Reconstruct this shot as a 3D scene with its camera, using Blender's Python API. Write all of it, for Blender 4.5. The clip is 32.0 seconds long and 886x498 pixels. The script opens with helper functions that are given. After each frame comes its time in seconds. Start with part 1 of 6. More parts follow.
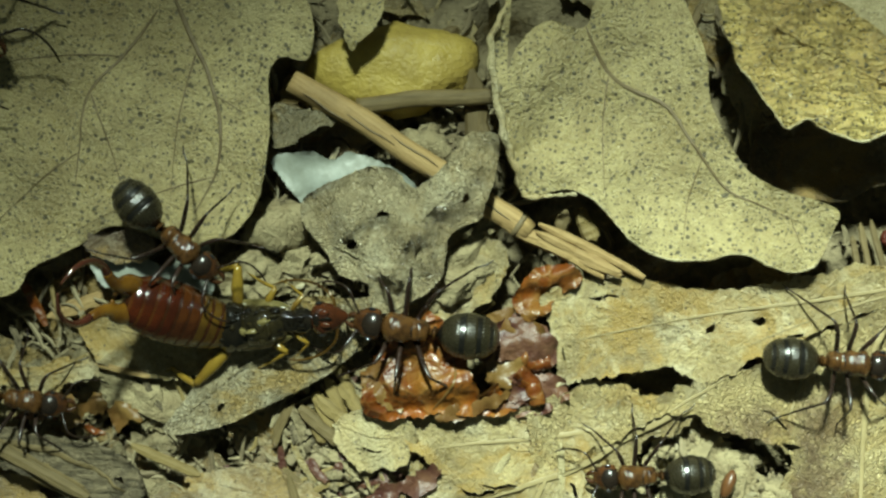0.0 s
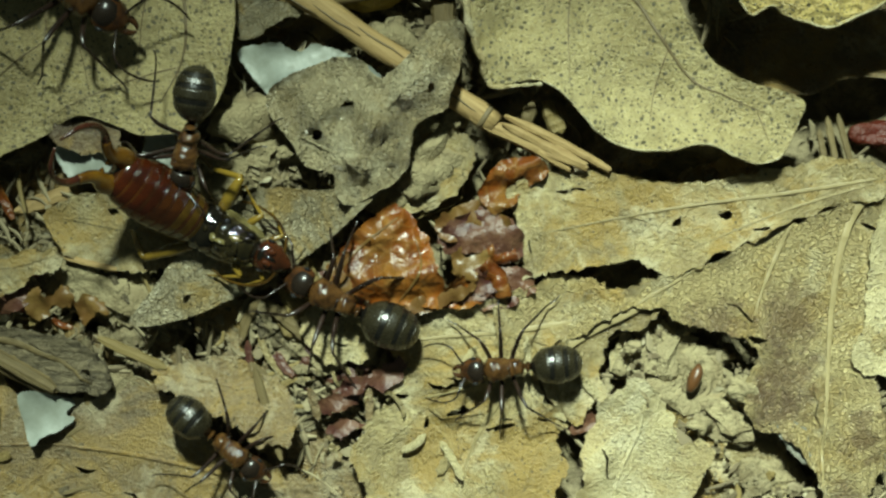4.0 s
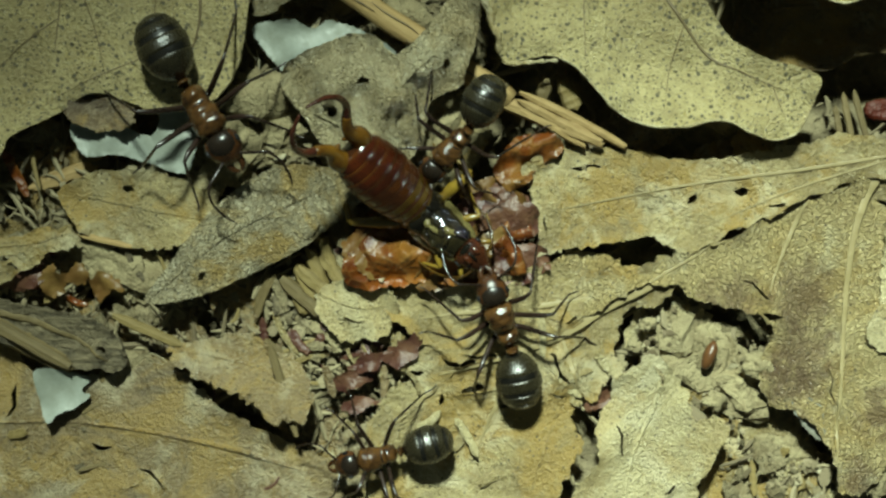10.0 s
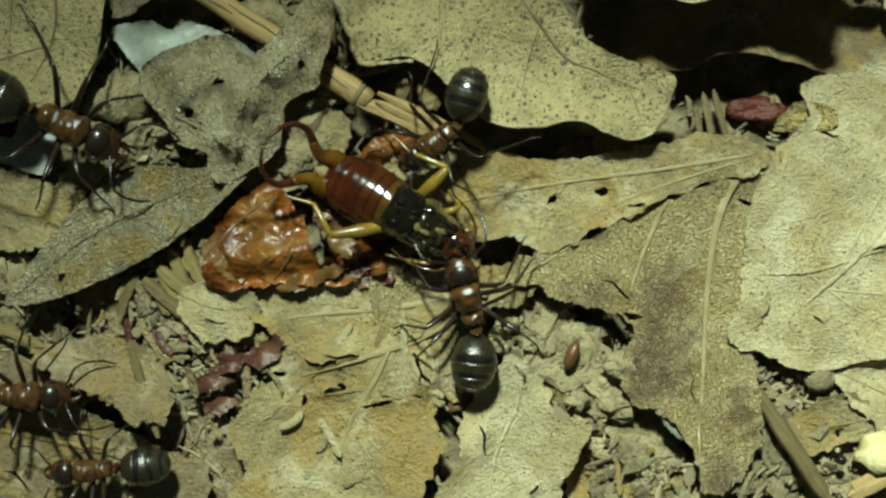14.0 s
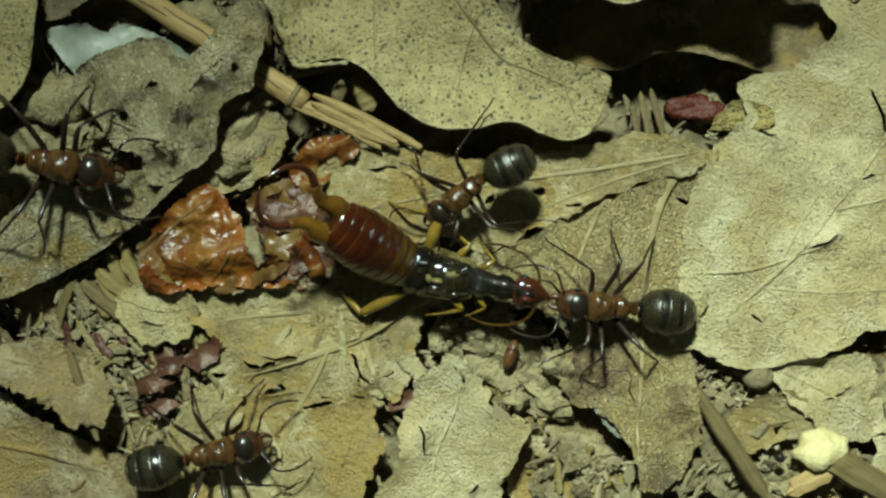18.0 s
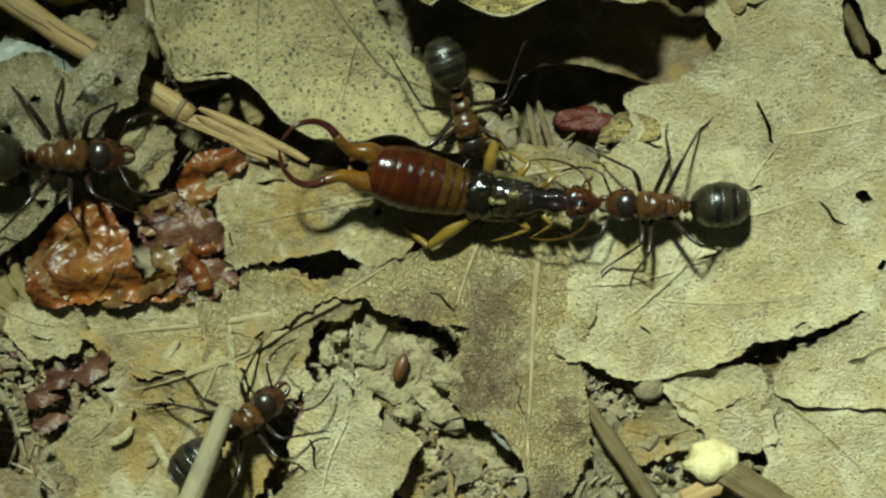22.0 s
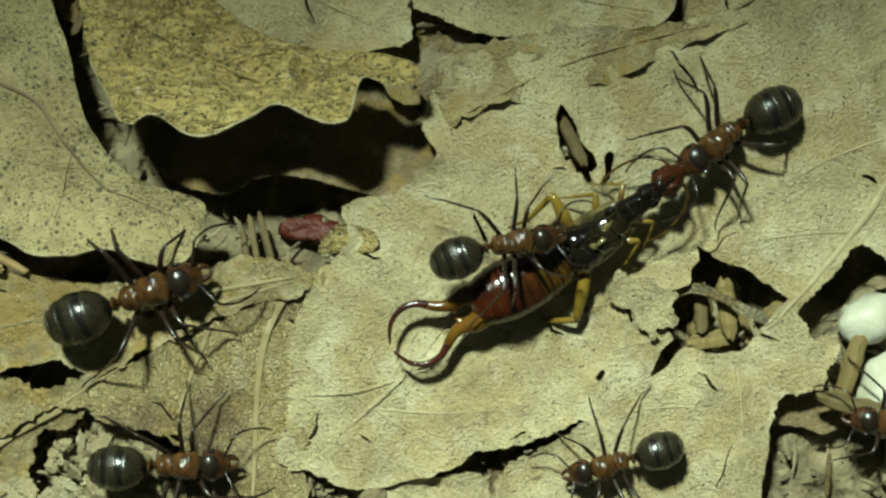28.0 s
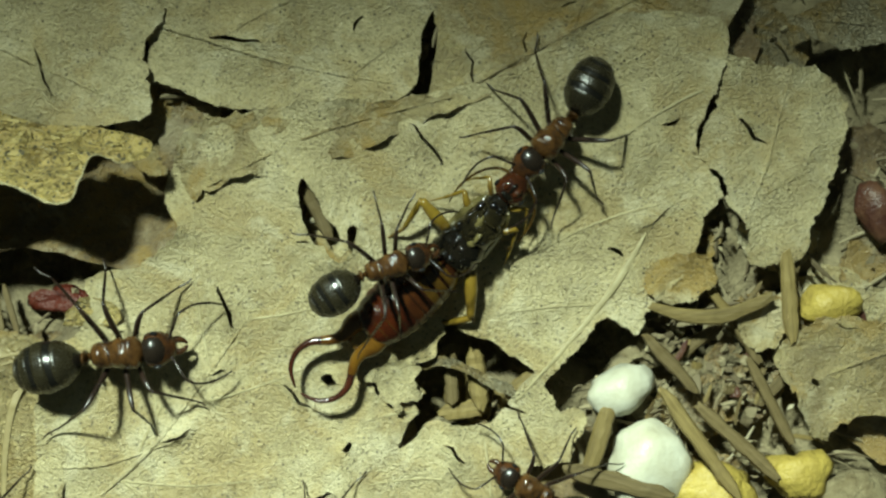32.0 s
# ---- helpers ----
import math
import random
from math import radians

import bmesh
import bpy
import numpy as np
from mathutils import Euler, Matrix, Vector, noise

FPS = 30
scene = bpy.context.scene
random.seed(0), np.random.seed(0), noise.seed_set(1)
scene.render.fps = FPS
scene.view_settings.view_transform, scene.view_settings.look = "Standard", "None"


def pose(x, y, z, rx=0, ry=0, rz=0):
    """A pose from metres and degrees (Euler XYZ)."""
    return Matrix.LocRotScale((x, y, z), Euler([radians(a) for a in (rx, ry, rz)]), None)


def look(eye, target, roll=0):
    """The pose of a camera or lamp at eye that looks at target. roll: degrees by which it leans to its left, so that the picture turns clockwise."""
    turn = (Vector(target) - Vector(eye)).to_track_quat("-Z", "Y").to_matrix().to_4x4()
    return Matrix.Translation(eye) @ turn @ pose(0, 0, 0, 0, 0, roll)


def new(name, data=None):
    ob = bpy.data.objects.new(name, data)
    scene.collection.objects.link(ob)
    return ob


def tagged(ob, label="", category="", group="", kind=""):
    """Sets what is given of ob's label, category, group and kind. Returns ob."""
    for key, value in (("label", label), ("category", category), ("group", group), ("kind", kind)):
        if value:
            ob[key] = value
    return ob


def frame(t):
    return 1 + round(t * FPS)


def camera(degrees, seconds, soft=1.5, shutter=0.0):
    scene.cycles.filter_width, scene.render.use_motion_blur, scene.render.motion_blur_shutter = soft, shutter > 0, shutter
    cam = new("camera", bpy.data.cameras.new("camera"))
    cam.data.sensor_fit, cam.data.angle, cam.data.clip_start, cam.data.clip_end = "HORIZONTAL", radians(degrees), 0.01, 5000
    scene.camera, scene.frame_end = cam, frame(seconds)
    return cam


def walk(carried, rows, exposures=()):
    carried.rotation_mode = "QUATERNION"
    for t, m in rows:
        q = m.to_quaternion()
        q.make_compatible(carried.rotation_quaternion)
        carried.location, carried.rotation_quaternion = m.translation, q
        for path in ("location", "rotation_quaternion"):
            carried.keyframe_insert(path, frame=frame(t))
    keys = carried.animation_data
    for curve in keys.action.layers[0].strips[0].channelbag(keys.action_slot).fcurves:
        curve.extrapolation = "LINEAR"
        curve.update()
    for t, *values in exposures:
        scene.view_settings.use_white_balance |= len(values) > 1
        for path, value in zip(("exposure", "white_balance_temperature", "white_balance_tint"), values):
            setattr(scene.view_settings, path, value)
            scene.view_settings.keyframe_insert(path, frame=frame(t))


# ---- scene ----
from mathutils import geometry


cam = camera(36.0, 32.0, soft=2.5)
PATH = [  # seconds, place, turn
    (0, -0.02009, 0.00799, 0.06879, -2.60, -0.03, 0.36),
    (0.5, -0.01918, 0.00771, 0.06884, -2.55, -0.02, 0.39),
    (1, -0.01823, 0.00655, 0.06890, -2.41, -0.04, 0.31),
    (1.5, -0.01845, 0.00545, 0.06890, -2.52, -0.02, 0.35),
    (2, -0.01822, 0.00490, 0.06893, -2.44, 0.01, 0.41),
    (2.5, -0.01760, 0.00480, 0.06900, -2.58, 0.04, 0.34),
    (3, -0.01814, 0.00397, 0.06902, -2.80, 0.06, 0.37),
    (3.5, -0.01829, 0.00296, 0.06904, -2.85, 0.07, 0.44),
    (5.5, -0.01800, 0.00319, 0.06899, -3.25, 0.04, 0.27),
    (6, -0.01828, 0.00275, 0.06905, -3.16, 0.09, 0.26),
    (6.5, -0.01920, 0.00320, 0.06896, -3.82, 0.16, 0.33),
    (7, -0.01917, 0.00329, 0.06892, -3.55, 0.23, 0.38),
    (7.5, -0.01935, 0.00343, 0.06892, -3.51, 0.30, 0.45),
    (8, -0.02037, 0.00386, 0.06886, -3.95, 0.30, 0.47),
    (8.5, -0.02036, 0.00392, 0.06886, -3.96, 0.29, 0.51),
    (9, -0.01965, 0.00414, 0.06886, -3.83, 0.26, 0.44),
    (9.5, -0.01935, 0.00374, 0.06890, -3.99, 0.22, 0.38),
    (10, -0.01886, 0.00300, 0.06898, -3.91, 0.18, 0.36),
    (10.5, -0.01812, 0.00253, 0.06899, -3.74, 0.15, 0.40),
    (11, -0.01731, 0.00231, 0.06907, -3.69, 0.14, 0.37),
    (11.5, -0.01674, 0.00202, 0.06909, -3.63, 0.14, 0.35),
    (12, -0.01599, 0.00207, 0.06914, -3.65, 0.12, 0.32),
    (12.5, -0.01516, 0.00266, 0.06903, -3.90, 0.10, 0.33),
    (13, -0.01399, 0.00261, 0.06908, -3.87, 0.12, 0.26),
    (13.5, -0.01289, 0.00233, 0.06907, -3.69, 0.17, 0.21),
    (14, -0.01178, 0.00276, 0.06909, -3.66, 0.19, 0.16),
    (14.5, -0.01133, 0.00309, 0.06908, -3.73, 0.18, 0.07),
    (15, -0.01052, 0.00429, 0.06894, -4.70, 0.15, 0.01),
    (15.5, -0.00978, 0.00366, 0.06898, -4.20, 0.14, -0.11),
    (17.5, -0.00921, 0.00420, 0.06895, -4.74, 0.02, -0.25),
    (18, -0.00881, 0.00399, 0.06899, -4.65, 0.01, -0.19),
    (18.5, -0.00837, 0.00331, 0.06905, -4.63, -0.01, -0.22),
    (19, -0.00839, 0.00390, 0.06897, -4.87, -0.03, -0.25),
    (19.5, -0.00760, 0.00444, 0.06904, -4.92, -0.06, -0.26),
    (20, -0.00707, 0.00372, 0.06904, -4.85, -0.06, -0.23),
    (20.5, -0.00682, 0.00394, 0.06899, -5.13, -0.09, -0.23),
    (21, -0.00590, 0.00429, 0.06898, -4.84, -0.12, -0.32),
    (21.5, -0.00469, 0.00386, 0.06903, -4.42, -0.16, -0.43),
    (22, -0.00336, 0.00414, 0.06899, -4.26, -0.19, -0.43),
    (22.5, -0.00164, 0.00517, 0.06896, -4.32, -0.27, -0.43),
    (23, -0.00014, 0.00514, 0.06901, -4.30, -0.34, -0.45),
    (23.5, 0.00074, 0.00496, 0.06901, -3.98, -0.38, -0.44),
    (24, 0.00214, 0.00634, 0.06898, -4.21, -0.34, -0.38),
    (24.5, 0.00299, 0.00677, 0.06896, -4.38, -0.33, -0.44),
    (26.5, 0.00507, 0.00806, 0.06895, -4.23, -0.32, -0.35),
    (27, 0.00651, 0.00846, 0.06899, -3.81, -0.32, -0.31),
    (27.5, 0.00876, 0.00911, 0.06905, -3.67, -0.33, -0.25),
    (28, 0.01070, 0.00959, 0.06904, -4.20, -0.34, -0.36),
    (28.5, 0.01216, 0.01046, 0.06895, -4.58, -0.35, -0.35),
    (29, 0.01440, 0.01186, 0.06879, -5.08, -0.35, -0.31),
    (29.5, 0.01580, 0.01219, 0.06879, -5.50, -0.37, -0.35),
    (30, 0.01664, 0.01199, 0.06884, -5.55, -0.39, -0.32),
    (30.5, 0.01888, 0.01292, 0.06872, -5.66, -0.41, -0.30),
    (31, 0.02155, 0.01349, 0.06863, -5.94, -0.43, -0.35),
    (31.5, 0.02244, 0.01372, 0.06852, -6.03, -0.46, -0.44),
    (32, 0.02343, 0.01484, 0.06836, -5.60, -0.51, -0.37),
]


walk(cam, [(t, pose(x, y, z, rx, ry, rz)) for t, x, y, z, rx, ry, rz in PATH],
     exposures=[(0, 0.46), (2, 0.34), (6, 0.22), (10, 0.14), (14, -0.07), (20, -0.16), (27, -0.15), (30, -0.05), (32, 0.06)])

# ---- light: one hand torch from the far left, a very dim night sky ----
world = bpy.data.worlds.new("night")
scene.world = world
world.use_nodes = True
world.node_tree.nodes["Background"].inputs["Color"].default_value = (0.55, 0.75, 0.6, 1)
world.node_tree.nodes["Background"].inputs["Strength"].default_value = 0.05
torch = bpy.data.lights.new("torch_light", "SPOT")
torch.energy, torch.color, torch.spot_size, torch.spot_blend = 4.5, (0.81, 1.0, 0.83), radians(60), 1.0
torch.shadow_soft_size = 0.009
torch_ob = new("torch_light", torch)
torch_ob.matrix_world = look((-0.03, 0.12, 0.165), (0.038, -0.032, 0.0), -25) @ Matrix.Diagonal((1, 0.41, 1, 1))
scene.view_settings.exposure = 0.0

MM = 0.001


# ---- materials ----
class Nodes:
    """A small writer of node materials."""

    def __init__(self, name):
        self.mat = bpy.data.materials.new(name)
        self.mat.use_nodes = True
        self.tree = self.mat.node_tree
        self.bsdf = self.tree.nodes["Principled BSDF"]
        self.coord = self.add("ShaderNodeTexCoord").outputs["Object"]

    def add(self, kind):
        return self.tree.nodes.new(kind)

    def link(self, a, b):
        self.tree.links.new(a, b)

    def noise(self, scale, detail=4.0, rough=0.6, warp=0.0, vec=None):
        n = self.add("ShaderNodeTexNoise")
        n.inputs["Scale"].default_value, n.inputs["Detail"].default_value = scale, detail
        n.inputs["Roughness"].default_value, n.inputs["Distortion"].default_value = rough, warp
        self.link(vec or self.coord, n.inputs["Vector"])
        return n.outputs["Fac"]

    def cells(self, scale, feature="F1", rand=1.0, vec=None):
        n = self.add("ShaderNodeTexVoronoi")
        n.feature = feature
        n.inputs["Scale"].default_value, n.inputs["Randomness"].default_value = scale, rand
        self.link(vec or self.coord, n.inputs["Vector"])
        return n.outputs["Distance"]

    def ramp(self, fac, a, b, lo=0.0, hi=1.0):
        n = self.add("ShaderNodeMapRange")
        for k, v in (("From Min", a), ("From Max", b), ("To Min", lo), ("To Max", hi)):
            n.inputs[k].default_value = v
        self.link(fac, n.inputs["Value"])
        return n.outputs["Result"]

    def math(self, op, a, b):
        n = self.add("ShaderNodeMath")
        n.operation = op
        for k, v in enumerate((a, b)):
            if isinstance(v, (int, float)):
                n.inputs[k].default_value = v
            else:
                self.link(v, n.inputs[k])
        return n.outputs[0]

    def mix(self, fac, a, b, kind="MIX"):
        n = self.add("ShaderNodeMix")
        n.data_type, n.blend_type = "RGBA", kind
        if isinstance(fac, (int, float)):
            n.inputs["Factor"].default_value = fac
        else:
            self.link(fac, n.inputs["Factor"])
        for k, v in (("A", a), ("B", b)):
            socket = [s for s in n.inputs if s.name == k and s.type == "RGBA"][0]
            if isinstance(v, tuple):
                socket.default_value = (*v, 1)
            else:
                self.link(v, socket)
        return [s for s in n.outputs if s.type == "RGBA"][0]

    def random(self):
        return self.add("ShaderNodeObjectInfo").outputs["Random"]

    def island(self):
        return self.add("ShaderNodeNewGeometry").outputs["Random Per Island"]

    def bump(self, height, strength, distance):
        n = self.add("ShaderNodeBump")
        n.inputs["Strength"].default_value, n.inputs["Distance"].default_value = strength, distance
        self.link(height, n.inputs["Height"])
        self.link(n.outputs["Normal"], self.bsdf.inputs["Normal"])

    def done(self, color, rough=0.7, **more):
        for key, v in (("Base Color", color), ("Roughness", rough)):
            if isinstance(v, tuple):
                self.bsdf.inputs[key].default_value = (*v, 1)
            elif isinstance(v, (int, float)):
                self.bsdf.inputs[key].default_value = v
            else:
                self.link(v, self.bsdf.inputs[key])
        for key, v in more.items():
            self.bsdf.inputs[key.replace("_", " ")].default_value = v
        return self.mat


def leaf_material(name, light, dark, stain, spots=0.0, stain_at=0.62, rough=0.42, net=0.2, fibre=0.0, hair=0.0, gold=0.9, blots=(), blot=(0.05, 0.03, 0.03), dots=0.0):
    """A dry leaf: blotches, mottling, a faint net of small veins, dark fungus specks, fine wrinkles."""
    n = Nodes(name)
    shift = n.add("ShaderNodeVectorMath")
    shift.operation = "MULTIPLY_ADD"
    warp = n.add("ShaderNodeTexNoise")
    warp.inputs["Scale"].default_value = 900
    n.link(n.coord, warp.inputs["Vector"])
    n.link(warp.outputs["Color"], shift.inputs[0])
    shift.inputs[1].default_value = (0.0006, 0.0006, 0.0006)
    n.link(n.coord, shift.inputs[2])
    bent = shift.outputs["Vector"]
    big = n.noise(140, 5, 0.62, 0.4)
    mid = n.noise(1100, 6, 0.7)
    fine = n.noise(5600, 4, 0.65)
    col = n.mix(n.ramp(big, 0.35, 0.66), dark, light)
    col = n.mix(n.ramp(n.noise(70, 5, 0.65, 1.0), stain_at, stain_at + 0.14, 0.0, 0.85), col, stain)
    col = n.mix(n.ramp(mid, 0.4, 0.68, 0.0, 0.65), col, n.mix(0.45, dark, stain))
    col = n.mix(n.ramp(fine, 0.52, 0.72, 0.0, 0.45), col, n.mix(0.5, light, (0.6, 0.55, 0.36)))
    col = n.mix(n.ramp(fine, 0.46, 0.3, 0.0, 0.5), col, n.mix(0.6, dark, (0.05, 0.04, 0.02)))
    if not spots:
        col = n.mix(n.ramp(n.noise(230, 5, 0.65, 0.8), 0.49, 0.58, 0.0, gold), col, n.mix(0.75, dark, (0.36, 0.23, 0.055)))
        col = n.mix(n.ramp(n.noise(310, 6, 0.7, 0.5), 0.53, 0.63, 0.0, 0.6), col, n.mix(0.6, light, (0.62, 0.57, 0.4)))
    for x, y, r in blots:
        d = n.add("ShaderNodeVectorMath")
        d.operation = "DISTANCE"
        n.link(bent, d.inputs[0])
        d.inputs[1].default_value = (x * MM, y * MM, 0)
        reach = n.math("ADD", d.outputs["Value"], n.math("MULTIPLY", n.math("SUBTRACT", mid, 0.5), 0.006))
        col = n.mix(n.ramp(reach, r * 0.35 * MM, r * MM, 0.7, 0.0), col, blot)
    veins = n.cells(2300 if spots else 1250, "DISTANCE_TO_EDGE", 1.0, bent)
    line = n.math("MULTIPLY", n.ramp(veins, 0.0, 0.07, 1.0, 0.0), n.ramp(n.noise(300, 3, 0.6), 0.42, 0.6))
    col = n.mix(n.math("MULTIPLY", line, abs(net)), col, n.mix(0.5, light, (0.55, 0.5, 0.3)) if net > 0 else n.mix(0.5, dark, stain))
    h = n.math("ADD", n.math("MULTIPLY", line, 0.1), n.math("ADD", n.math("MULTIPLY", mid, 0.45 if dots else 0.75), n.math("MULTIPLY", fine, 0.6)))
    h = n.math("ADD", h, n.math("MULTIPLY", n.ramp(n.cells(760, "DISTANCE_TO_EDGE", 1.0, bent), 0.0, 0.3), 0.1 if dots or hair else 0.24))
    if hair:
        for scale, wide in ((1500, 0.05), (2800, 0.07), (4800, 0.1)):
            mesh = n.ramp(n.cells(scale, "DISTANCE_TO_EDGE", 1.0, bent), 0.0, wide, 1.0, 0.0)
            col = n.mix(n.math("MULTIPLY", mesh, hair), col, (0.4, 0.3, 0.13))
            h = n.math("ADD", h, n.math("MULTIPLY", mesh, 0.25))
    if fibre:
        m = n.add("ShaderNodeMapping")
        m.inputs["Scale"].default_value, m.inputs["Rotation"].default_value = (0.16, 1, 1), (0, 0, 0.25)
        n.link(bent, m.inputs["Vector"])
        thread = n.ramp(n.noise(2600, 4, 0.6, 1.0, m.outputs["Vector"]), 0.5, 0.62)
        col = n.mix(n.math("MULTIPLY", thread, fibre), col, n.mix(0.5, light, (0.66, 0.56, 0.28)))
        h = n.math("ADD", h, n.math("MULTIPLY", thread, 0.9))
    if spots:
        for scale, where, seed in ((2300, 0.36, 0.95), (4400, 0.34, 0.95)):
            speck = n.ramp(n.cells(scale, "F1", 1.0, bent), 0.2, 0.29, 1.0, 0.0)
            some = n.ramp(n.noise(scale * 0.35, 3, 0.7), where, where + 0.1)
            col = n.mix(n.math("MULTIPLY", n.math("MULTIPLY", speck, some), spots * seed), col, (0.05, 0.045, 0.03))
    else:
        speck = n.ramp(n.cells(2600, "F1", 1.0), 0.13, 0.22, 0.85, 0.0)
        col = n.mix(n.math("MULTIPLY", speck, n.ramp(n.noise(600, 2, 0.6), 0.42, 0.56)), col, (0.07, 0.055, 0.03))
    if dots:
        for scale in (3600, 6200):
            dot = n.ramp(n.cells(scale, "F1", 1.0, bent), 0.16, 0.26, dots, 0.0)
            col = n.mix(n.math("MULTIPLY", dot, n.ramp(n.noise(420, 3, 0.7), 0.36, 0.56)), col, (0.1, 0.075, 0.035))
    col = n.mix(n.ramp(n.random(), 0, 1, 0.0, 0.22), col, (0.2, 0.16, 0.08))
    h = n.math("ADD", h, n.math("MULTIPLY", n.noise(8000, 2, 0.7), 0.42))
    n.bump(h, 1.0, 0.00026)
    return n.done(col, n.ramp(mid, 0.3, 0.7, rough - 0.2, rough + 0.12), Specular_IOR_Level=0.75)


def plain_material(name, a, b, scale=600, rough=0.5, bump=0.3, depth=0.0001, spec=0.5, **more):
    """Two tones mixed by noise, with relief and a little change from piece to piece."""
    n = Nodes(name)
    f = n.noise(scale, 5, 0.65, 0.3)
    g = n.noise(scale * 7, 3, 0.6)
    col = n.mix(n.ramp(f, 0.32, 0.7), a, b)
    col = n.mix(n.ramp(n.random(), 0, 1, 0.0, 0.3), col, tuple(c * 0.55 for c in a))
    n.bump(n.math("ADD", f, n.math("MULTIPLY", g, 0.5)), bump, depth)
    return n.done(col, n.ramp(g, 0.3, 0.7, rough * 0.8, min(1.0, rough * 1.25)), Specular_IOR_Level=spec, **more)


def fibre_material(name, a, b, rough=0.65):
    """Straw and twigs: grain along the local x."""
    n = Nodes(name)
    m = n.add("ShaderNodeMapping")
    m.inputs["Scale"].default_value = (0.06, 1, 1)
    n.link(n.coord, m.inputs["Vector"])
    f = n.noise(5200, 5, 0.7, 0.2, m.outputs["Vector"])
    g = n.noise(500, 4, 0.6)
    col = n.mix(n.ramp(f, 0.35, 0.68), a, b)
    col = n.mix(n.ramp(g, 0.5, 0.75, 0.0, 0.6), col, tuple(c * 0.4 for c in a))
    col = n.mix(n.ramp(n.random(), 0, 1, 0.0, 0.35), col, tuple(c * 0.5 for c in b))
    n.bump(n.math("ADD", f, g), 0.6, 0.00012)
    return n.done(col, rough, Specular_IOR_Level=0.35)


TAN = leaf_material("dry_leaf_tan", (0.52, 0.42, 0.2), (0.22, 0.16, 0.06), (0.1, 0.068, 0.032), stain_at=0.55)
PALE = leaf_material("dry_leaf_pale", (0.64, 0.55, 0.31), (0.38, 0.31, 0.15), (0.2, 0.15, 0.07), stain_at=0.62, net=0.22, gold=0.4, dots=0.6)
SPECKLED = leaf_material("dry_leaf_speckled", (0.62, 0.52, 0.25), (0.35, 0.275, 0.11), (0.18, 0.12, 0.045), spots=0.95, net=0.35)
GOLDEN = leaf_material("dry_leaf_golden", (0.58, 0.45, 0.15), (0.39, 0.275, 0.085), (0.26, 0.15, 0.045), spots=0.95, rough=0.36, net=0.1, fibre=0.4)
GREY = leaf_material("dry_leaf_grey", (0.43, 0.37, 0.24), (0.25, 0.21, 0.125), (0.14, 0.115, 0.06), rough=0.36, net=0.2, hair=0.2)
PAPER = leaf_material("dry_leaf_papery", (0.52, 0.45, 0.28), (0.32, 0.26, 0.15), (0.2, 0.155, 0.08), rough=0.24, net=0.45, gold=0.2, hair=0.15)
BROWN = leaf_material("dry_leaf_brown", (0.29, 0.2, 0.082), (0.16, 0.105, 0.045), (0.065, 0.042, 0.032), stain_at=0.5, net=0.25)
STAINED = leaf_material("dry_leaf_stained", (0.66, 0.54, 0.27), (0.46, 0.35, 0.15), (0.26, 0.17, 0.07), stain_at=0.62, hair=0.16, gold=0.7,
                        blots=[(x, y, r) for (x, y), r in zip([(-4.1, -4.3), (-0.4, -3.8), (-0.5, -6.7), (2.5, -13.2), (-1.0, -8.4), (3.5, -9.6)], (2.0, 2.4, 2.5, 1.6, 2.0, 1.5))], blot=(0.1, 0.05, 0.036))
RIB = plain_material("pale_rib", (0.36, 0.285, 0.135), (0.25, 0.195, 0.09), 450, 0.5, 0.6, 0.00015)
PALEVEIN = plain_material("leaf_vein_pale", (0.5, 0.43, 0.24), (0.34, 0.28, 0.14), 1500, 0.55)
DARKVEIN = plain_material("leaf_vein_dark", (0.2, 0.15, 0.07), (0.13, 0.09, 0.045), 1500, 0.6)
STRAW = fibre_material("straw", (0.46, 0.32, 0.135), (0.29, 0.185, 0.07))
TWIG = fibre_material("twig", (0.21, 0.155, 0.068), (0.11, 0.078, 0.03))
WOOD = fibre_material("wood_splinter", (0.31, 0.23, 0.085), (0.16, 0.112, 0.038))
STEM = fibre_material("dry_stem", (0.34, 0.29, 0.17), (0.24, 0.2, 0.11))
SOIL = plain_material("soil", (0.12, 0.095, 0.055), (0.42, 0.35, 0.2), 420, 0.85, 0.9, 0.0004, 0.25)
CRUMB = plain_material("soil_crumb", (0.39, 0.325, 0.185), (0.17, 0.125, 0.058), 1500, 0.7, 1.0, 0.0004, 0.4)
def grit_material():
    n = Nodes("grit")
    col = n.mix(n.island(), (0.12, 0.09, 0.05), (0.38, 0.32, 0.19))
    col = n.mix(n.ramp(n.island(), 0.95, 0.99, 0, 0.8), col, (0.55, 0.5, 0.34))
    col = n.mix(n.ramp(n.noise(1500, 4, 0.6), 0.35, 0.7, 0.0, 0.5), col, (0.2, 0.16, 0.09))
    n.bump(n.noise(4000, 4, 0.6), 0.6, 0.0001)
    return n.done(col, 0.75, Specular_IOR_Level=0.3)


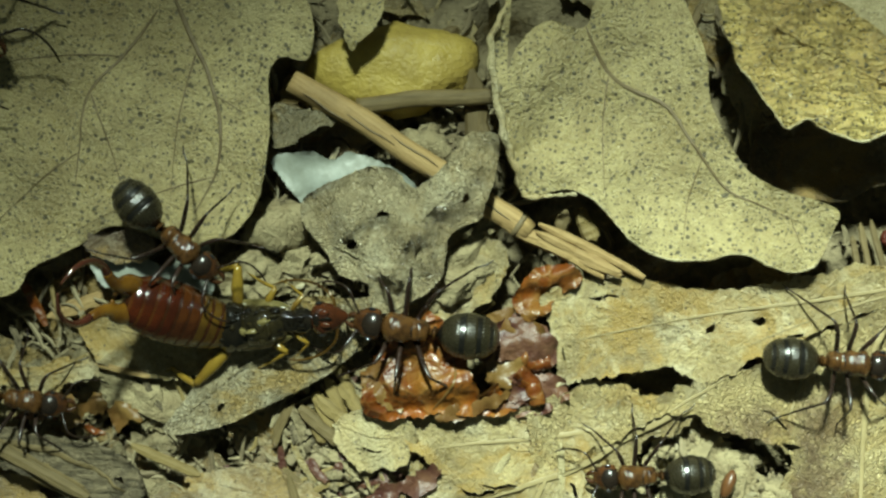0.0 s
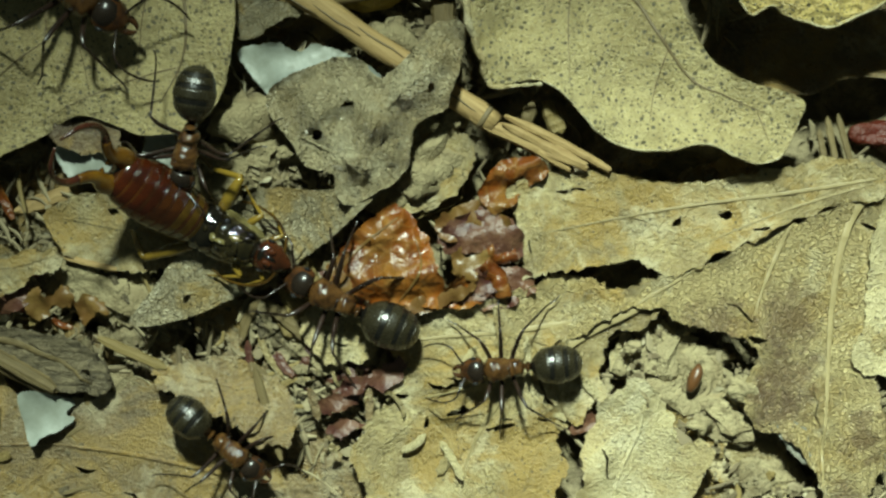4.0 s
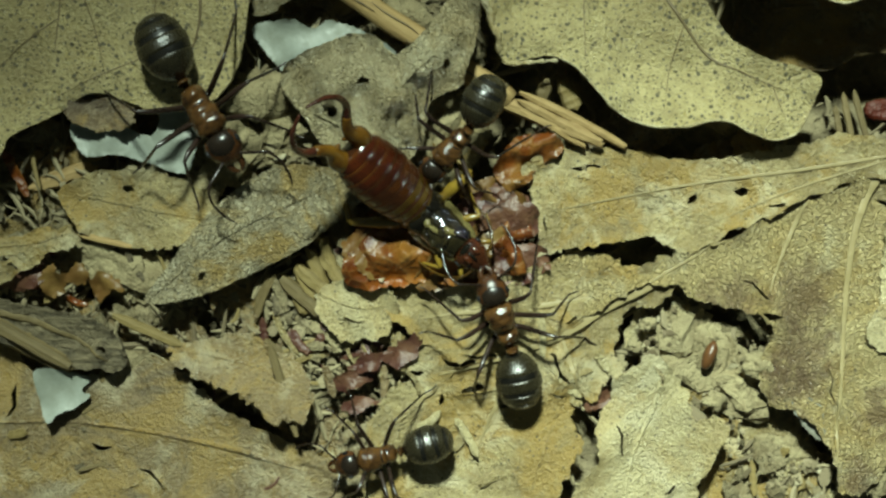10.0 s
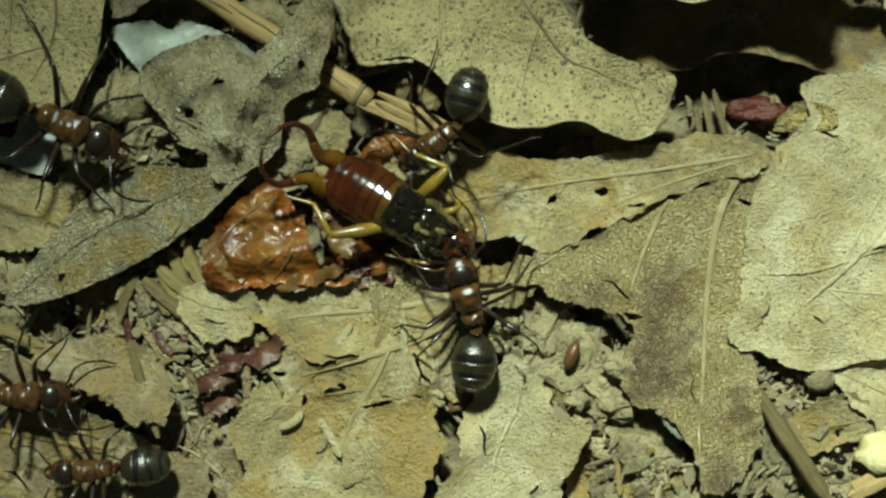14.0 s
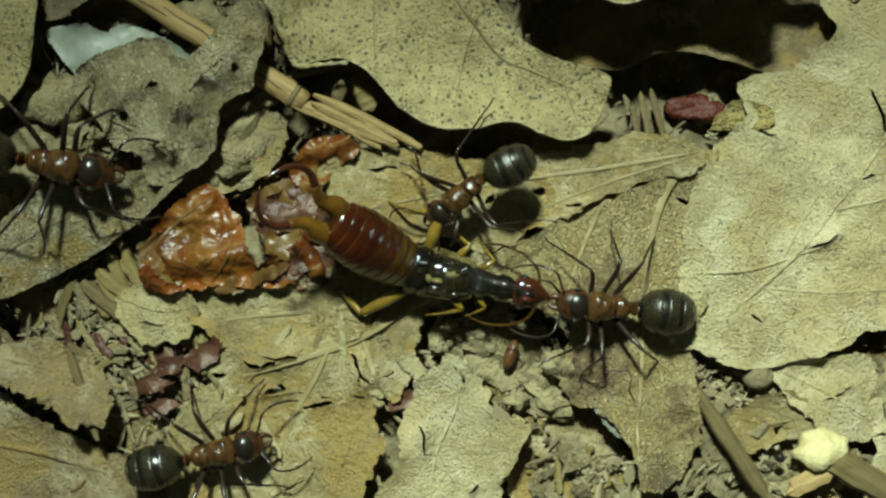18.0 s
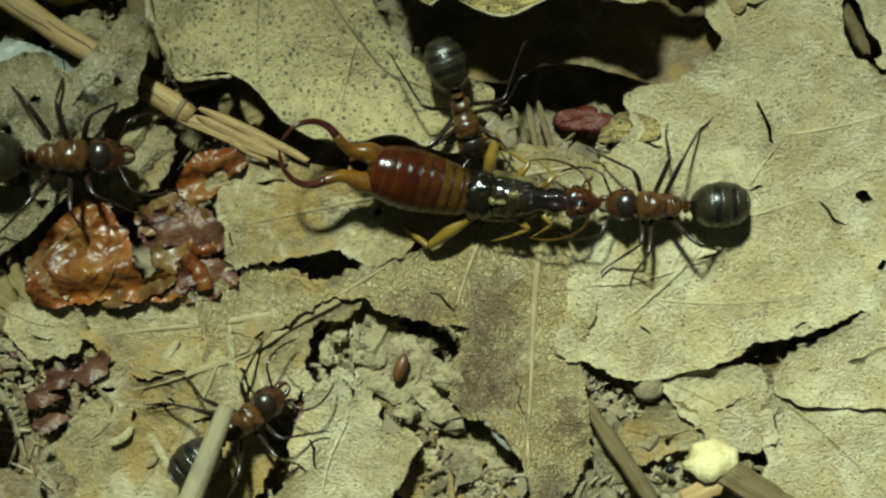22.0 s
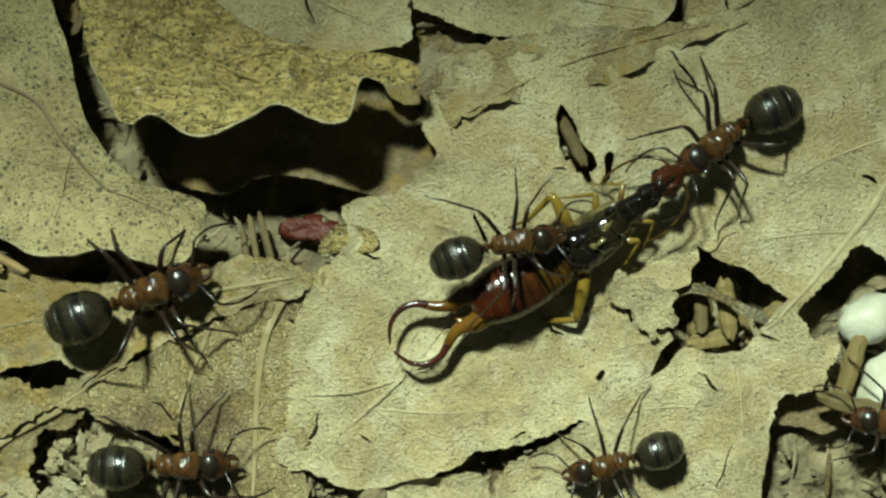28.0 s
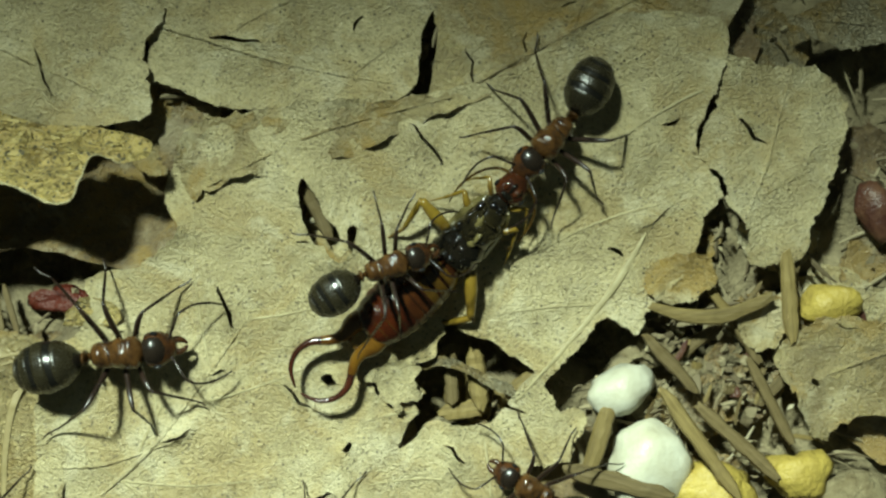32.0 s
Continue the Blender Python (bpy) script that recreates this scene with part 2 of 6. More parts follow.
def bark_material():
    """Weathered bark: dark mottled fibres that run along the piece."""
    n = Nodes("bark_chip")
    m = n.add("ShaderNodeMapping")
    m.inputs["Scale"].default_value, m.inputs["Rotation"].default_value = (0.14, 1, 1), (0, 0, 0.5)
    n.link(n.coord, m.inputs["Vector"])
    thread = n.noise(2600, 5, 0.7, 0.8, m.outputs["Vector"])
    broad, fine = n.noise(420, 5, 0.7, 0.6), n.noise(4200, 4, 0.7)
    col = n.mix(n.ramp(thread, 0.36, 0.66), (0.085, 0.068, 0.04), (0.28, 0.225, 0.13))
    col = n.mix(n.ramp(broad, 0.46, 0.62, 0.0, 0.75), col, (0.08, 0.065, 0.045))
    col = n.mix(n.ramp(fine, 0.55, 0.72, 0.0, 0.5), col, (0.34, 0.29, 0.18))
    n.bump(n.math("ADD", n.math("MULTIPLY", thread, 1.2), n.math("ADD", broad, n.math("MULTIPLY", fine, 0.5))), 1.0, 0.00045)
    return n.done(col, 0.7, Specular_IOR_Level=0.35)


GRIT = grit_material()
BARK = bark_material()
WHITE = plain_material("white_flake", (0.36, 0.39, 0.34), (0.2, 0.21, 0.16), 520, 0.5, 0.3, 0.0001, 0.5)
CREAM = plain_material("cream_stone", (0.68, 0.67, 0.54), (0.5, 0.46, 0.31), 420, 0.4, 0.3, 0.0003, 0.4)
CLAY = plain_material("pale_clay", (0.43, 0.36, 0.2), (0.22, 0.17, 0.085), 900, 0.7, 1.0, 0.0004, 0.4)
CHALK = plain_material("yellow_chalk", (0.68, 0.6, 0.33), (0.45, 0.35, 0.14), 700, 0.5, 0.7, 0.0003, 0.4)
YELLOW = plain_material("yellow_stone", (0.56, 0.42, 0.09), (0.3, 0.21, 0.05), 420, 0.5, 0.8, 0.0003, 0.4)
RED_SKIN = plain_material("red_husk", (0.06, 0.018, 0.016), (0.17, 0.085, 0.045), 700, 0.35, 0.7, 0.0002, 0.5)
BLACK = plain_material("black_seed", (0.01, 0.01, 0.01), (0.02, 0.02, 0.02), 500, 0.15, 0.1)
RED = plain_material("red_berry", (0.11, 0.012, 0.005), (0.09, 0.026, 0.008), 420, 0.5, 0.9, 0.0004, 0.5)
SEED = plain_material("brown_seed", (0.15, 0.065, 0.022), (0.07, 0.03, 0.012), 900, 0.35)


# ---- mesh helpers, in millimetres ----
def link_mesh(name, verts, faces, mat, parent=None, smooth=True, label=""):
    me = bpy.data.meshes.new(name)
    me.from_pydata([(x * MM, y * MM, z * MM) for x, y, z in verts], [], faces)
    me.materials.append(mat)
    if smooth:
        me.polygons.foreach_set("use_smooth", [True] * len(me.polygons))
    me.update()
    ob = new(name, me)
    ob.parent = parent
    return tagged(ob, label) if label else ob


def spline(pts, steps, closed=True):
    """A Catmull-Rom line through the points."""
    pts = [np.array(p, float) for p in pts]
    n = len(pts)
    out = []
    for i in range(n if closed else n - 1):
        a, b, c, d = [pts[(i + k) % n] if closed else pts[min(max(i + k, 0), n - 1)] for k in (-1, 0, 1, 2)]
        for s in range(steps):
            t = s / steps
            out.append(0.5 * (2 * b + (c - a) * t + (2 * a - 5 * b + 4 * c - d) * t * t + (3 * b - a - 3 * c + d) * t**3))
    if not closed:
        out.append(pts[-1])
    return out


def inside(px, py, poly):
    hit = np.zeros(len(px), bool)
    q = np.array(poly)[:, :2]
    for (x0, y0), (x1, y1) in zip(q, np.roll(q, -1, 0)):
        with np.errstate(divide="ignore", invalid="ignore"):
            hit ^= ((y0 > py) != (y1 > py)) & (px < (x1 - x0) * (py - y0) / (y1 - y0) + x0)
    return hit


def tube(path, radii, sides=8, close=True):
    """Verts and faces of a round tube along a path with a radius at each point."""
    verts, faces = [], []
    pts = [Vector(p) for p in path]
    up = Vector((0.13, 0.31, 0.94))
    for i, p in enumerate(pts):
        d = (pts[min(i + 1, len(pts) - 1)] - pts[max(i - 1, 0)]).normalized()
        side = d.cross(up)
        side = side.normalized() if side.length > 1e-6 else Vector((1, 0, 0))
        top = side.cross(d)
        for k in range(sides):
            a = 2 * math.pi * k / sides
            verts.append(tuple(p + (side * math.cos(a) + top * math.sin(a)) * radii[i]))
    n = sides
    for i in range(len(pts) - 1):
        for k in range(n):
            faces.append((i * n + k, i * n + (k + 1) % n, (i + 1) * n + (k + 1) % n, (i + 1) * n + k))
    if close:
        faces += [tuple(range(n - 1, -1, -1)), tuple(range((len(pts) - 1) * n, len(pts) * n))]
    return verts, faces


class Sheet:
    """The curved surface of a leaf: an outline, heights at some of its points, waves, and ridges along its veins."""

    def __init__(self, outline, z=0.0, extra=(), bumps=0.25, wave=0.28, seed=0.0):
        self.ctrl = np.array([(*p, z)[:3] if len(p) == 2 else p for p in list(outline) + list(extra)], float)
        self.bumps, self.wave, self.seed, self.ribs, self.folds = bumps, wave, seed, np.zeros((0, 2)), 0.0
        self.rim, self.curl = np.zeros((0, 2)), 0.0

    def height(self, x, y):
        d = (self.ctrl[:, 0] - x) ** 2 + (self.ctrl[:, 1] - y) ** 2 + 0.3
        w = 1 / d**1.5
        z = float((w * self.ctrl[:, 2]).sum() / w.sum())
        v = Vector((x * self.wave, y * self.wave, self.seed))
        z += self.bumps * (noise.noise(v) + 0.45 * noise.noise(v * 3.1) + 0.22 * noise.noise(v * 8.3))
        if self.folds:
            z += self.folds * (1 - 3 * abs(noise.noise(v * 1.2)) - 1.4 * abs(noise.noise(v * 2.6)))
        if self.curl:
            near = math.sqrt(((self.rim - (x, y)) ** 2).sum(1).min())
            if near < 2.5:
                z += self.curl * (0.5 + 1.6 * noise.noise(v * 1.7 + Vector((5, 1, 2)))) * math.exp(-near / 0.55)
        if len(self.ribs):
            near = ((self.ribs - (x, y)) ** 2).sum(1).min()
            z += 0.1 * math.exp(-near / 0.16) - 0.05 * math.exp(-near / 1.6)
        return z


def jagged(ring, steps, rag, seed):
    """A closed line through the points, ragged at three scales."""
    out = []
    for p in spline([q[:2] for q in ring], steps):
        v = Vector((p[0] * 0.9, p[1] * 0.9, seed))
        off = [rag * (1.1 * noise.noise(v + k) + 0.8 * noise.noise(v * 3.3 + k) + 0.55 * noise.noise(v * 9 + k)) for k in (Vector((0, 0, 0)), Vector((7, 3, 1)))]
        out.append((p[0] + off[0], p[1] + off[1]))
    return out


def slits(rim, count, rng):
    """Narrow cracks and small bites inside a rim."""
    lo, hi = np.array(rim).min(0), np.array(rim).max(0)
    out = []
    for _ in range(count * 6):
        if len(out) >= count:
            break
        x, y, a = rng.uniform(lo[0], hi[0]), rng.uniform(lo[1], hi[1]), rng.uniform(0, math.pi)
        length, wide = rng.choice((0.6, 0.9, 1.3, 1.8, 2.4)) * rng.uniform(0.7, 1.3), rng.uniform(0.04, 0.12)
        if length < 0.6:
            wide = length * 0.4
        ring = []
        for k in range(10):
            t = 2 * math.pi * k / 10
            u, w = math.cos(t) * length / 2, math.sin(t) * wide * rng.uniform(0.5, 1.5)
            w += 0.12 * math.sin(u * 4 + a * 9)
            ring.append((x + u * math.cos(a) - w * math.sin(a), y + u * math.sin(a) + w * math.cos(a)))
        wider = [(x + (p - x) * 1.5, y + (q - y) * 1.5) for p, q in ring]
        if inside(np.array([p[0] for p in wider]), np.array([p[1] for p in wider]), rim).all() and all(math.hypot(x - o[0][0], y - o[0][1]) > 3.2 for o in out):
            out.append(ring)
    return out


def side_veins(line, rim, gap, rng):
    """Side veins that leave a midrib on both sides and run towards the rim."""
    pts = [np.array(p[:2]) for p in spline(line, 12, False)]
    out, gone, side = [], 0.0, 1
    for a, b in zip(pts, pts[1:]):
        gone += float(np.linalg.norm(b - a))
        if gone < gap:
            continue
        gone, side = rng.uniform(-0.3, 0.3) * gap, -side
        d = (b - a) / np.linalg.norm(b - a)
        turn = side * rng.uniform(0.75, 0.95)
        run, p = [a], a
        for _ in range(9):
            q = np.array((d[0] * math.cos(turn) - d[1] * math.sin(turn), d[0] * math.sin(turn) + d[1] * math.cos(turn)))
            p = p + q * 0.9
            turn *= 0.95
            if not inside(np.array([p[0] + q[0] * 0.5]), np.array([p[1] + q[1] * 0.5]), rim)[0]:
                break
            run.append(p)
        if len(run) > 2:
            out.append([tuple(r) for r in run])
    return out


def longest_inside(run, rings):
    """The longest stretch of a vein that lies on the leaf and not over a hole."""
    x, y = np.array([q[0] for q in run]), np.array([q[1] for q in run])
    on = inside(x, y, rings[0])
    for ring in rings[1:]:
        on &= ~inside(x, y, ring)
    best, now = [], []
    for p, k in zip(run, on):
        now = now + [p] if k else []
        if len(now) > len(best):
            best = now
    return best


def leaf(name, outline, mat, label, category="leaf", z=0.0, extra=(), holes=(), veins=(), bumps=0.25, wave=0.28, rag=0.12, steps=14,
         grid=0.6, thick=0.07, vein_mat=None, vein_size=0.16, group="", seed=None, cracks=0, side=0.0, folds=0.0, curl=0.32):
    """A dead leaf: a thin curved sheet with a torn rim, bitten holes, cracks, and raised veins on it."""
    seed = len(bpy.data.objects) * 0.37 if seed is None else seed
    rng = random.Random(int(seed * 100) + 5)
    s = Sheet(outline, z, extra, bumps, wave, seed)
    s.folds = folds
    rings = [jagged(outline, steps, rag, seed)]
    rings += [jagged(h, 6, min(rag, 0.12), seed) for h in holes] + slits(rings[0], cracks, rng)
    s.rim, s.curl = np.array([p for r in rings for p in r]), curl
    lines = [list(v) for v in veins]
    if side:
        for v in list(lines):
            lines += side_veins(v, rings[0], side, rng)
    runs = [spline(v, 8, False) for v in lines]
    runs = [longest_inside(run, rings) for run in runs]
    runs = [run if len(run) > 3 else None for run in runs]
    main = sum(1 for run in runs[:len(veins)] if run)
    runs = [run for run in runs if run]
    if runs:
        s.ribs = np.array([p[:2] for r in runs for p in r])
    rim = np.array(rings[0])
    lo, hi = rim.min(0), rim.max(0)
    gx, gy = np.meshgrid(np.arange(lo[0], hi[0], grid), np.arange(lo[1], hi[1], grid))
    gx, gy = gx.ravel(), gy.ravel()
    jit = np.array([(rng.uniform(-0.3, 0.3) * grid, rng.uniform(-0.3, 0.3) * grid) for _ in gx]).reshape(-1, 2)
    gx, gy = gx + jit[:, 0], gy + jit[:, 1]
    keep = inside(gx, gy, rings[0])
    for ring in rings[1:]:
        keep &= ~inside(gx, gy, ring)
    flat, edges = [], []
    for ring in rings:
        b = len(flat)
        flat += [Vector(p) for p in ring]
        edges += [(b + i, b + (i + 1) % len(ring)) for i in range(len(ring))]
    flat += [Vector((a, b)) for a, b in zip(gx[keep], gy[keep])]
    along = np.array([p[:2] for r in runs for p in r]).reshape(-1, 2)
    if len(along):
        keep = inside(along[:, 0], along[:, 1], rings[0])
        for ring in rings[1:]:
            keep &= ~inside(along[:, 0], along[:, 1], ring)
        flat += [Vector(p) for p in along[keep]]
    v2, _, tris, *_ = geometry.delaunay_2d_cdt(flat, edges, [], 0, 1e-5)
    cx = np.array([sum(v2[i].x for i in t) / 3 for t in tris])
    cy = np.array([sum(v2[i].y for i in t) / 3 for t in tris])
    keep = inside(cx, cy, rings[0])
    for ring in rings[1:]:
        keep &= ~inside(cx, cy, ring)
    tris = [tuple(t) for t, k in zip(tris, keep) if k]
    top = [(v.x, v.y, s.height(v.x, v.y)) for v in v2]
    n = len(top)
    verts = top + [(x, y, h - thick) for x, y, h in top]
    half = set()
    for t in tris:
        half |= {(t[0], t[1]), (t[1], t[2]), (t[2], t[0])}
    faces = list(tris) + [(c + n, b + n, a + n) for a, b, c in tris]
    for a, b in sorted(e for e in half if e[::-1] not in half):
        k = len(verts)
        verts += [verts[b], verts[a], verts[a + n], verts[b + n]]
        faces.append((k, k + 1, k + 2, k + 3))
    ob = link_mesh(name, verts, faces, mat)
    tagged(ob, label, category, group)
    for k, pts in enumerate(runs):
        path = [(p[0], p[1], s.height(p[0], p[1])) for p in pts]
        r0 = vein_size * (1.0 if k == 0 else 0.62 if k < main else 0.32)
        rise = 0.1 if vein_mat is RIB else 0.18 if k >= main else 0.3
        vv, ff = tube([(x, y, 0) for x, y, h in path], [r0 * min(1, 0.25 + i * 0.15) * (1 - 0.9 * (i / len(path)) ** 1.5) for i in range(len(path))], 8)
        vv = [(x, y, q * rise + path[min(i // 8, len(path) - 1)][2] + 0.02) for i, (x, y, q) in enumerate(vv)]
        link_mesh("midrib" if k == 0 else "vein", vv, ff, mat if vein_mat is None or (vein_mat is RIB and k >= main) or (vein_mat is PALEVEIN and 0 < k < main) else vein_mat, ob)
    return ob


def add_rim(ob, points, radius, mat, label=""):
    """A thin thickened rim along a part of a leaf's edge."""
    co = np.array([v.co for v in ob.data.vertices]) / MM
    path = []
    for p in spline(points, 8, False):
        q = tuple(co[((co[:, :2] - np.array(p[:2])) ** 2).sum(1).argmin()])
        if not path or math.dist(q, path[-1]) > 0.12:
            path.append(q)
    rr = [radius * (0.4 + 0.6 * max(0.0, math.sin(math.pi * i / (len(path) - 1))) ** 0.5) * (1 + 0.25 * math.sin(i * 1.1)) for i in range(len(path))]
    return link_mesh("rim", *tube(path, rr, 6), mat, ob, label=label)


def lump(size, seed, rough=0.25, flat=1.0, levels=3):
    """Verts and faces of an uneven stone."""
    bm = bmesh.new()
    bmesh.ops.create_icosphere(bm, subdivisions=levels, radius=1)
    for v in bm.verts:
        p = v.co * 1.3 + Vector((seed, seed * 0.7, -seed))
        k = 1 + rough * (noise.noise(p) + 0.5 * noise.noise(p * 2.7) + 0.2 * noise.noise(p * 7))
        q = v.co * k
        v.co = Vector((q.x * size[0], q.y * size[1], q.z * size[2]))
    bm.verts.index_update()
    out = [tuple(v.co) for v in bm.verts], [tuple(v.index for v in f.verts) for f in bm.faces]
    bm.free()
    return out


def husk_material():
    """A crumpled dry skin: orange-red where it is thick, golden at its folds, with sharp creases."""
    n = Nodes("amber_husk")
    big, mid = n.noise(230, 4, 0.6, 0.6), n.noise(1400, 4, 0.65, 0.8)
    wide = n.cells(420, "DISTANCE_TO_EDGE", 1.0)
    small = n.cells(1100, "DISTANCE_TO_EDGE", 1.0)
    fold = n.ramp(wide, 0.0, 0.09, 1.0, 0.0)
    crease = n.ramp(small, 0.0, 0.08, 1.0, 0.0)
    col = n.mix(n.ramp(big, 0.38, 0.6), (0.075, 0.017, 0.004), (0.21, 0.058, 0.006))
    col = n.mix(n.ramp(n.noise(170, 3, 0.6), 0.5, 0.64, 0.0, 0.5), col, (0.24, 0.14, 0.03))
    col = n.mix(n.ramp(mid, 0.5, 0.7, 0.0, 0.5), col, (0.1, 0.035, 0.008))
    col = n.mix(n.math("MULTIPLY", fold, 0.3), col, (0.34, 0.2, 0.06))
    col = n.mix(n.math("MULTIPLY", crease, 0.15), col, (0.34, 0.2, 0.06))
    n.bump(n.math("ADD", n.math("MULTIPLY", n.ramp(wide, 0.0, 0.4, 1.0, 0.0), 1.0), n.math("ADD", n.math("MULTIPLY", n.ramp(small, 0.0, 0.35, 1.0, 0.0), 0.4), n.math("MULTIPLY", mid, 0.4))), 0.9, 0.0002)
    return n.done(col, n.ramp(mid, 0.3, 0.7, 0.22, 0.45), Specular_IOR_Level=0.5)


AMBER_SKIN = husk_material()
FILM = plain_material("husk_film", (0.19, 0.115, 0.032), (0.11, 0.045, 0.012), 500, 0.4, 0.5, 0.00012, 0.5)
MOULD = plain_material("mould", (0.3, 0.3, 0.26), (0.13, 0.12, 0.08), 1900, 0.7, 0.8, 0.0002, 0.3)


def stone(name, at, size, mat, label, category="stone", rz=0.0, rough=0.25, seed=None, group="", smooth=True):
    seed = len(bpy.data.objects) * 0.61 if seed is None else seed
    v, f = lump(size, seed, rough)
    ob = link_mesh(name, v, f, mat, None, smooth)
    ob.matrix_basis = pose(at[0] * MM, at[1] * MM, at[2] * MM, 0, 0, rz)
    return tagged(ob, label, category, group)


def stick(name, a, b, width, mat, label, category="stick", flat=0.6, bend=0.2, group="", knot=None, sides=9):
    """A straw, needle or splinter from a to b (mm), with a slightly uneven, bent shaft."""
    a, b = Vector(a), Vector(b)
    d = b - a
    n = 22
    seed = len(bpy.data.objects) * 0.43
    path, rad = [], []
    for i in range(n + 1):
        t = i / n
        path.append((d.length * (t - 0.5), bend * math.sin(math.pi * t) + 0.12 * noise.noise(Vector((t * 5, seed, 0))), 0.1 * noise.noise(Vector((t * 4, seed, 5)))))
        k = 1 + 0.05 * noise.noise(Vector((t * 9, seed, 2)))
        if knot is not None:
            k *= 1 + 0.22 * math.exp(-((t - knot) / 0.02) ** 2) - 0.3 * math.exp(-((t - knot - 0.04) / 0.018) ** 2)
        rad.append(width / 2 * k)
    v, f = tube(path, rad, sides)
    v = [(x, y * (1 + 0.05 * math.sin(9 * y)), z * flat) for x, y, z in v]
    ob = link_mesh(name, v, f, mat)
    rot = d.to_track_quat("X", "Z").to_matrix().to_4x4()
    ob.matrix_basis = Matrix.Translation((a + b) / 2 * MM) @ rot
    if knot is not None:
        i = round(knot * n)
        px, py, pz = path[i]
        v, f = tube([(px - 0.16, py, pz), (px, py, pz), (px + 0.12, py, pz)], [rad[i] * 1.0, rad[i] * 1.06, rad[i] * 0.98], sides)
        link_mesh("knot", [(x, y * 1.02, z * flat * 1.02) for x, y, z in v], f, DARKVEIN, ob, label="dark ring of the knot")
        for k in range(5):
            x0, y0 = d.length * (0.06 + 0.17 * k - 0.5), (k % 3 - 1) * width * 0.25
            v, f = tube([(x0 + q * d.length * 0.05, y0 + 0.04 * math.sin(q * 2 + k), width * flat * 0.47) for q in range(5)], [0.02, 0.05, 0.06, 0.05, 0.02], 5)
            link_mesh("split", v, f, DARKVEIN, ob)
    return tagged(ob, label, category, group)


def splinter(name, a, b, width, mat, label, category="splinter", thick=0.3, group="", bend=0.0):
    """A split flake of wood or straw: a flat, tapered, angular bar with torn ends."""
    a, b = Vector(a), Vector(b)
    d = b - a
    rng = random.Random(len(bpy.data.objects) * 7 + 3)
    n, half = 9, d.length / 2
    verts, faces = [], []
    for i in range(n + 1):
        t = i / n
        w = width / 2 * (1 - 0.25 * abs(2 * t - 1) ** 3) * rng.uniform(0.86, 1.1)
        if i in (0, n):
            w *= rng.uniform(0.35, 0.8)
        h = width * thick * rng.uniform(0.8, 1.1)
        c = bend * math.sin(math.pi * t) + rng.uniform(-0.04, 0.04) * width
        x = (t - 0.5) * 2 * half
        for y, z in ((-w, 0.0), (-w * 0.75, h * 0.8), (w * rng.uniform(-0.2, 0.2), h), (w * 0.8, h * 0.7), (w, 0.0), (0.0, -h * 0.5)):
            verts.append((x + rng.uniform(-0.25, 0.25) * width * (i in (0, n)), y + c, z))
    for i in range(n):
        for k in range(6):
            faces.append((i * 6 + k, (i + 1) * 6 + k, (i + 1) * 6 + (k + 1) % 6, i * 6 + (k + 1) % 6))
    faces += [tuple(range(6)), tuple(range((n + 1) * 6 - 1, n * 6 - 1, -1))]
    ob = link_mesh(name, verts, faces, mat, None, False)
    ob.matrix_basis = Matrix.Translation((a + b) / 2 * MM) @ d.to_track_quat("X", "Z").to_matrix().to_4x4()
    return tagged(ob, label, category, group)

# ---- the ground: one sheet of soil ----
PITS = [(25.2, 2.6, 2.4), (31.7, 3.3, 2.0), (-2.1, -10.8, 1.3), (-0.4, -11.8, 1.1), (-5.9, -5.8, 1.3), (0.3, 10.0, 3.0), (3.5, 9.9, 3.0), (6.5, 9.9, 3.0), (3.0, 7.3, 1.6), (6.9, 7.0, 1.6), (-17.0, 15.4, 1.6), (-12.1, -1.7, 1.2)]  # x, y, radius


def in_pit(x, y, more=0.0):
    return any((x - a) ** 2 + (y - b) ** 2 < (c + more) ** 2 for a, b, c in PITS)


def soil_ground():
    axis = [-3000, -900, -300, -130, -85]
    xs = axis + list(np.arange(-66, 70, 0.6)) + [-a for a in axis[::-1]]
    ys = axis + list(np.arange(-30, 30, 0.6)) + [-a for a in axis[::-1]]
    verts, faces = [], []
    for y in ys:
        for x in xs:
            v = Vector((x * 0.12, y * 0.12, 3.3))
            near = max(abs(x) - 70, abs(y) - 45, 0)
            deep = max(math.exp(-(((x - a) ** 2 + (y - b) ** 2) / (c * c)) ** 2) for a, b, c in PITS)
            clod = 1 - 2.2 * abs(noise.noise(v * 3.5)) - 1.1 * abs(noise.noise(v * 9))
            verts.append((x, y, -2.7 - 2.2 * deep + (0.0 if near > 200 else 0.9 * noise.noise(v) + 0.75 * clod + 0.12 * noise.noise(v * 26))))
    w = len(xs)
    for j in range(len(ys) - 1):
        for i in range(w - 1):
            faces.append((j * w + i, j * w + i + 1, (j + 1) * w + i + 1, (j + 1) * w + i))
    return tagged(link_mesh("ground", verts, faces, SOIL), "dark crumbly soil under dead leaves at night", "soil", kind="structure")


soil_ground()

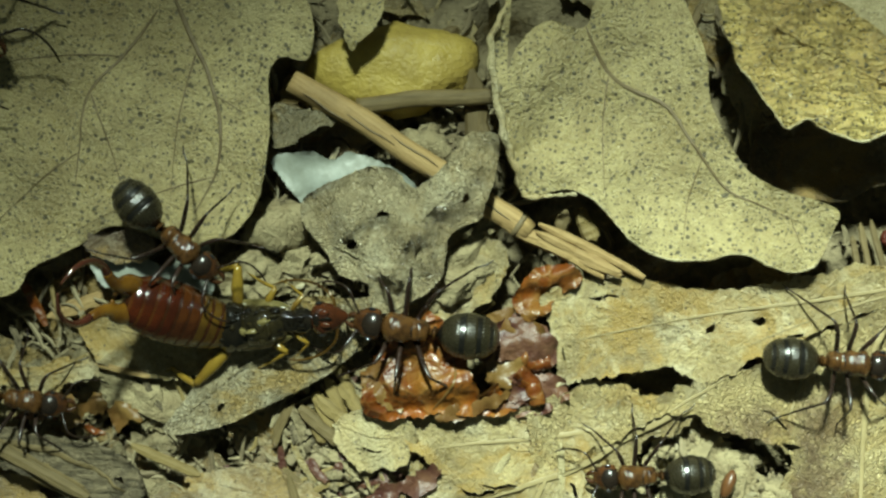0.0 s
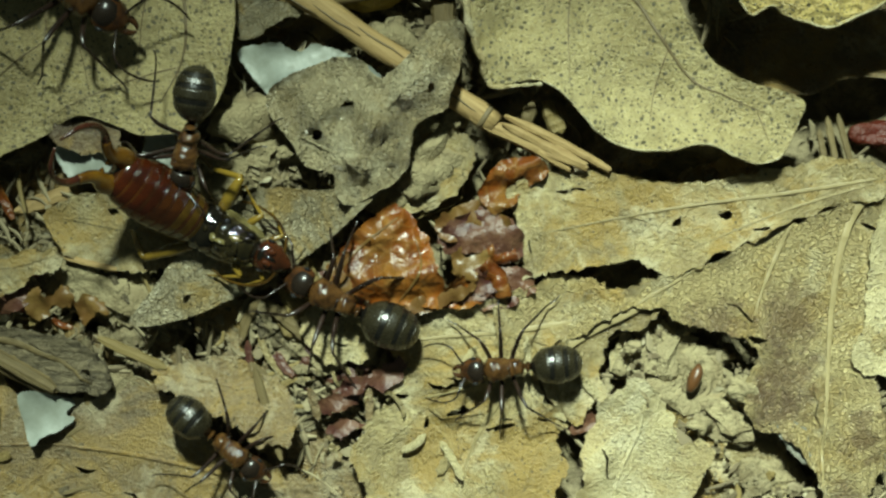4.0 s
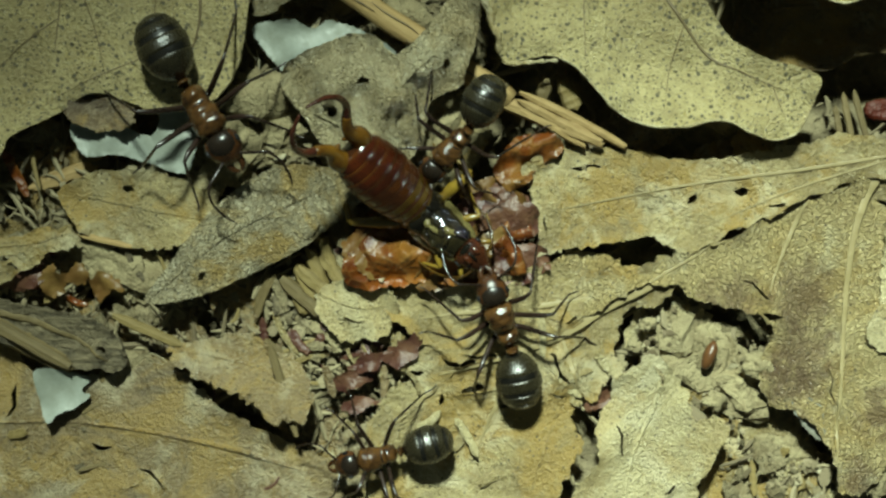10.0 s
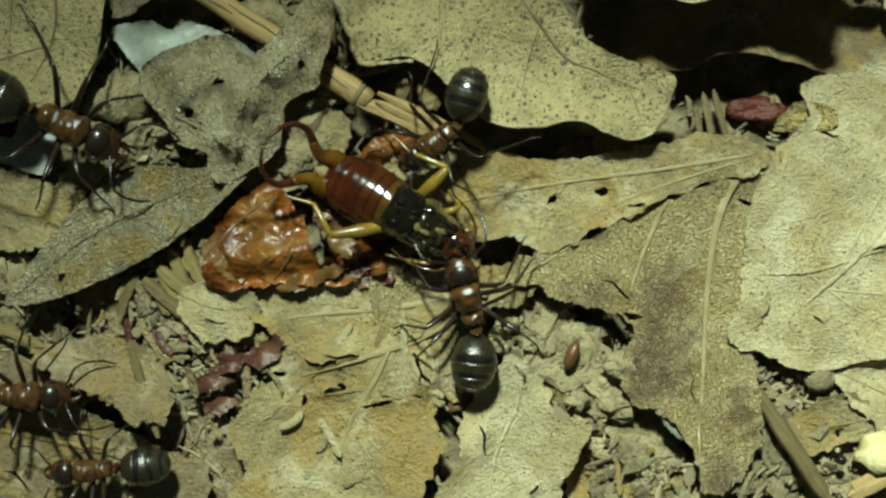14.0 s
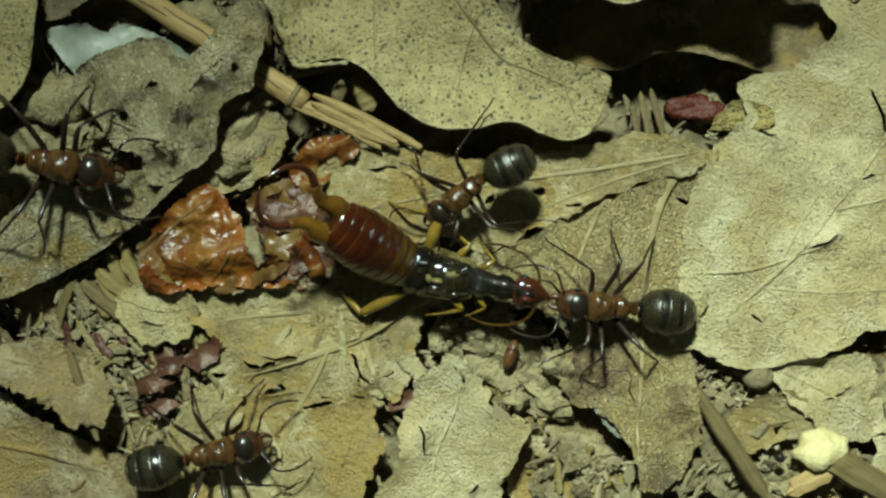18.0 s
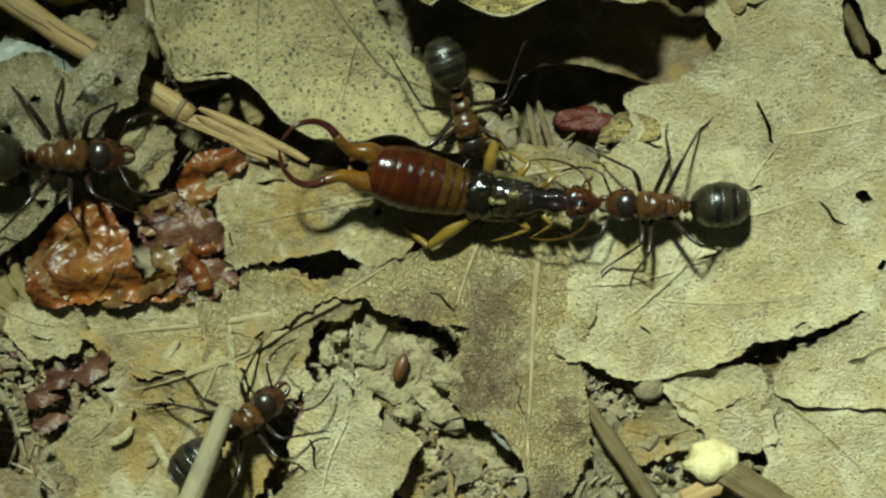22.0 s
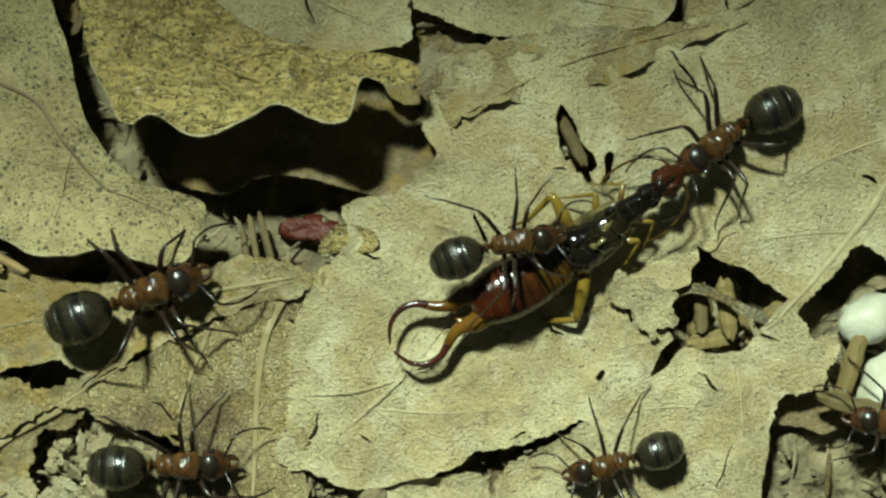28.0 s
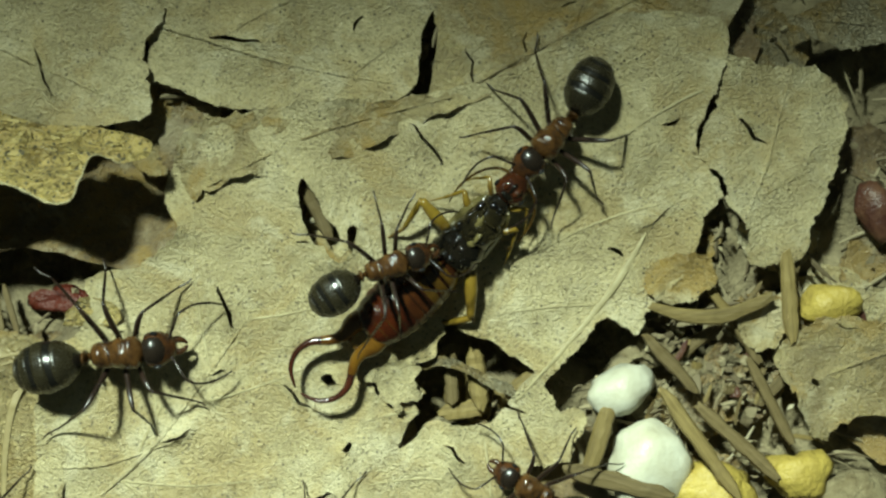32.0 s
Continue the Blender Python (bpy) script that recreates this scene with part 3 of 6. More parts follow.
# ---- the large leaves, from the near edge of the place to the far one ----
leaf("oak_leaf", [(-48.8, 21.1), (-49.3, 2.5), (-42.0, 2.4), (-40.3, 3.9), (-38.4, 4.8), (-36.4, 6.0), (-34.7, 5.6), (-33.3, 5.1), (-31.4, 5.2), (-30.1, 5.9), (-29.2, 7.4), (-28.7, 9.4), (-28.6, 11.6), (-28.6, 13.5), (-28.0, 14.3), (-26.8, 14.2), (-26.4, 15.5), (-26.7, 17.2), (-26.9, 19.4), (-30.8, 21.8), (-39.1, 22.6)],
     SPECKLED, "broad dry yellowish oak leaf with dark specks, arched over the soil", z=1.5,
     extra=[(-39.2, 13.8, 1.2), (-33.6, 13.8, 1.1), (-33.5, 9.9, 1.4), (-30.7, 11.6, 1.7), (-39.1, 8.7, 1.5), (-30.2, 15.4, 1.4), (-36.4, 17.1, 0.8), (-35.9, 11.5, 1.9)],
     veins=[[(-33.4, 17.5), (-32.5, 15.3), (-31.6, 13.4), (-31.0, 11.0), (-31.2, 8.8), (-32.3, 6.6)], [(-34.0, 16.7), (-35.7, 14.5), (-37.5, 12.4), (-37.9, 9.8), (-38.1, 7.9)]], vein_mat=DARKVEIN, vein_size=0.14, bumps=0.32, side=3.2, rag=0.04)
leaf("leaf_scrap", [(-25.2, 18.8), (-25.2, 16.3), (-24.9, 15.5), (-24.6, 14.6), (-23.5, 15.7), (-22.9, 17.0), (-23.0, 19.0)], SPECKLED, "torn tip of a speckled dry leaf", z=1.6, bumps=0.1)
leaf("oak_leaf", [(-16.8, 18.0, 3.0), (-17.2, 16.4, 3.2), (-17.9, 15.1, 3.2), (-17.7, 12.9, 3.0), (-17.1, 10.5, 2.6), (-16.5, 8.9, 2.2), (-16.3, 7.8, 2.0), (-15.6, 7.6, 1.8), (-13.8, 7.9, 1.8), (-12.4, 7.2, 1.8), (-11.0, 5.6, 1.8), (-9.3, 4.6, 1.8), (-7.4, 4.5, 1.9), (-5.4, 4.8, 1.9), (-3.7, 4.1, 1.7), (-2.5, 3.9, 1.3), (-1.5, 4.4, 1.2), (-0.8, 5.9, 1.3), (-0.8, 7.1, 1.5), (-3.2, 7.9, 1.5), (-5.1, 9.0, 1.4), (-6.7, 11.7, 1.4), (-7.2, 14.5, 1.2), (-8.1, 17.0, 1.0), (-8.8, 19.5, 0.8), (-12.4, 19.5, 0.8), (-13.0, 16.0, 1.2), (-15.1, 16.1, 1.6), (-16.5, 14.8, 2.2), (-17.0, 13.8, 2.4)],
     SPECKLED, "curled dry oak leaf with wavy rim and many dark specks", z=1.4,
     extra=[(-14.0, 11.7, 0.9), (-10.6, 11.2, 0.5), (-9.8, 8.1, 0.9), (-6.9, 7.5, 0.8), (-4.1, 6.2, 1.0), (-11.2, 14.5, 0.5), (-15.4, 10.3, 1.0), (-9.0, 11.7, 1.3)],
     veins=[[(-13.2, 16.1), (-11.7, 13.5), (-9.1, 12.1), (-7.8, 10.3), (-6.0, 8.0), (-4.3, 7.2), (-2.3, 6.3)]], vein_mat=DARKVEIN, vein_size=0.12, bumps=0.32, wave=0.36, side=2.8, rag=0.04)
curled = bpy.data.objects["oak_leaf.001"]
rim_line = spline([(-16.6, 18.6, 2.9), (-17.2, 16.4, 3.3), (-17.8, 15.0, 3.4), (-17.6, 12.9, 3.2), (-17.1, 10.5, 2.8), (-16.5, 8.9, 2.3), (-16.0, 7.6, 1.9), (-14.8, 7.6, 1.8), (-13.5, 7.7, 1.8)], 10, False)
rim_line = [(p[0] + 0.06 * math.sin(i * 0.9), p[1], p[2] + 0.1 * math.sin(i * 0.53)) for i, p in enumerate(rim_line)]
link_mesh("rim", *tube(rim_line, [0.1 + 0.1 * math.sin(math.pi * min(1, i / 70)) + 0.03 * math.sin(i * 1.3) for i in range(len(rim_line))], 8), PALE, curled, label="rolled pale rim")
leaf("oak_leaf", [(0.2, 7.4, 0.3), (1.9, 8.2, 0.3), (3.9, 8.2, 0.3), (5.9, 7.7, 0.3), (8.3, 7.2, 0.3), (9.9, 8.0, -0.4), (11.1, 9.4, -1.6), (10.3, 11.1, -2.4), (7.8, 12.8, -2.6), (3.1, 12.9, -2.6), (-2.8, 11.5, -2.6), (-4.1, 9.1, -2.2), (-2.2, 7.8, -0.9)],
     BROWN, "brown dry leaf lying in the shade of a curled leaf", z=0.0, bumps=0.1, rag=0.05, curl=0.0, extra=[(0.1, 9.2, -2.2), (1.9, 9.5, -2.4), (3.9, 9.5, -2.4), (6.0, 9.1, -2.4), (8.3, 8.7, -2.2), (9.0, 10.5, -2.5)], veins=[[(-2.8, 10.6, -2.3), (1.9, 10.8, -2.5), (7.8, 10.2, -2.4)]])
leaf("oak_leaf", [(-6.5, 16.4, 2.0), (-5.9, 14.1, 2.8), (-4.8, 12.2, 3.8), (-3.9, 10.9, 4.1), (-2.7, 11.3, 3.8), (-1.1, 10.4, 4.2), (0.0, 10.3, 4.2), (1.6, 11.0, 3.9), (3.2, 11.8, 3.7), (4.6, 11.2, 4.0), (5.9, 10.8, 4.1), (6.7, 11.2, 4.1), (7.2, 13.0, 3.0), (8.6, 12.7, 2.9), (9.9, 13.0, 2.8), (9.6, 13.8, 2.2), (7.1, 14.4, 1.6), (4.4, 14.6, 1.4), (1.8, 15.5, 0.8), (0.4, 16.6, 0.8), (-1.5, 17.6, 0.8), (-3.7, 18.0, 0.8), (-6.4, 17.8, 1.2)],
     GOLDEN, "golden-brown curled dry leaf with frilled rim and dark specks", z=1.6, extra=[(-2.2, 13.6, 2.2), (1.1, 13.3, 2.0), (-3.6, 14.7, 2.0), (4.9, 13.0, 1.9), (0.3, 12.2, 3.4), (-2.6, 12.6, 3.2), (3.6, 13.3, 2.8)], bumps=0.6, wave=0.55, folds=0.3, grid=0.3, veins=[[(-5.3, 16.8), (-2.1, 14.9), (2.0, 13.0), (6.1, 11.9)]], side=1.8, vein_size=0.1, rag=0.04)
leaf("maple_leaf", [(-15.1, 2.2), (-14.2, 3.0), (-11.2, 3.6), (-8.1, 3.1), (-4.7, 2.9), (-1.3, 3.7), (1.5, 4.2), (4.1, 3.6), (4.0, 2.3), (1.0, 1.7), (-2.3, 0.2), (-5.2, -1.2), (-6.9, -1.7), (-9.0, -1.1), (-11.2, -1.5), (-13.4, -2.0), (-14.4, -1.8), (-14.2, -0.4), (-14.8, 0.2), (-14.6, 1.0)],
     TAN, "weathered tan leaf lobe with a torn ragged lower rim", z=0.0, bumps=0.14, rag=0.25, holes=[[(-4.3, 1.3), (-3.9, 1.4), (-3.6, 1.2), (-3.9, 1.0)]], cracks=7, veins=[[(3.8, 3.2), (-1.0, 2.4), (-6.7, 1.6), (-13.8, 0.2)], [(3.6, 3.0), (-1.4, 1.4), (-6.0, -0.6)]], side=3.2, vein_size=0.12, vein_mat=RIB)
leaf("maple_leaf", [(-15.6, -3.4), (-13.7, -2.3), (-12.0, -1.8), (-10.6, -2.1), (-9.1, -2.7), (-7.5, -2.0), (-5.1, -1.3), (-2.3, 0.1), (1.1, 1.6), (3.4, 2.9), (4.9, 3.3), (4.7, 0.9), (4.6, -1.7), (4.5, -4.3), (4.0, -6.6), (4.0, -8.4), (4.4, -10.7), (3.8, -13.0), (2.4, -14.2), (1.3, -14.0), (0.8, -12.2), (-0.4, -10.3), (-2.3, -9.6), (-3.0, -7.8), (-2.4, -6.1), (-2.6, -5.3), (-4.2, -4.7), (-6.4, -4.1), (-6.9, -3.4), (-8.2, -3.4), (-9.9, -4.1), (-11.5, -5.0), (-13.7, -6.2), (-15.1, -6.2)],
     STAINED, "stained brown maple leaf with pale ribs and torn lobes", z=-0.05, bumps=0.26, rag=0.25,
     veins=[[(4.2, 3.2), (3.1, 2.2), (2.2, 0.6), (1.7, -1.4), (1.45, -3.9), (1.3, -7.1), (1.1, -10.4), (1.1, -12.9)], [(3.4, 2.9), (1.0, 2.0), (-0.6, 0.8), (-1.4, -0.8), (-2.1, -2.6), (-2.7, -4.6), (-3.0, -6.5)], [(3.4, 3.1), (-0.8, 1.7), (-5.4, -1.4), (-8.8, -3.5)]], extra=[(4.5, 1.0, -0.5), (4.4, -1.7, -0.5), (4.3, -4.3, -0.45), (2.6, -2.0, 0.05)],
     holes=[[(-2.9, -4.9), (-2.4, -4.8), (-1.9, -5.0), (-2.3, -5.2)]], cracks=6, vein_size=0.24, vein_mat=RIB, curl=0.45)
leaf("maple_leaf", [(-22.4, -3.4), (-20.7, -3.2), (-18.1, -3.4), (-15.8, -3.0), (-13.5, -2.8), (-11.2, -2.6), (-9.0, -2.4), (-6.5, -2.3), (-6.9, -3.3), (-7.4, -3.9), (-8.2, -4.6), (-9.5, -4.7), (-10.0, -5.6), (-10.2, -6.8), (-9.8, -7.5), (-10.0, -8.2), (-10.5, -8.3), (-10.8, -9.1), (-11.2, -9.5), (-12.1, -9.4), (-12.3, -10.4), (-11.8, -11.5), (-12.4, -12.7), (-12.9, -14.4), (-13.2, -17.4), (-24.2, -17.4), (-23.2, -14.4), (-22.1, -13.2), (-22.6, -12.0), (-22.8, -10.8), (-22.2, -9.7), (-21.7, -8.8), (-20.1, -8.2), (-20.6, -7.9), (-20.9, -7.5), (-20.6, -6.0), (-21.7, -5.4), (-22.1, -4.4)],
     TAN, "torn tan maple leaf with a thick midrib and cracked rim", z=-0.2, bumps=0.3, rag=0.26, cracks=16, side=2.4, vein_size=0.28, vein_mat=RIB, curl=0.42, grid=0.5,
     extra=[(-12.9, -7.8, 0.3), (-18.1, -6.7, 0.1), (-19.5, -11.5, -0.5), (-15.9, -12.0, -0.2), (-9.4, -3.8, 0.1)],
     veins=[[(-6.7, -2.6), (-10.2, -4.4), (-13.0, -6.1), (-14.7, -6.8), (-17.0, -7.5), (-19.3, -8.2)], [(-10.6, -4.0), (-14.6, -4.7), (-18.0, -5.0), (-20.4, -5.3)], [(-14.7, -6.8), (-15.6, -8.6), (-16.5, -10.2), (-17.4, -12.6)], [(-13.0, -6.1), (-12.4, -7.9), (-12.1, -8.8)]],
     holes=[[(-19.2, -7.3), (-18.6, -7.5), (-18.0, -7.4), (-17.4, -7.2), (-17.4, -7.4), (-18.0, -7.6), (-18.6, -7.7)], [(-13.4, -7.0), (-13.0, -7.8), (-12.6, -8.5), (-12.9, -8.6), (-13.2, -7.9), (-13.5, -7.1)], [(-18.0, -8.9), (-17.2, -8.6), (-17.0, -8.9), (-17.9, -9.1)], [(-15.9, -9.7), (-14.7, -9.4), (-14.7, -9.6), (-15.9, -9.9)]])
leaf("maple_leaf", [(-10.5, -9.5), (-10.2, -8.4), (-9.2, -7.6), (-8.3, -6.9), (-7.5, -7.4), (-6.9, -8.1), (-6.5, -9.3), (-6.1, -10.3), (-5.1, -10.2), (-4.4, -10.6), (-4.5, -11.3), (-4.9, -12.1), (-5.5, -13.0), (-5.9, -14.1), (-6.8, -16.8), (-12.7, -16.8), (-12.1, -13.9), (-11.1, -12.7), (-11.2, -11.2)],
     PALE, "pale wrinkled leaf lobe with a torn rim", z=-0.1, bumps=0.4, rag=0.25, cracks=6, curl=0.5, veins=[[(-7.9, -7.4), (-8.2, -9.7), (-9.2, -12.1), (-9.7, -15.0)]], side=2.2)
leaf("oak_leaf", [(6.0, 6.8), (8.4, 7.3), (10.0, 8.4), (10.8, 9.5), (10.0, 11.0), (11.3, 13.4), (13.9, 14.9), (17.6, 15.6), (22.4, 15.8), (26.6, 16.7), (30.0, 18.6), (33.2, 19.8), (37.8, 19.5), (38.1, 17.6), (37.3, 15.4), (36.7, 13.0), (38.0, 11.3), (37.7, 10.3), (37.0, 9.4), (36.5, 7.4), (34.4, 5.1), (34.0, 4.2), (33.6, 3.9), (32.7, 4.5), (31.9, 4.4), (31.2, 3.7), (30.9, 3.1), (30.2, 2.7), (29.6, 1.9), (29.1, 1.2), (29.6, 0.5), (29.9, -0.1), (30.6, 0.1), (31.1, -0.4), (31.0, -1.3), (30.5, -1.9), (30.4, -2.7), (29.4, -3.0), (28.6, -3.0), (28.0, -3.9), (26.6, -9.5), (21.3, -9.5), (14.4, -8.9), (14.1, -6.8), (15.8, -5.9), (18.3, -4.3), (17.3, -4.6), (15.2, -5.5), (12.9, -5.9), (10.3, -7.1), (6.8, -7.8), (4.5, -7.0), (3.0, -6.7), (2.4, -5.8), (2.9, -4.8), (3.1, -3.4), (3.2, -1.6), (3.4, 0.6), (4.2, 2.3), (5.0, 3.6), (6.4, 4.9)],
     PALE, "large pale dry leaf with bitten holes and a long midrib", z=0.1, bumps=0.34, rag=0.18, grid=0.5, extra=[(3.6, -1.6, 0.35), (3.5, -4.2, 0.3), (3.9, 0.8, 0.35)],
     veins=[[(37.6, 18.4), (36.6, 14.2), (35.5, 11.7), (34.2, 8.9), (32.5, 6.0), (29.9, 2.9), (27.6, 0.3), (25.3, -2.3), (23.9, -3.8), (22.1, -6.2)], [(5.7, -5.0), (9.2, -1.8), (11.5, 1.1), (14.4, 5.1)], [(4.0, -2.9), (7.2, -2.6), (10.4, -1.5)]],
     holes=[[(24.0, 4.6), (25.3, 3.8), (26.7, 3.3), (27.7, 2.5), (28.6, 1.9), (27.9, 1.2), (27.5, 0.6), (27.0, -0.1), (26.2, -0.8), (24.7, -0.9), (23.3, -0.6), (22.4, -1.5), (21.7, -2.0), (22.1, -0.8), (22.7, -0.1), (22.4, 0.5), (23.1, 0.9), (22.3, 1.6), (22.5, 2.3), (23.6, 2.7), (23.7, 3.3), (24.1, 4.0)], [(16.9, 11.7), (17.6, 11.0), (18.1, 10.0), (18.9, 8.7), (17.6, 8.5), (16.9, 10.2)], [(18.0, 8.5), (18.3, 8.6), (18.7, 7.9), (19.2, 8.3), (19.3, 9.2), (19.7, 9.2), (19.5, 8.3), (19.0, 7.6), (18.5, 7.6)], [(17.8, 1.6), (18.2, 1.8), (18.6, 1.4), (18.1, 1.2)]], cracks=18, side=2.6, vein_size=0.22, vein_mat=PALEVEIN, curl=0.3)
leaf("oak_leaf", [(-5.0, 23.5), (3.7, 20.1), (9.0, 19.0), (9.3, 17.0), (11.2, 16.0), (13.7, 15.2), (17.7, 15.2), (22.2, 15.8), (23.0, 18.9), (23.7, 23.9), (7.8, 25.1)], PALE, "pale dry leaf lying flat with fine cracks", z=-0.3, bumps=0.3, cracks=8, veins=[[(-0.6, 22.3), (7.7, 20.1), (16.1, 17.5), (21.7, 16.4)]], side=3.4)
leaf("oak_leaf", [(24.0, 23.1), (23.8, 18.9), (23.6, 15.0), (27.3, 16.4), (32.5, 17.4), (37.3, 18.0), (38.3, 23.0)], TAN, "tan dry leaf with a straight torn rim", z=-0.4, bumps=0.25, cracks=4, veins=[[(24.5, 15.8), (30.1, 18.8), (35.8, 21.6)]], side=3.0)
leaf("oak_leaf", [(38.0, 17.6), (40.5, 17.1), (42.8, 17.0), (44.0, 15.3), (43.7, 12.2), (42.7, 9.4), (41.9, 7.4), (39.6, 7.3), (39.1, 9.1), (38.2, 10.3), (38.2, 11.4), (36.9, 13.0), (37.5, 15.1)], PALE, "pale dry leaf piece with ragged rim", z=0.2, bumps=0.25, rag=0.25, cracks=4, veins=[[(38.7, 8.6), (40.1, 12.0), (41.4, 17.1)]], side=2.4)
leaf("oak_leaf", [(40.8, 3.1), (43.9, 4.6), (46.5, 4.2), (49.7, 2.8), (49.3, -0.2), (44.6, -0.7), (43.2, -2.0), (41.7, 0.8)], TAN, "tan leaf scrap beside pine needles", z=0.1, bumps=0.25, rag=0.25, cracks=2, veins=[[(41.7, 0.8), (44.5, 2.0), (47.4, 3.1)]], side=2.2)
leaf("beech_leaf", [(-34.0, -4.4), (-33.0, -2.8), (-31.2, -0.4), (-29.2, 1.4), (-27.0, 2.5), (-24.4, 2.4), (-20.9, 3.0), (-22.2, 1.6), (-24.2, -0.2), (-26.4, -1.8), (-29.3, -3.3), (-32.1, -4.3)], GREY, "smooth grey-brown leaf with a raised dark lower rim", z=0.7, bumps=0.15, rag=0.06, cracks=4, veins=[[(-33.8, -4.3), (-30.1, -1.2), (-25.5, 1.1), (-21.3, 2.8)]], side=2.6, vein_size=0.1)
leaf("crumpled_leaf", [(-24.5, 8.7, 1.0), (-22.8, 9.0, 1.2), (-21.4, 8.0, 1.6), (-19.9, 9.2, 1.9), (-19.0, 10.5, 2.0), (-17.5, 10.6, 1.9), (-17.3, 9.4, 1.8), (-18.0, 7.1, 1.7), (-18.2, 6.4, 1.5), (-19.6, 5.7, 1.3), (-20.0, 4.3, 1.2), (-20.4, 3.2, 1.0), (-22.7, 1.7, 0.9), (-23.5, 2.0, 0.9), (-23.8, 3.2, 1.0), (-25.1, 3.6, 0.9), (-25.7, 4.5, 0.9), (-26.9, 6.0, 0.8), (-27.0, 7.2, 0.8), (-25.9, 8.1, 0.9)],
     PAPER, "crumpled grey leaf fold with a papery skin over a straw", z=1.0, extra=[(-24.6, 6.4, 2.4), (-23.0, 5.4, 1.4), (-21.6, 5.6, 2.9), (-20.4, 7.2, 2.9), (-19.0, 8.6, 2.8), (-22.4, 3.6, 2.3), (-21.3, 3.4, 1.3)], bumps=0.35, wave=0.5, folds=0.34, grid=0.3, cracks=3, rag=0.1, curl=0.4, holes=[[(-23.5, 6.6, 1.4), (-23.1, 6.8, 1.4), (-22.6, 6.6, 1.4), (-23.0, 6.5, 1.4)]], veins=[[(-25.5, 5.1), (-23.3, 4.0), (-21.6, 2.6)], [(-18.2, 9.0), (-20.7, 6.8), (-22.2, 4.6)]], side=2.0, vein_size=0.1)

leaf("oak_leaf", [(-51.4, -8.9), (-42.6, -6.8), (-40.0, -8.2), (-37.1, -8.3), (-33.1, -7.8), (-30.4, -10.0), (-26.4, -12.0), (-24.0, -13.4), (-28.1, -17.3), (-51.6, -17.5)], BROWN, "brown leaf with cracked clay on it", z=-0.6, bumps=0.25, rag=0.3, cracks=8,
     veins=[[(-25.8, -13.4), (-31.0, -11.9), (-38.3, -10.8), (-48.5, -11.2)]], side=3.0)
leaf("leaf_scrap", [(-33.0, -6.9, 0.2), (-31.5, -6.4, 0.2), (-29.1, -6.1, 0.2), (-27.9, -6.6, 0.2), (-26.4, -7.3, 0.4), (-25.6, -9.0, 0.8), (-26.2, -10.4, 1.2), (-27.6, -10.3, 1.4), (-28.9, -9.3, 1.5), (-30.0, -8.7, 1.4), (-31.0, -8.3, 1.1), (-32.3, -7.6, 0.6)], BROWN, "raised grey-brown leaf flap with a shaded lower rim", z=0.3, bumps=0.2, wave=0.5, rag=0.32, cracks=4, grid=0.35, veins=[[(-32.6, -7.0), (-30.4, -7.2), (-28.1, -7.9), (-26.4, -9.0)]], side=1.8, vein_size=0.1, group="leaf scraps")
leaf("bark_piece", [(-43.5, -4.1), (-41.8, -4.4), (-39.5, -4.8), (-37.5, -5.0), (-36.1, -5.8), (-35.1, -7.4), (-35.7, -8.0), (-37.5, -7.7), (-40.1, -6.8), (-43.5, -5.7)], BARK, "rough grey-brown piece of bark on the litter", "bark", z=0.5, bumps=0.35, wave=0.6, rag=0.2, thick=0.5, cracks=3, grid=0.4, folds=0.12, veins=[[(-42.8, -4.8), (-40.0, -5.4), (-37.7, -6.3), (-36.0, -7.5)], [(-42.9, -5.4), (-40.3, -6.1), (-38.0, -7.2)]], vein_mat=TWIG, vein_size=0.22)
splinter("wood_splinter", (-42.8, -4.9, 0.9), (-37.7, -7.8, 0.7), 0.85, TWIG, "round ridge of weathered wood along a piece of bark", group="splinters")
for a, b, w in (((-26.5, -2.5, -0.5), (-25.5, -5.0, -0.6), 0.7), ((-25.9, -1.8, -0.4), (-24.9, -4.4, -0.5), 0.7), ((-25.3, -1.1, -0.4), (-24.5, -3.3, -0.5), 0.65), ((-27.0, -3.3, -0.6), (-26.1, -5.2, -0.7), 0.6)):
    splinter("straw", a, b, w, WOOD, "short dull straw beside an amber husk", "straw", group="straws")
for pts, z0 in (([(-39.6, -3.5), (-39.0, -2.7), (-38.2, -3.1), (-37.5, -2.6), (-37.0, -3.3), (-37.7, -3.8), (-38.1, -3.6), (-38.8, -4.3)], -0.1), ([(-37.1, -3.5), (-36.4, -3.0), (-35.5, -3.5), (-35.2, -4.2), (-36.0, -4.0), (-36.6, -4.5)], -0.1), ([(-24.0, -1.4), (-23.2, -0.7), (-22.6, -0.9), (-22.6, -2.0), (-21.9, -2.9), (-22.3, -3.5), (-23.3, -2.9), (-23.8, -2.2)], 0.5), ([(-18.6, 0.8), (-17.6, 1.7), (-16.5, 1.8), (-15.1, 1.1), (-14.9, -0.1), (-16.0, -0.5), (-17.1, -0.1), (-18.1, -0.3)], 0.3), ([(-20.8, -3.2), (-19.1, -2.9), (-16.8, -2.2), (-16.5, -2.5), (-18.3, -3.5), (-20.0, -3.7)], 0.7), ([(-17.8, -0.8), (-16.8, -0.3), (-16.0, -0.9), (-16.6, -2.1), (-17.6, -1.8)], 0.4)):
    leaf("husk_film", pts, FILM, "thin translucent yellow-brown film of a torn husk", "husk", z=z0, bumps=0.35, wave=0.6, folds=0.25, grid=0.25, rag=0.2, curl=0.25, thick=0.04, group="husk films")
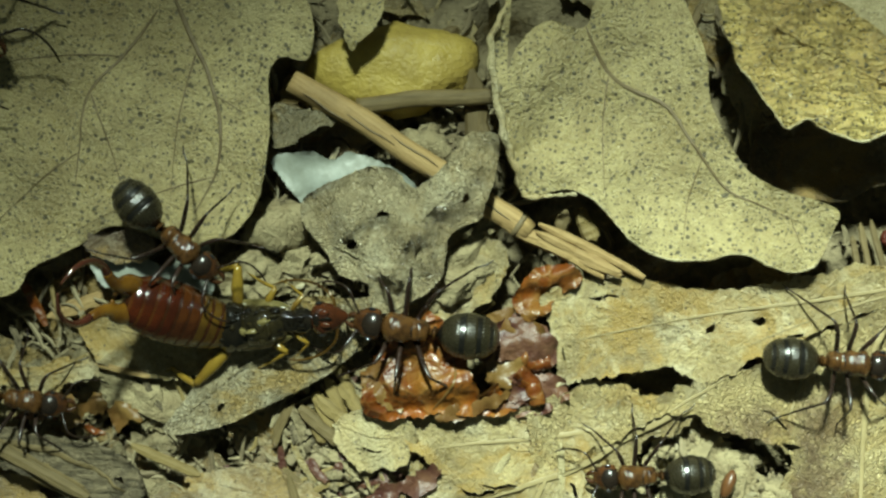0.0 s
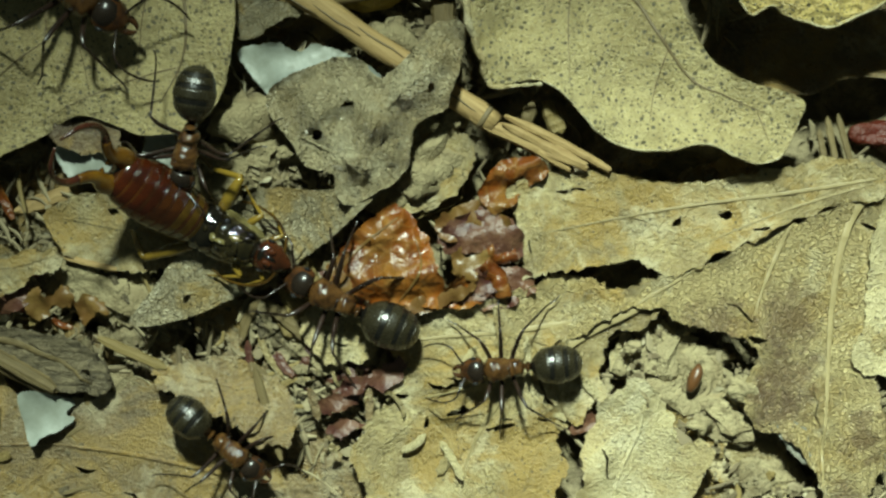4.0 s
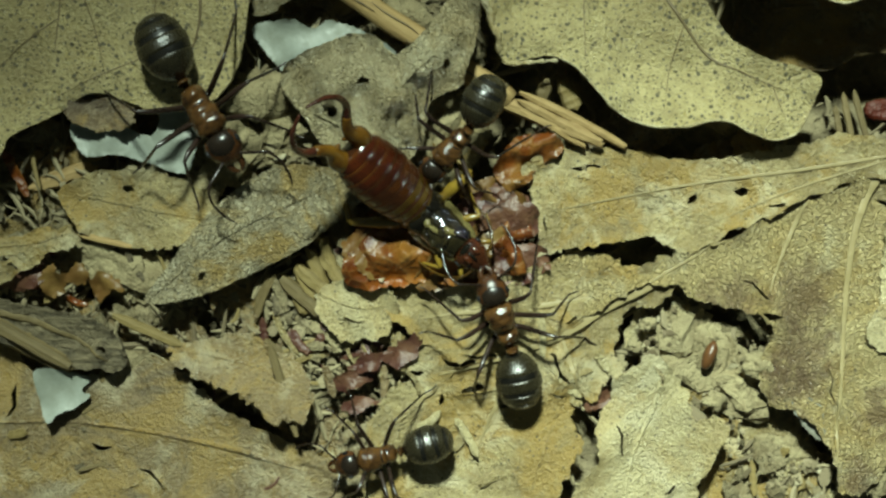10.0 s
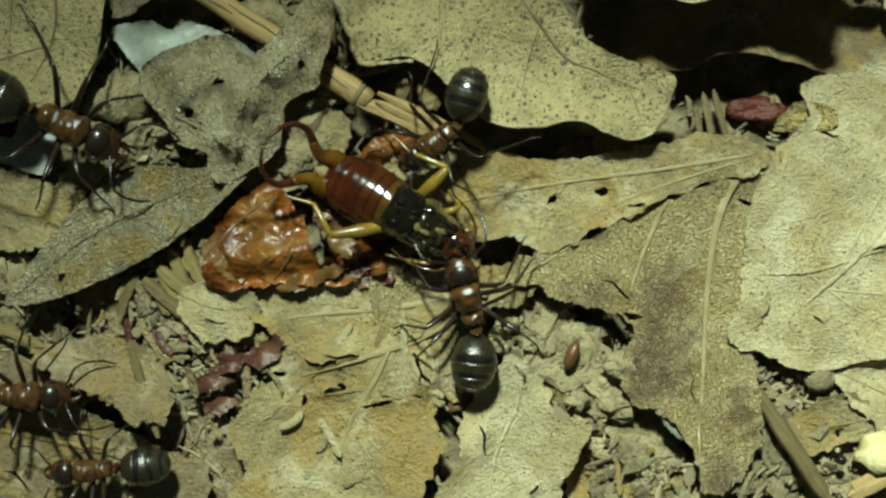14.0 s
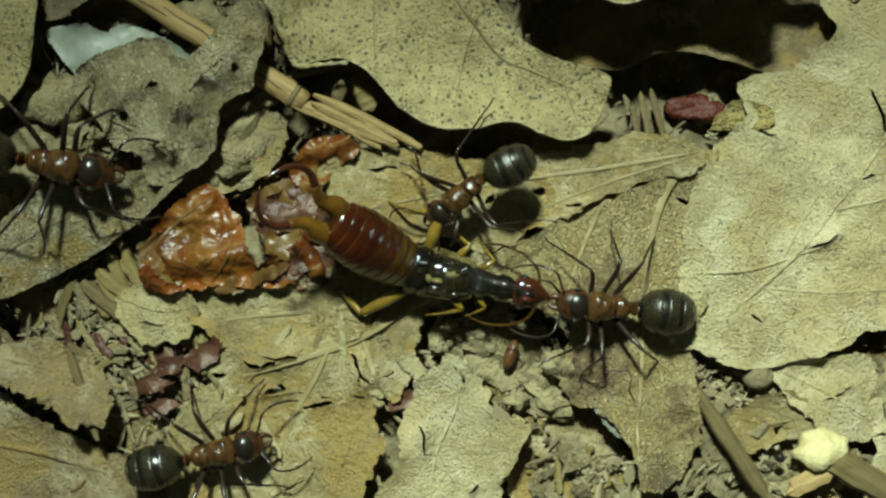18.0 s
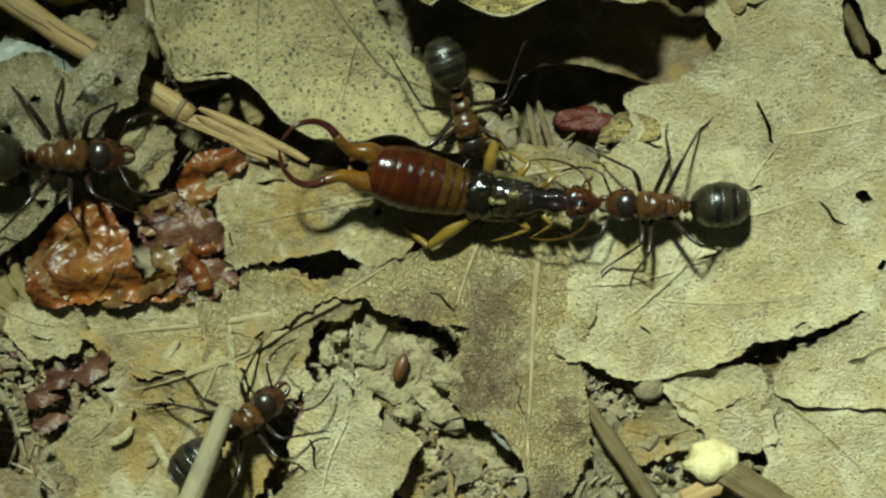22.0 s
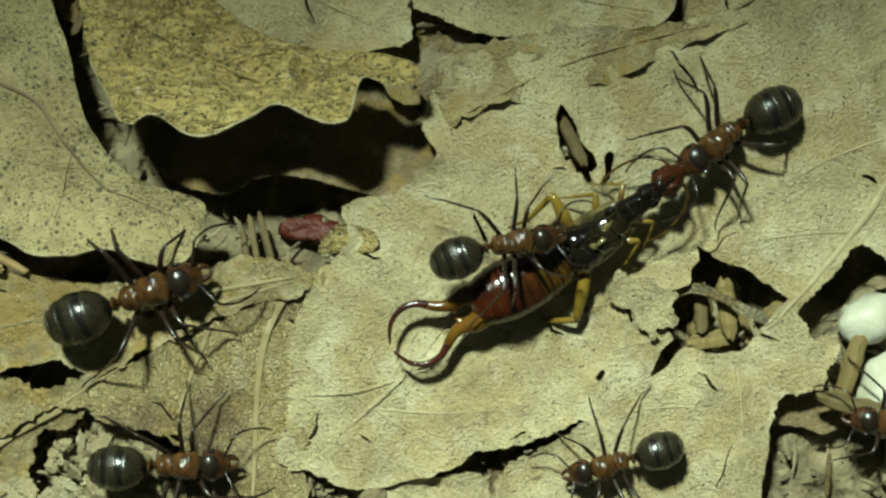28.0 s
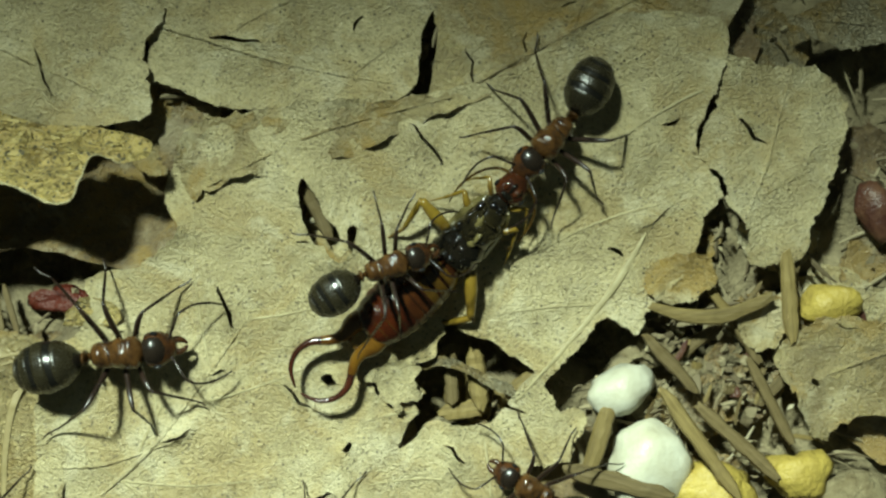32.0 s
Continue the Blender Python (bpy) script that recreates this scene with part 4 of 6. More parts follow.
stick("husk_roll", (-16.2, -1.2, 0.5), (-15.2, -2.9, 0.4), 0.9, AMBER_SKIN, "rolled amber husk like a small tube", "husk", flat=0.8)
stick("husk_roll", (-14.6, -0.8, 0.2), (-16.0, -0.5, 0.3), 0.8, AMBER_SKIN, "rolled amber husk like a small tube", "husk", flat=0.8)
add_rim(bpy.data.objects["oak_leaf.001"], [(-13.5, 7.8, 1.8), (-12.4, 7.2, 1.8), (-11.0, 5.6, 1.8), (-9.3, 4.6, 1.8), (-7.4, 4.5, 1.9), (-5.4, 4.8, 1.9), (-3.7, 4.1, 1.7), (-2.5, 3.9, 1.3), (-1.5, 4.4, 1.2), (-0.8, 5.9, 1.3)], 0.075, PALE, "thin pale rim")
add_rim(bpy.data.objects["oak_leaf.003"], [(-5.9, 14.1, 2.8), (-4.8, 12.2, 3.8), (-3.9, 10.9, 4.1), (-2.7, 11.3, 3.8), (-1.1, 10.4, 4.2), (0.0, 10.3, 4.2), (1.6, 11.0, 3.9), (3.2, 11.8, 3.7), (4.6, 11.2, 4.0), (5.9, 10.8, 4.1), (6.7, 11.2, 4.1), (7.2, 13.0, 3.0), (8.6, 12.7, 2.9)], 0.07, PALE, "thin pale rim")
add_rim(bpy.data.objects["oak_leaf"], [(-34.7, 5.6), (-33.3, 5.1), (-31.3, 5.2), (-30.1, 5.9), (-29.1, 7.4), (-28.7, 9.4), (-28.5, 11.6), (-28.6, 13.5)], 0.06, SPECKLED)
# ---- straws, twigs, stones and scraps ----
stick("straw", (-27.6, 13.3, 0.6), (-15.7, 5.75, 0.5), 1.2, STRAW, "pale broken straw snapped at a dark knot", knot=0.94, bend=0.12)
for a, b, w in (((-15.2, 6.15, 0.55), (-9.9, 3.5, 0.3), 0.5), ((-15.35, 5.75, 0.65), (-11.1, 3.55, 0.35), 0.55), ((-15.5, 5.4, 0.5), (-11.9, 3.5, 0.3), 0.5)):
    splinter("straw", a, b, w, STRAW, "split end of a broken straw, frayed into fibres", "straw", thick=0.5, group="straws", bend=0.08)

stick("twig", (-24.4, 12.0, 0.3), (-17.4, 12.5, 0.3), 0.9, TWIG, "thin dark twig across a yellow stone", bend=0.2)
for a, b, w in (((-18.6, 13.7, -0.4), (-18.0, 8.0, -0.3), 1.3), ((-20.9, 14.6, -1.2), (-19.5, 16.0, -1.0), 1.0), ((-22.3, 8.8, -0.8), (-20.6, 9.7, -0.8), 1.2), ((-13.9, 6.8, 0.2), (-14.4, 4.8, 0.0), 0.7), ((-28.3, 11.9, -0.2), (-26.0, 10.8, -0.1), 1.1)):
    splinter("wood_splinter", a, b, w, TWIG, "dark wood splinter under a straw", group="splinters")
stone("yellow_stone", (-22.5, 14.0, -0.9), (4.3, 2.3, 1.4), YELLOW, "smooth yellow stone half in the soil", rz=0)
leaf("white_flake", [(-28.6, 9.1), (-28.1, 9.6), (-26.8, 9.7), (-25.6, 9.3), (-24.7, 9.7), (-23.6, 9.4), (-22.4, 8.9), (-21.4, 8.0), (-21.2, 7.3), (-22.7, 7.4), (-24.1, 7.6), (-25.6, 7.4), (-26.4, 6.7), (-27.3, 7.4), (-28.0, 8.1)], WHITE, "shiny white flake under a leaf fold", "flake", z=0.1, extra=[(-26.4, 8.5, 0.8), (-24.1, 8.7, 0.6)], bumps=0.3, wave=0.5, grid=0.4, rag=0.1)
leaf("white_flake", [(-37.8, 4.5), (-36.8, 4.9), (-35.4, 4.4), (-33.7, 4.0), (-33.1, 5.3), (-32.4, 5.6), (-31.7, 4.6), (-31.5, 3.2), (-32.0, 2.0), (-33.7, 2.5), (-35.4, 2.9), (-36.9, 2.9), (-37.6, 3.6)], WHITE, "wrinkled white flake on the soil", "flake", z=0.2, extra=[(-36.1, 3.9, 0.8), (-32.3, 3.8, 0.9)], bumps=0.3, wave=0.6, grid=0.4, rag=0.1)
leaf("white_flake", [(-39.9, -8.2), (-39.1, -7.9), (-38.1, -8.1), (-37.1, -8.5), (-37.5, -9.1), (-37.1, -9.4), (-37.9, -10.0), (-38.7, -10.3), (-39.2, -10.7), (-39.6, -9.7)], WHITE, "white flake on a brown leaf", "flake", z=0.0, bumps=0.12, grid=0.4, rag=0.06)
leaf("dry_husk", [(-24.2, -2.2), (-23.5, -0.6), (-22.8, 0.2), (-20.8, 1.7), (-19.4, 0.5), (-18.7, -0.9), (-18.2, -2.3), (-16.8, -1.7), (-15.5, -2.4), (-15.9, -3.0), (-17.4, -3.5), (-19.4, -3.4), (-20.5, -3.5), (-22.5, -3.8), (-23.8, -3.5)], AMBER_SKIN, "crumpled translucent amber husk, glossy and torn", "husk", z=0.3,
     extra=[(-21.4, -0.9, 0.5), (-20.4, 0.6, 1.4), (-22.6, -1.1, 1.5), (-22.1, -2.3, 1.3), (-19.3, -1.7, 1.6), (-21.0, -2.0, 2.0)], bumps=0.3, wave=0.42, folds=0.24, curl=0.5, grid=0.22, rag=0.2, veins=[[(-23.7, -2.0), (-22.5, -0.5), (-20.5, 1.1)], [(-20.5, -3.2), (-19.4, -1.5), (-19.7, 0.0)]], vein_mat=FILM, vein_size=0.14)
leaf("dry_husk", [(-16.2, 3.0), (-15.4, 3.9), (-13.8, 4.2), (-13.0, 3.6), (-13.3, 3.0), (-14.2, 2.6), (-14.9, 1.6), (-15.8, 1.3), (-16.5, 2.2)], AMBER_SKIN, "small amber husk beside a straw", "husk", z=0.2, extra=[(-14.9, 3.2, 1.3)], bumps=0.3, wave=0.6, folds=0.4, grid=0.25, rag=0.12)
leaf("dry_husk", [(-18.3, 0.7), (-17.2, 1.3), (-15.8, 1.6), (-14.8, 0.8), (-14.2, -0.4), (-14.9, -1.2), (-16.6, -0.7), (-17.8, -0.8), (-18.5, -0.1)], RED_SKIN, "torn dull red husk with pale creases", "husk", z=0.1, extra=[(-16.9, 0.4, 1.0), (-15.5, 0.2, 0.9)], bumps=0.3, wave=0.6, folds=0.2, grid=0.25, rag=0.2)
leaf("dry_husk", [(-17.2, -1.8), (-15.8, -1.2), (-14.2, -1.5), (-13.7, -2.4), (-14.9, -3.4), (-16.6, -3.5), (-17.5, -2.7)], RED_SKIN, "dark red husk scrap", "husk", z=0.1, bumps=0.3, wave=0.7, folds=0.2, grid=0.25, rag=0.2)
for at, r, thin in (((-15.9, -2.2, 0.3), 1.1, 0.55), ((-16.8, -3.0, 0.2), 1.0, 0.4), ((-15.9, -2.1, 0.3), 1.0, 0.7), ((-23.7, -8.4, 0.0), 1.1, 0.7), ((-22.6, -7.4, 0.2), 1.2, 0.45), ((-21.1, -6.9, 0.0), 1.1, 0.7), ((-10.9, -9.6, -0.8), 1.0, 0.6), ((-23.4, -9.8, -0.2), 0.9, 0.6), ((-40.4, -3.3, -0.2), 1.3, 0.6)):
    ring = [(at[0] + r * math.cos(k) * (1 + 0.25 * math.sin(3 * k + at[0])), at[1] + r * thin * math.sin(k + 0.6), at[2] + 0.35 * math.sin(2 * k + at[1])) for k in (0, 0.9, 1.8, 2.6, 3.5, 4.4, 5.3)]
    leaf("husk_scrap", ring, RED_SKIN, "small dark red husk chip", "husk", extra=[(at[0], at[1], at[2] + 0.15)], bumps=0.25, wave=0.5, folds=0.1, grid=0.25, rag=0.3, steps=6, group="husk scraps")
stone("berry", (4.4, 5.4, -1.9), (1.4, 0.75, 0.65), RED, "dark red berry skin in a gap between leaves", "berry", rough=0.9)
leaf("berry_skin", [(5.4, 5.6), (6.7, 5.8), (7.7, 5.3), (7.5, 4.5), (6.0, 4.4), (4.7, 4.4)], GOLDEN, "yellow-green rind beside a red berry", "berry", z=-0.2, bumps=0.3, grid=0.4)
for a, b in (((1.2, 6.3, -0.6), (1.6, 4.0, -0.3)), ((1.7, 6.4, -0.5), (2.4, 3.9, -0.3)), ((0.8, 5.6, -0.6), (1.1, 3.9, -0.4))):
    splinter("straw", a, b, 0.36, TWIG, "short dull straw beside a red berry", "straw", group="straws")
# pebbles and splinters at the far end
stone("white_stone", (33.1, 0.7, -0.7), (1.8, 1.3, 1.2), CREAM, "white angular pebble half in the soil", rz=20, rough=0.22)
stone("white_stone", (34.6, -3.2, -0.7), (2.0, 2.3, 1.4), CREAM, "rounded cream pebble beside straws", rz=15)
stone("yellow_stone", (38.0, -4.6, -0.8), (2.1, 1.6, 1.3), YELLOW, "yellow angular pebble under a straw", rough=0.45)
stone("yellow_stone", (42.3, -3.8, -0.7), (1.7, 1.3, 1.2), YELLOW, "yellow pebble beside straws", rough=0.4)
stone("grey_stone", (45.2, -5.0, -0.7), (2.2, 1.5, 1.2), CRUMB, "dull grey-yellow pebble on the soil")
stone("yellow_stone", (43.8, 5.1, -0.6), (1.6, 1.1, 0.9), YELLOW, "small smooth yellow pebble beside a leaf scrap")
stone("red_stone", (46.4, 9.8, -1.2), (1.0, 1.7, 0.8), RED_SKIN, "red-brown seed husk between leaves", "husk", rz=30)
for a, b, w, m in (((34.1, 3.8, 0.4), (36.8, 0.8, 0.5), 0.9, TWIG), ((35.0, 1.0, 0.6), (39.0, -4.7, 0.9), 1.0, WOOD), ((36.9, 0.1, 0.2), (41.0, -3.7, 0.3), 1.0, TWIG), ((32.5, 0.1, 0.0), (31.3, -3.8, 0.0), 1.4, WOOD),
                   ((41.3, 8.0, 0.1), (41.7, 3.3, 0.1), 1.1, WOOD), ((39.5, 2.4, 0.0), (41.8, -2.0, 0.0), 0.8, TWIG), ((38.5, 5.0, -0.2), (40.1, 2.2, -0.2), 0.9, TWIG), ((36.6, 7.2, -0.2), (39.7, 3.1, -0.3), 0.7, WOOD),
                   ((30.1, -3.1, 0.5), (35.6, -4.6, 0.5), 1.3, TWIG), ((29.1, 1.9, -0.8), (27.3, 0.5, -0.8), 1.0, WOOD), ((25.6, 2.8, -0.9), (25.9, -0.2, -0.9), 1.4, WOOD), ((24.4, 2.5, -0.9), (24.4, -0.1, -0.9), 1.0, TWIG)):
    splinter("wood_splinter", a, b, w * 0.75, m, "flat weathered wood splinter among pebbles", group="splinters")
splinter("pine_needle", (34.3, 5.3, 0.7), (40.6, 5.8, 0.7), 0.75, WOOD, "curved flat olive needle", "needle", thick=0.2, bend=-0.9)
leaf("leaf_strip", [(22.4, 2.2, 0.0), (23.1, 2.6, 0.2), (24.1, 2.7, 0.4), (25.5, 2.1, 0.5), (26.7, 1.5, 0.4), (27.5, 1.1, 0.2), (27.5, 0.5, -0.3), (26.2, 1.1, -0.2), (25.1, 1.8, -0.2), (23.8, 2.2, -0.3), (22.8, 1.9, -0.4)], GREY, "thin curled strip of leaf across a bitten hole", bumps=0.08, rag=0.05, grid=0.3, thick=0.1, curl=0.2)
leaf("leaf_tongue", [(19.3, 2.4, 0.3), (19.9, 3.3, 0.7), (20.6, 3.0, 0.9), (21.3, 3.2, 1.0), (21.8, 2.6, 1.0), (22.8, 2.2, 1.0), (22.4, 1.6, 1.0), (22.9, 0.7, 0.9), (22.0, 0.5, 0.8), (21.6, -0.1, 0.7), (21.0, 0.6, 0.6), (20.5, 1.4, 0.5), (19.8, 1.6, 0.3)], PALE, "raised torn tongue of pale leaf over a hole's rim", bumps=0.15, wave=0.6, rag=0.2, grid=0.35, curl=0.3)
splinter("wood_splinter", (17.0, 11.5, -0.4), (18.3, 8.7, -0.4), 0.7, TWIG, "brown stick lying under a leaf's wedge-shaped hole", group="splinters")
for a, b, w in (((24.8, 1.6, -2.6), (24.6, -0.5, -2.7), 1.3), ((26.2, 1.0, -2.3), (26.0, -1.1, -2.2), 0.9), ((26.7, 0.7, -2.2), (27.3, -0.8, -2.3), 0.7), ((23.9, -0.6, -1.3), (26.1, -0.3, -1.4), 1.0)):
    splinter("wood_splinter", a, b, w, WOOD, "short wood splinter deep in a bitten hole", group="splinters")
# splinters and stones in the middle
for a, b, w, m in (((4.0, -8.8, 0.0), (7.8, -14.6, 0.2), 0.85, TWIG), ((10.4, -12.1, 0.2), (15.0, -14.8, 0.0), 1.5, TWIG), ((8.9, -14.2, 0.0), (11.2, -13.0, 0.0), 1.2, STRAW), ((-27.7, -6.6, 0.9), (-26.4, -11.2, 0.9), 0.5, TWIG),
                   ((-42.4, -5.5, 0.2), (-38.0, -7.8, 0.2), 1.2, TWIG), ((-13.1, 6.9, 0.0), (-12.4, 5.3, 0.0), 0.9, WOOD), ((-17.0, 6.1, 0.5), (-11.3, 3.8, 0.4), 0.9, STRAW), ((-37.5, -1.1, 0.1), (-34.9, -1.7, 0.0), 0.35, STRAW), ((-26.4, -2.8, -0.4), (-24.1, -4.8, -0.4), 0.9, WOOD), ((-25.2, -2.2, -0.5), (-23.8, -4.0, -0.5), 0.8, WOOD),
                   ((-27.2, -3.4, -0.4), (-25.2, -5.2, -0.5), 0.8, TWIG), ((-35.8, -5.2, 0.0), (-32.4, -6.7, 0.1), 0.6, WOOD)):
    splinter("wood_splinter", a, b, w, m, "flat weathered wood splinter on the litter", group="splinters")
stone("pebble", (7.4, -8.3, -0.5), (0.8, 0.75, 0.7), CRUMB, "small dull clay pebble beside a leaf rim", rough=0.1)
stone("cream_stone", (10.6, -12.1, 0.0), (1.5, 1.0, 0.8), CHALK, "yellowish white stone with a black dot", rough=0.4)
stone("seed", (8.4, -12.4, 0.2), (0.27, 0.27, 0.25), BLACK, "tiny shiny black seed", "seed", rough=0.02)
stone("seed", (-5.4, -7.1, -0.2), (0.33, 0.8, 0.4), SEED, "red-brown seed in a bitten hole", "seed", rz=-20, rough=0.1)
for at, r in (((-2.9, -7.7, -0.2), 0.7), ((-9.2, -6.6, -0.5), 0.4), ((-8.5, -5.5, -0.5), 0.4), ((-5.1, -9.5, -0.3), 0.6), ((-3.0, -7.5, -0.2), 0.7), ((-28.5, 6.1, -0.3), 1.5), ((-21.0, 10.0, -0.6), 1.2), ((-29.9, 3.9, -0.6), 0.9), ((-17.8, 6.0, -0.4), 0.7), ((-19.5, 3.0, -0.6), 1.4), ((-26.4, 4.3, -0.2), 0.4)):
    stone("pebble", at, (r, r * 0.85, r * 0.6), CLAY, "pale yellowish crumb of clay", "pebble", rough=0.75, group="clay pebbles")
for at, size, turn in (((6.6, -10.6, -1.9), (2.6, 1.9, 0.7), 20), ((10.4, -9.6, -1.2), (2.8, 1.9, 0.7), -15), ((8.9, -13.6, -1.8), (2.4, 1.8, 0.7), 40), ((4.4, -12.4, -2.2), (2.0, 1.7, 0.7), 0), ((-1.4, -12.6, -2.1), (2.1, 1.7, 0.7), 70),
                       ((-5.6, -7.6, -1.3), (1.9, 1.5, 0.6), 30), ((-3.4, -8.9, -1.2), (1.6, 1.3, 0.6), -20), ((-6.8, -5.6, -1.4), (1.7, 1.3, 0.6), 60), ((-33.6, 0.6, -1.0), (2.6, 1.9, 0.7), 10), ((-35.6, -2.4, -1.0), (2.4, 1.6, 0.6), -25), ((-30.2, 3.2, -1.2), (2.3, 1.5, 0.7), 35),
                       ((-24.0, -5.0, -1.1), (1.9, 1.6, 0.7), 15), ((-19.2, 4.0, -0.9), (2.2, 1.6, 0.8), 50), ((-27.6, 4.6, -1.2), (1.9, 1.5, 0.7), -40)):
    stone("clay_slab", at, size, CLAY, "cracked slab of pale crumbly clay between leaves", "clay", rz=turn, rough=0.95, group="clay slabs", smooth=False)
# smaller leaf pieces with a known place
for pts, m, lab, zz in (
    ([(-37.6, 5.4), (-36.3, 5.8), (-34.7, 5.6), (-34.3, 4.8), (-35.1, 4.1), (-36.5, 4.2), (-37.4, 4.5)], BROWN, "brown film lying over a white flake", 1.0),
    ([(-43.0, -1.8), (-40.1, -1.0), (-37.6, -0.9), (-38.0, -1.9), (-40.7, -2.1)], TAN, "flat tan wood flake on clay", 0.5),
    ([(-43.0, -3.5), (-40.7, -2.3), (-39.2, -2.2), (-41.3, -3.5)], TAN, "narrow tan flake on clay", 0.3),
    ([(-38.6, 1.1), (-34.9, 2.3), (-31.5, 1.5), (-30.3, -0.5), (-32.9, -1.7), (-36.7, -1.4)], TAN, "crumbly clay-caked leaf scrap", -0.1),
    ([(-28.7, 11.9), (-26.4, 11.8), (-25.3, 11.3), (-27.0, 10.5), (-28.4, 9.8)], GREY, "grey leaf scrap beside a straw end", 0.3),
    ([(8.0, -7.8), (10.0, -7.5), (13.1, -7.4), (13.8, -11.0), (11.5, -11.5), (9.1, -9.8)], PALE, "pale square leaf scrap", -0.3),
    ([(13.4, -8.3), (16.9, -7.0), (22.4, -6.3), (22.7, -17.0), (13.6, -16.9), (13.3, -12.1)], PALE, "pale leaf with fine cracks", -0.3),
    ([(5.9, -10.3), (8.8, -8.9), (10.0, -10.3), (7.7, -12.1), (6.5, -12.1)], TAN, "tan leaf scrap between splinters", -0.5),
    ([(-5.4, -12.0), (-3.1, -10.3), (-0.7, -11.8), (0.4, -15.0), (-4.8, -15.3)], TAN, "tan crumpled leaf scrap below a brown lobe", -1.7),
    ([(-1.0, -9.1), (0.0, -9.3), (0.4, -10.3), (0.1, -11.3), (-0.6, -10.6), (-1.2, -9.8)], MOULD, "bluish white mould patch on a leaf rim", 0.15),
    ([(34.2, 7.2), (36.7, 7.8), (37.7, 6.3), (35.9, 5.3), (34.5, 5.6)], TAN, "tan leaf scrap over needles", 0.2),
    ([(38.8, 4.6), (41.0, 5.4), (41.4, 3.7), (39.7, 2.8)], TAN, "small tan leaf scrap", -0.1),
    ([(11.2, 10.8), (14.0, 11.9), (17.7, 12.3), (21.7, 13.9), (26.9, 16.3), (23.4, 15.9), (18.9, 15.3), (14.1, 15.0), (11.2, 14.1)], TAN, "dull tan leaf fold with a straight rim", 0.1),
    ([(41.4, 19.6), (47.0, 20.9), (49.8, 18.7), (45.9, 18.2), (43.6, 18.1)], GREY, "dim leaf beyond a gap", 0.4),
    ([(-3.9, 21.1), (9.4, 21.0), (9.2, 18.0), (9.5, 16.2), (9.3, 15.0), (5.6, 14.3), (1.7, 15.0), (-2.7, 16.1)], PALE, "dim pale leaf beyond the litter", 0.2),
    ([(-24.1, 5.4), (-20.7, 7.2), (-18.4, 6.0), (-16.7, 4.1), (-18.7, 1.5), (-22.4, 1.4)], TAN, "clay-caked leaf scrap behind an amber husk", -0.5),
    ([(-25.5, -3.9), (-22.9, -3.0), (-21.4, -4.5), (-22.3, -6.2), (-24.6, -6.2)], PALE, "heap of pale chewed leaf crumbs", -0.1),
    ([(-8.5, -3.8), (-6.5, -4.6), (-4.2, -7.8), (-5.3, -9.6), (-7.3, -7.8), (-9.4, -7.0)], PALE, "pale chewed leaf bed in a bitten hole", -1.5),
):
    wide = max(p[0] for p in pts) - min(p[0] for p in pts)
    rib = [(pts[0], tuple(sum(p[k] for p in pts) / len(pts) for k in (0, 1)), pts[len(pts) // 2])] if wide > 3.5 and m is not WHITE else ()
    leaf("leaf_scrap", pts, m, lab, z=zz, bumps=0.3, wave=0.4, rag=0.25, grid=0.6, group="leaf scraps", veins=rib, vein_size=0.1, cracks=2 if wide > 3.5 else 0, curl=0.4)

# ---- the litter under and between the large leaves ----
def litter():
    rng = random.Random(11)
    for k in range(230):
        x, y = rng.uniform(-50, 56), rng.uniform(-24, 24)
        n, r = rng.randint(6, 9), rng.uniform(1.6, 4.6)
        if in_pit(x, y, r * 0.8):
            continue
        turn, thin = rng.uniform(0, 6.3), rng.uniform(0.45, 1.0)
        ring = []
        for i in range(n):
            a = 2 * math.pi * i / n
            q = r * rng.uniform(0.65, 1.15)
            px, py = q * math.cos(a), q * math.sin(a) * thin
            ring.append((x + px * math.cos(turn) - py * math.sin(turn), y + px * math.sin(turn) + py * math.cos(turn), rng.uniform(-2.7, -1.15)))
        leaf("leaf_scrap", ring, rng.choice((TAN, BROWN, GREY, BROWN, BROWN) if x < -12 and y < 4 else (TAN, TAN, PALE, GREY, BROWN)), "torn scrap of a dry leaf in the litter", bumps=0.3, wave=0.45, rag=0.3, grid=0.7, steps=8, cracks=1, group="leaf scraps")
    for k in range(60):
        x, y, a, d = rng.uniform(-48, 54), rng.uniform(-22, 22), rng.uniform(0, 6.3), rng.uniform(1.2, 4)
        z = rng.uniform(-1.7, -0.8)
        if in_pit(x, y, 1.0):
            continue
        splinter("wood_splinter", (x, y, z), (x + d * math.cos(a), y + d * math.sin(a), z + rng.uniform(-0.3, 0.3)), rng.uniform(0.25, 1.0), rng.choice((TWIG, WOOD, WOOD, STRAW)), "small wood splinter in the litter", group="splinters")


litter()


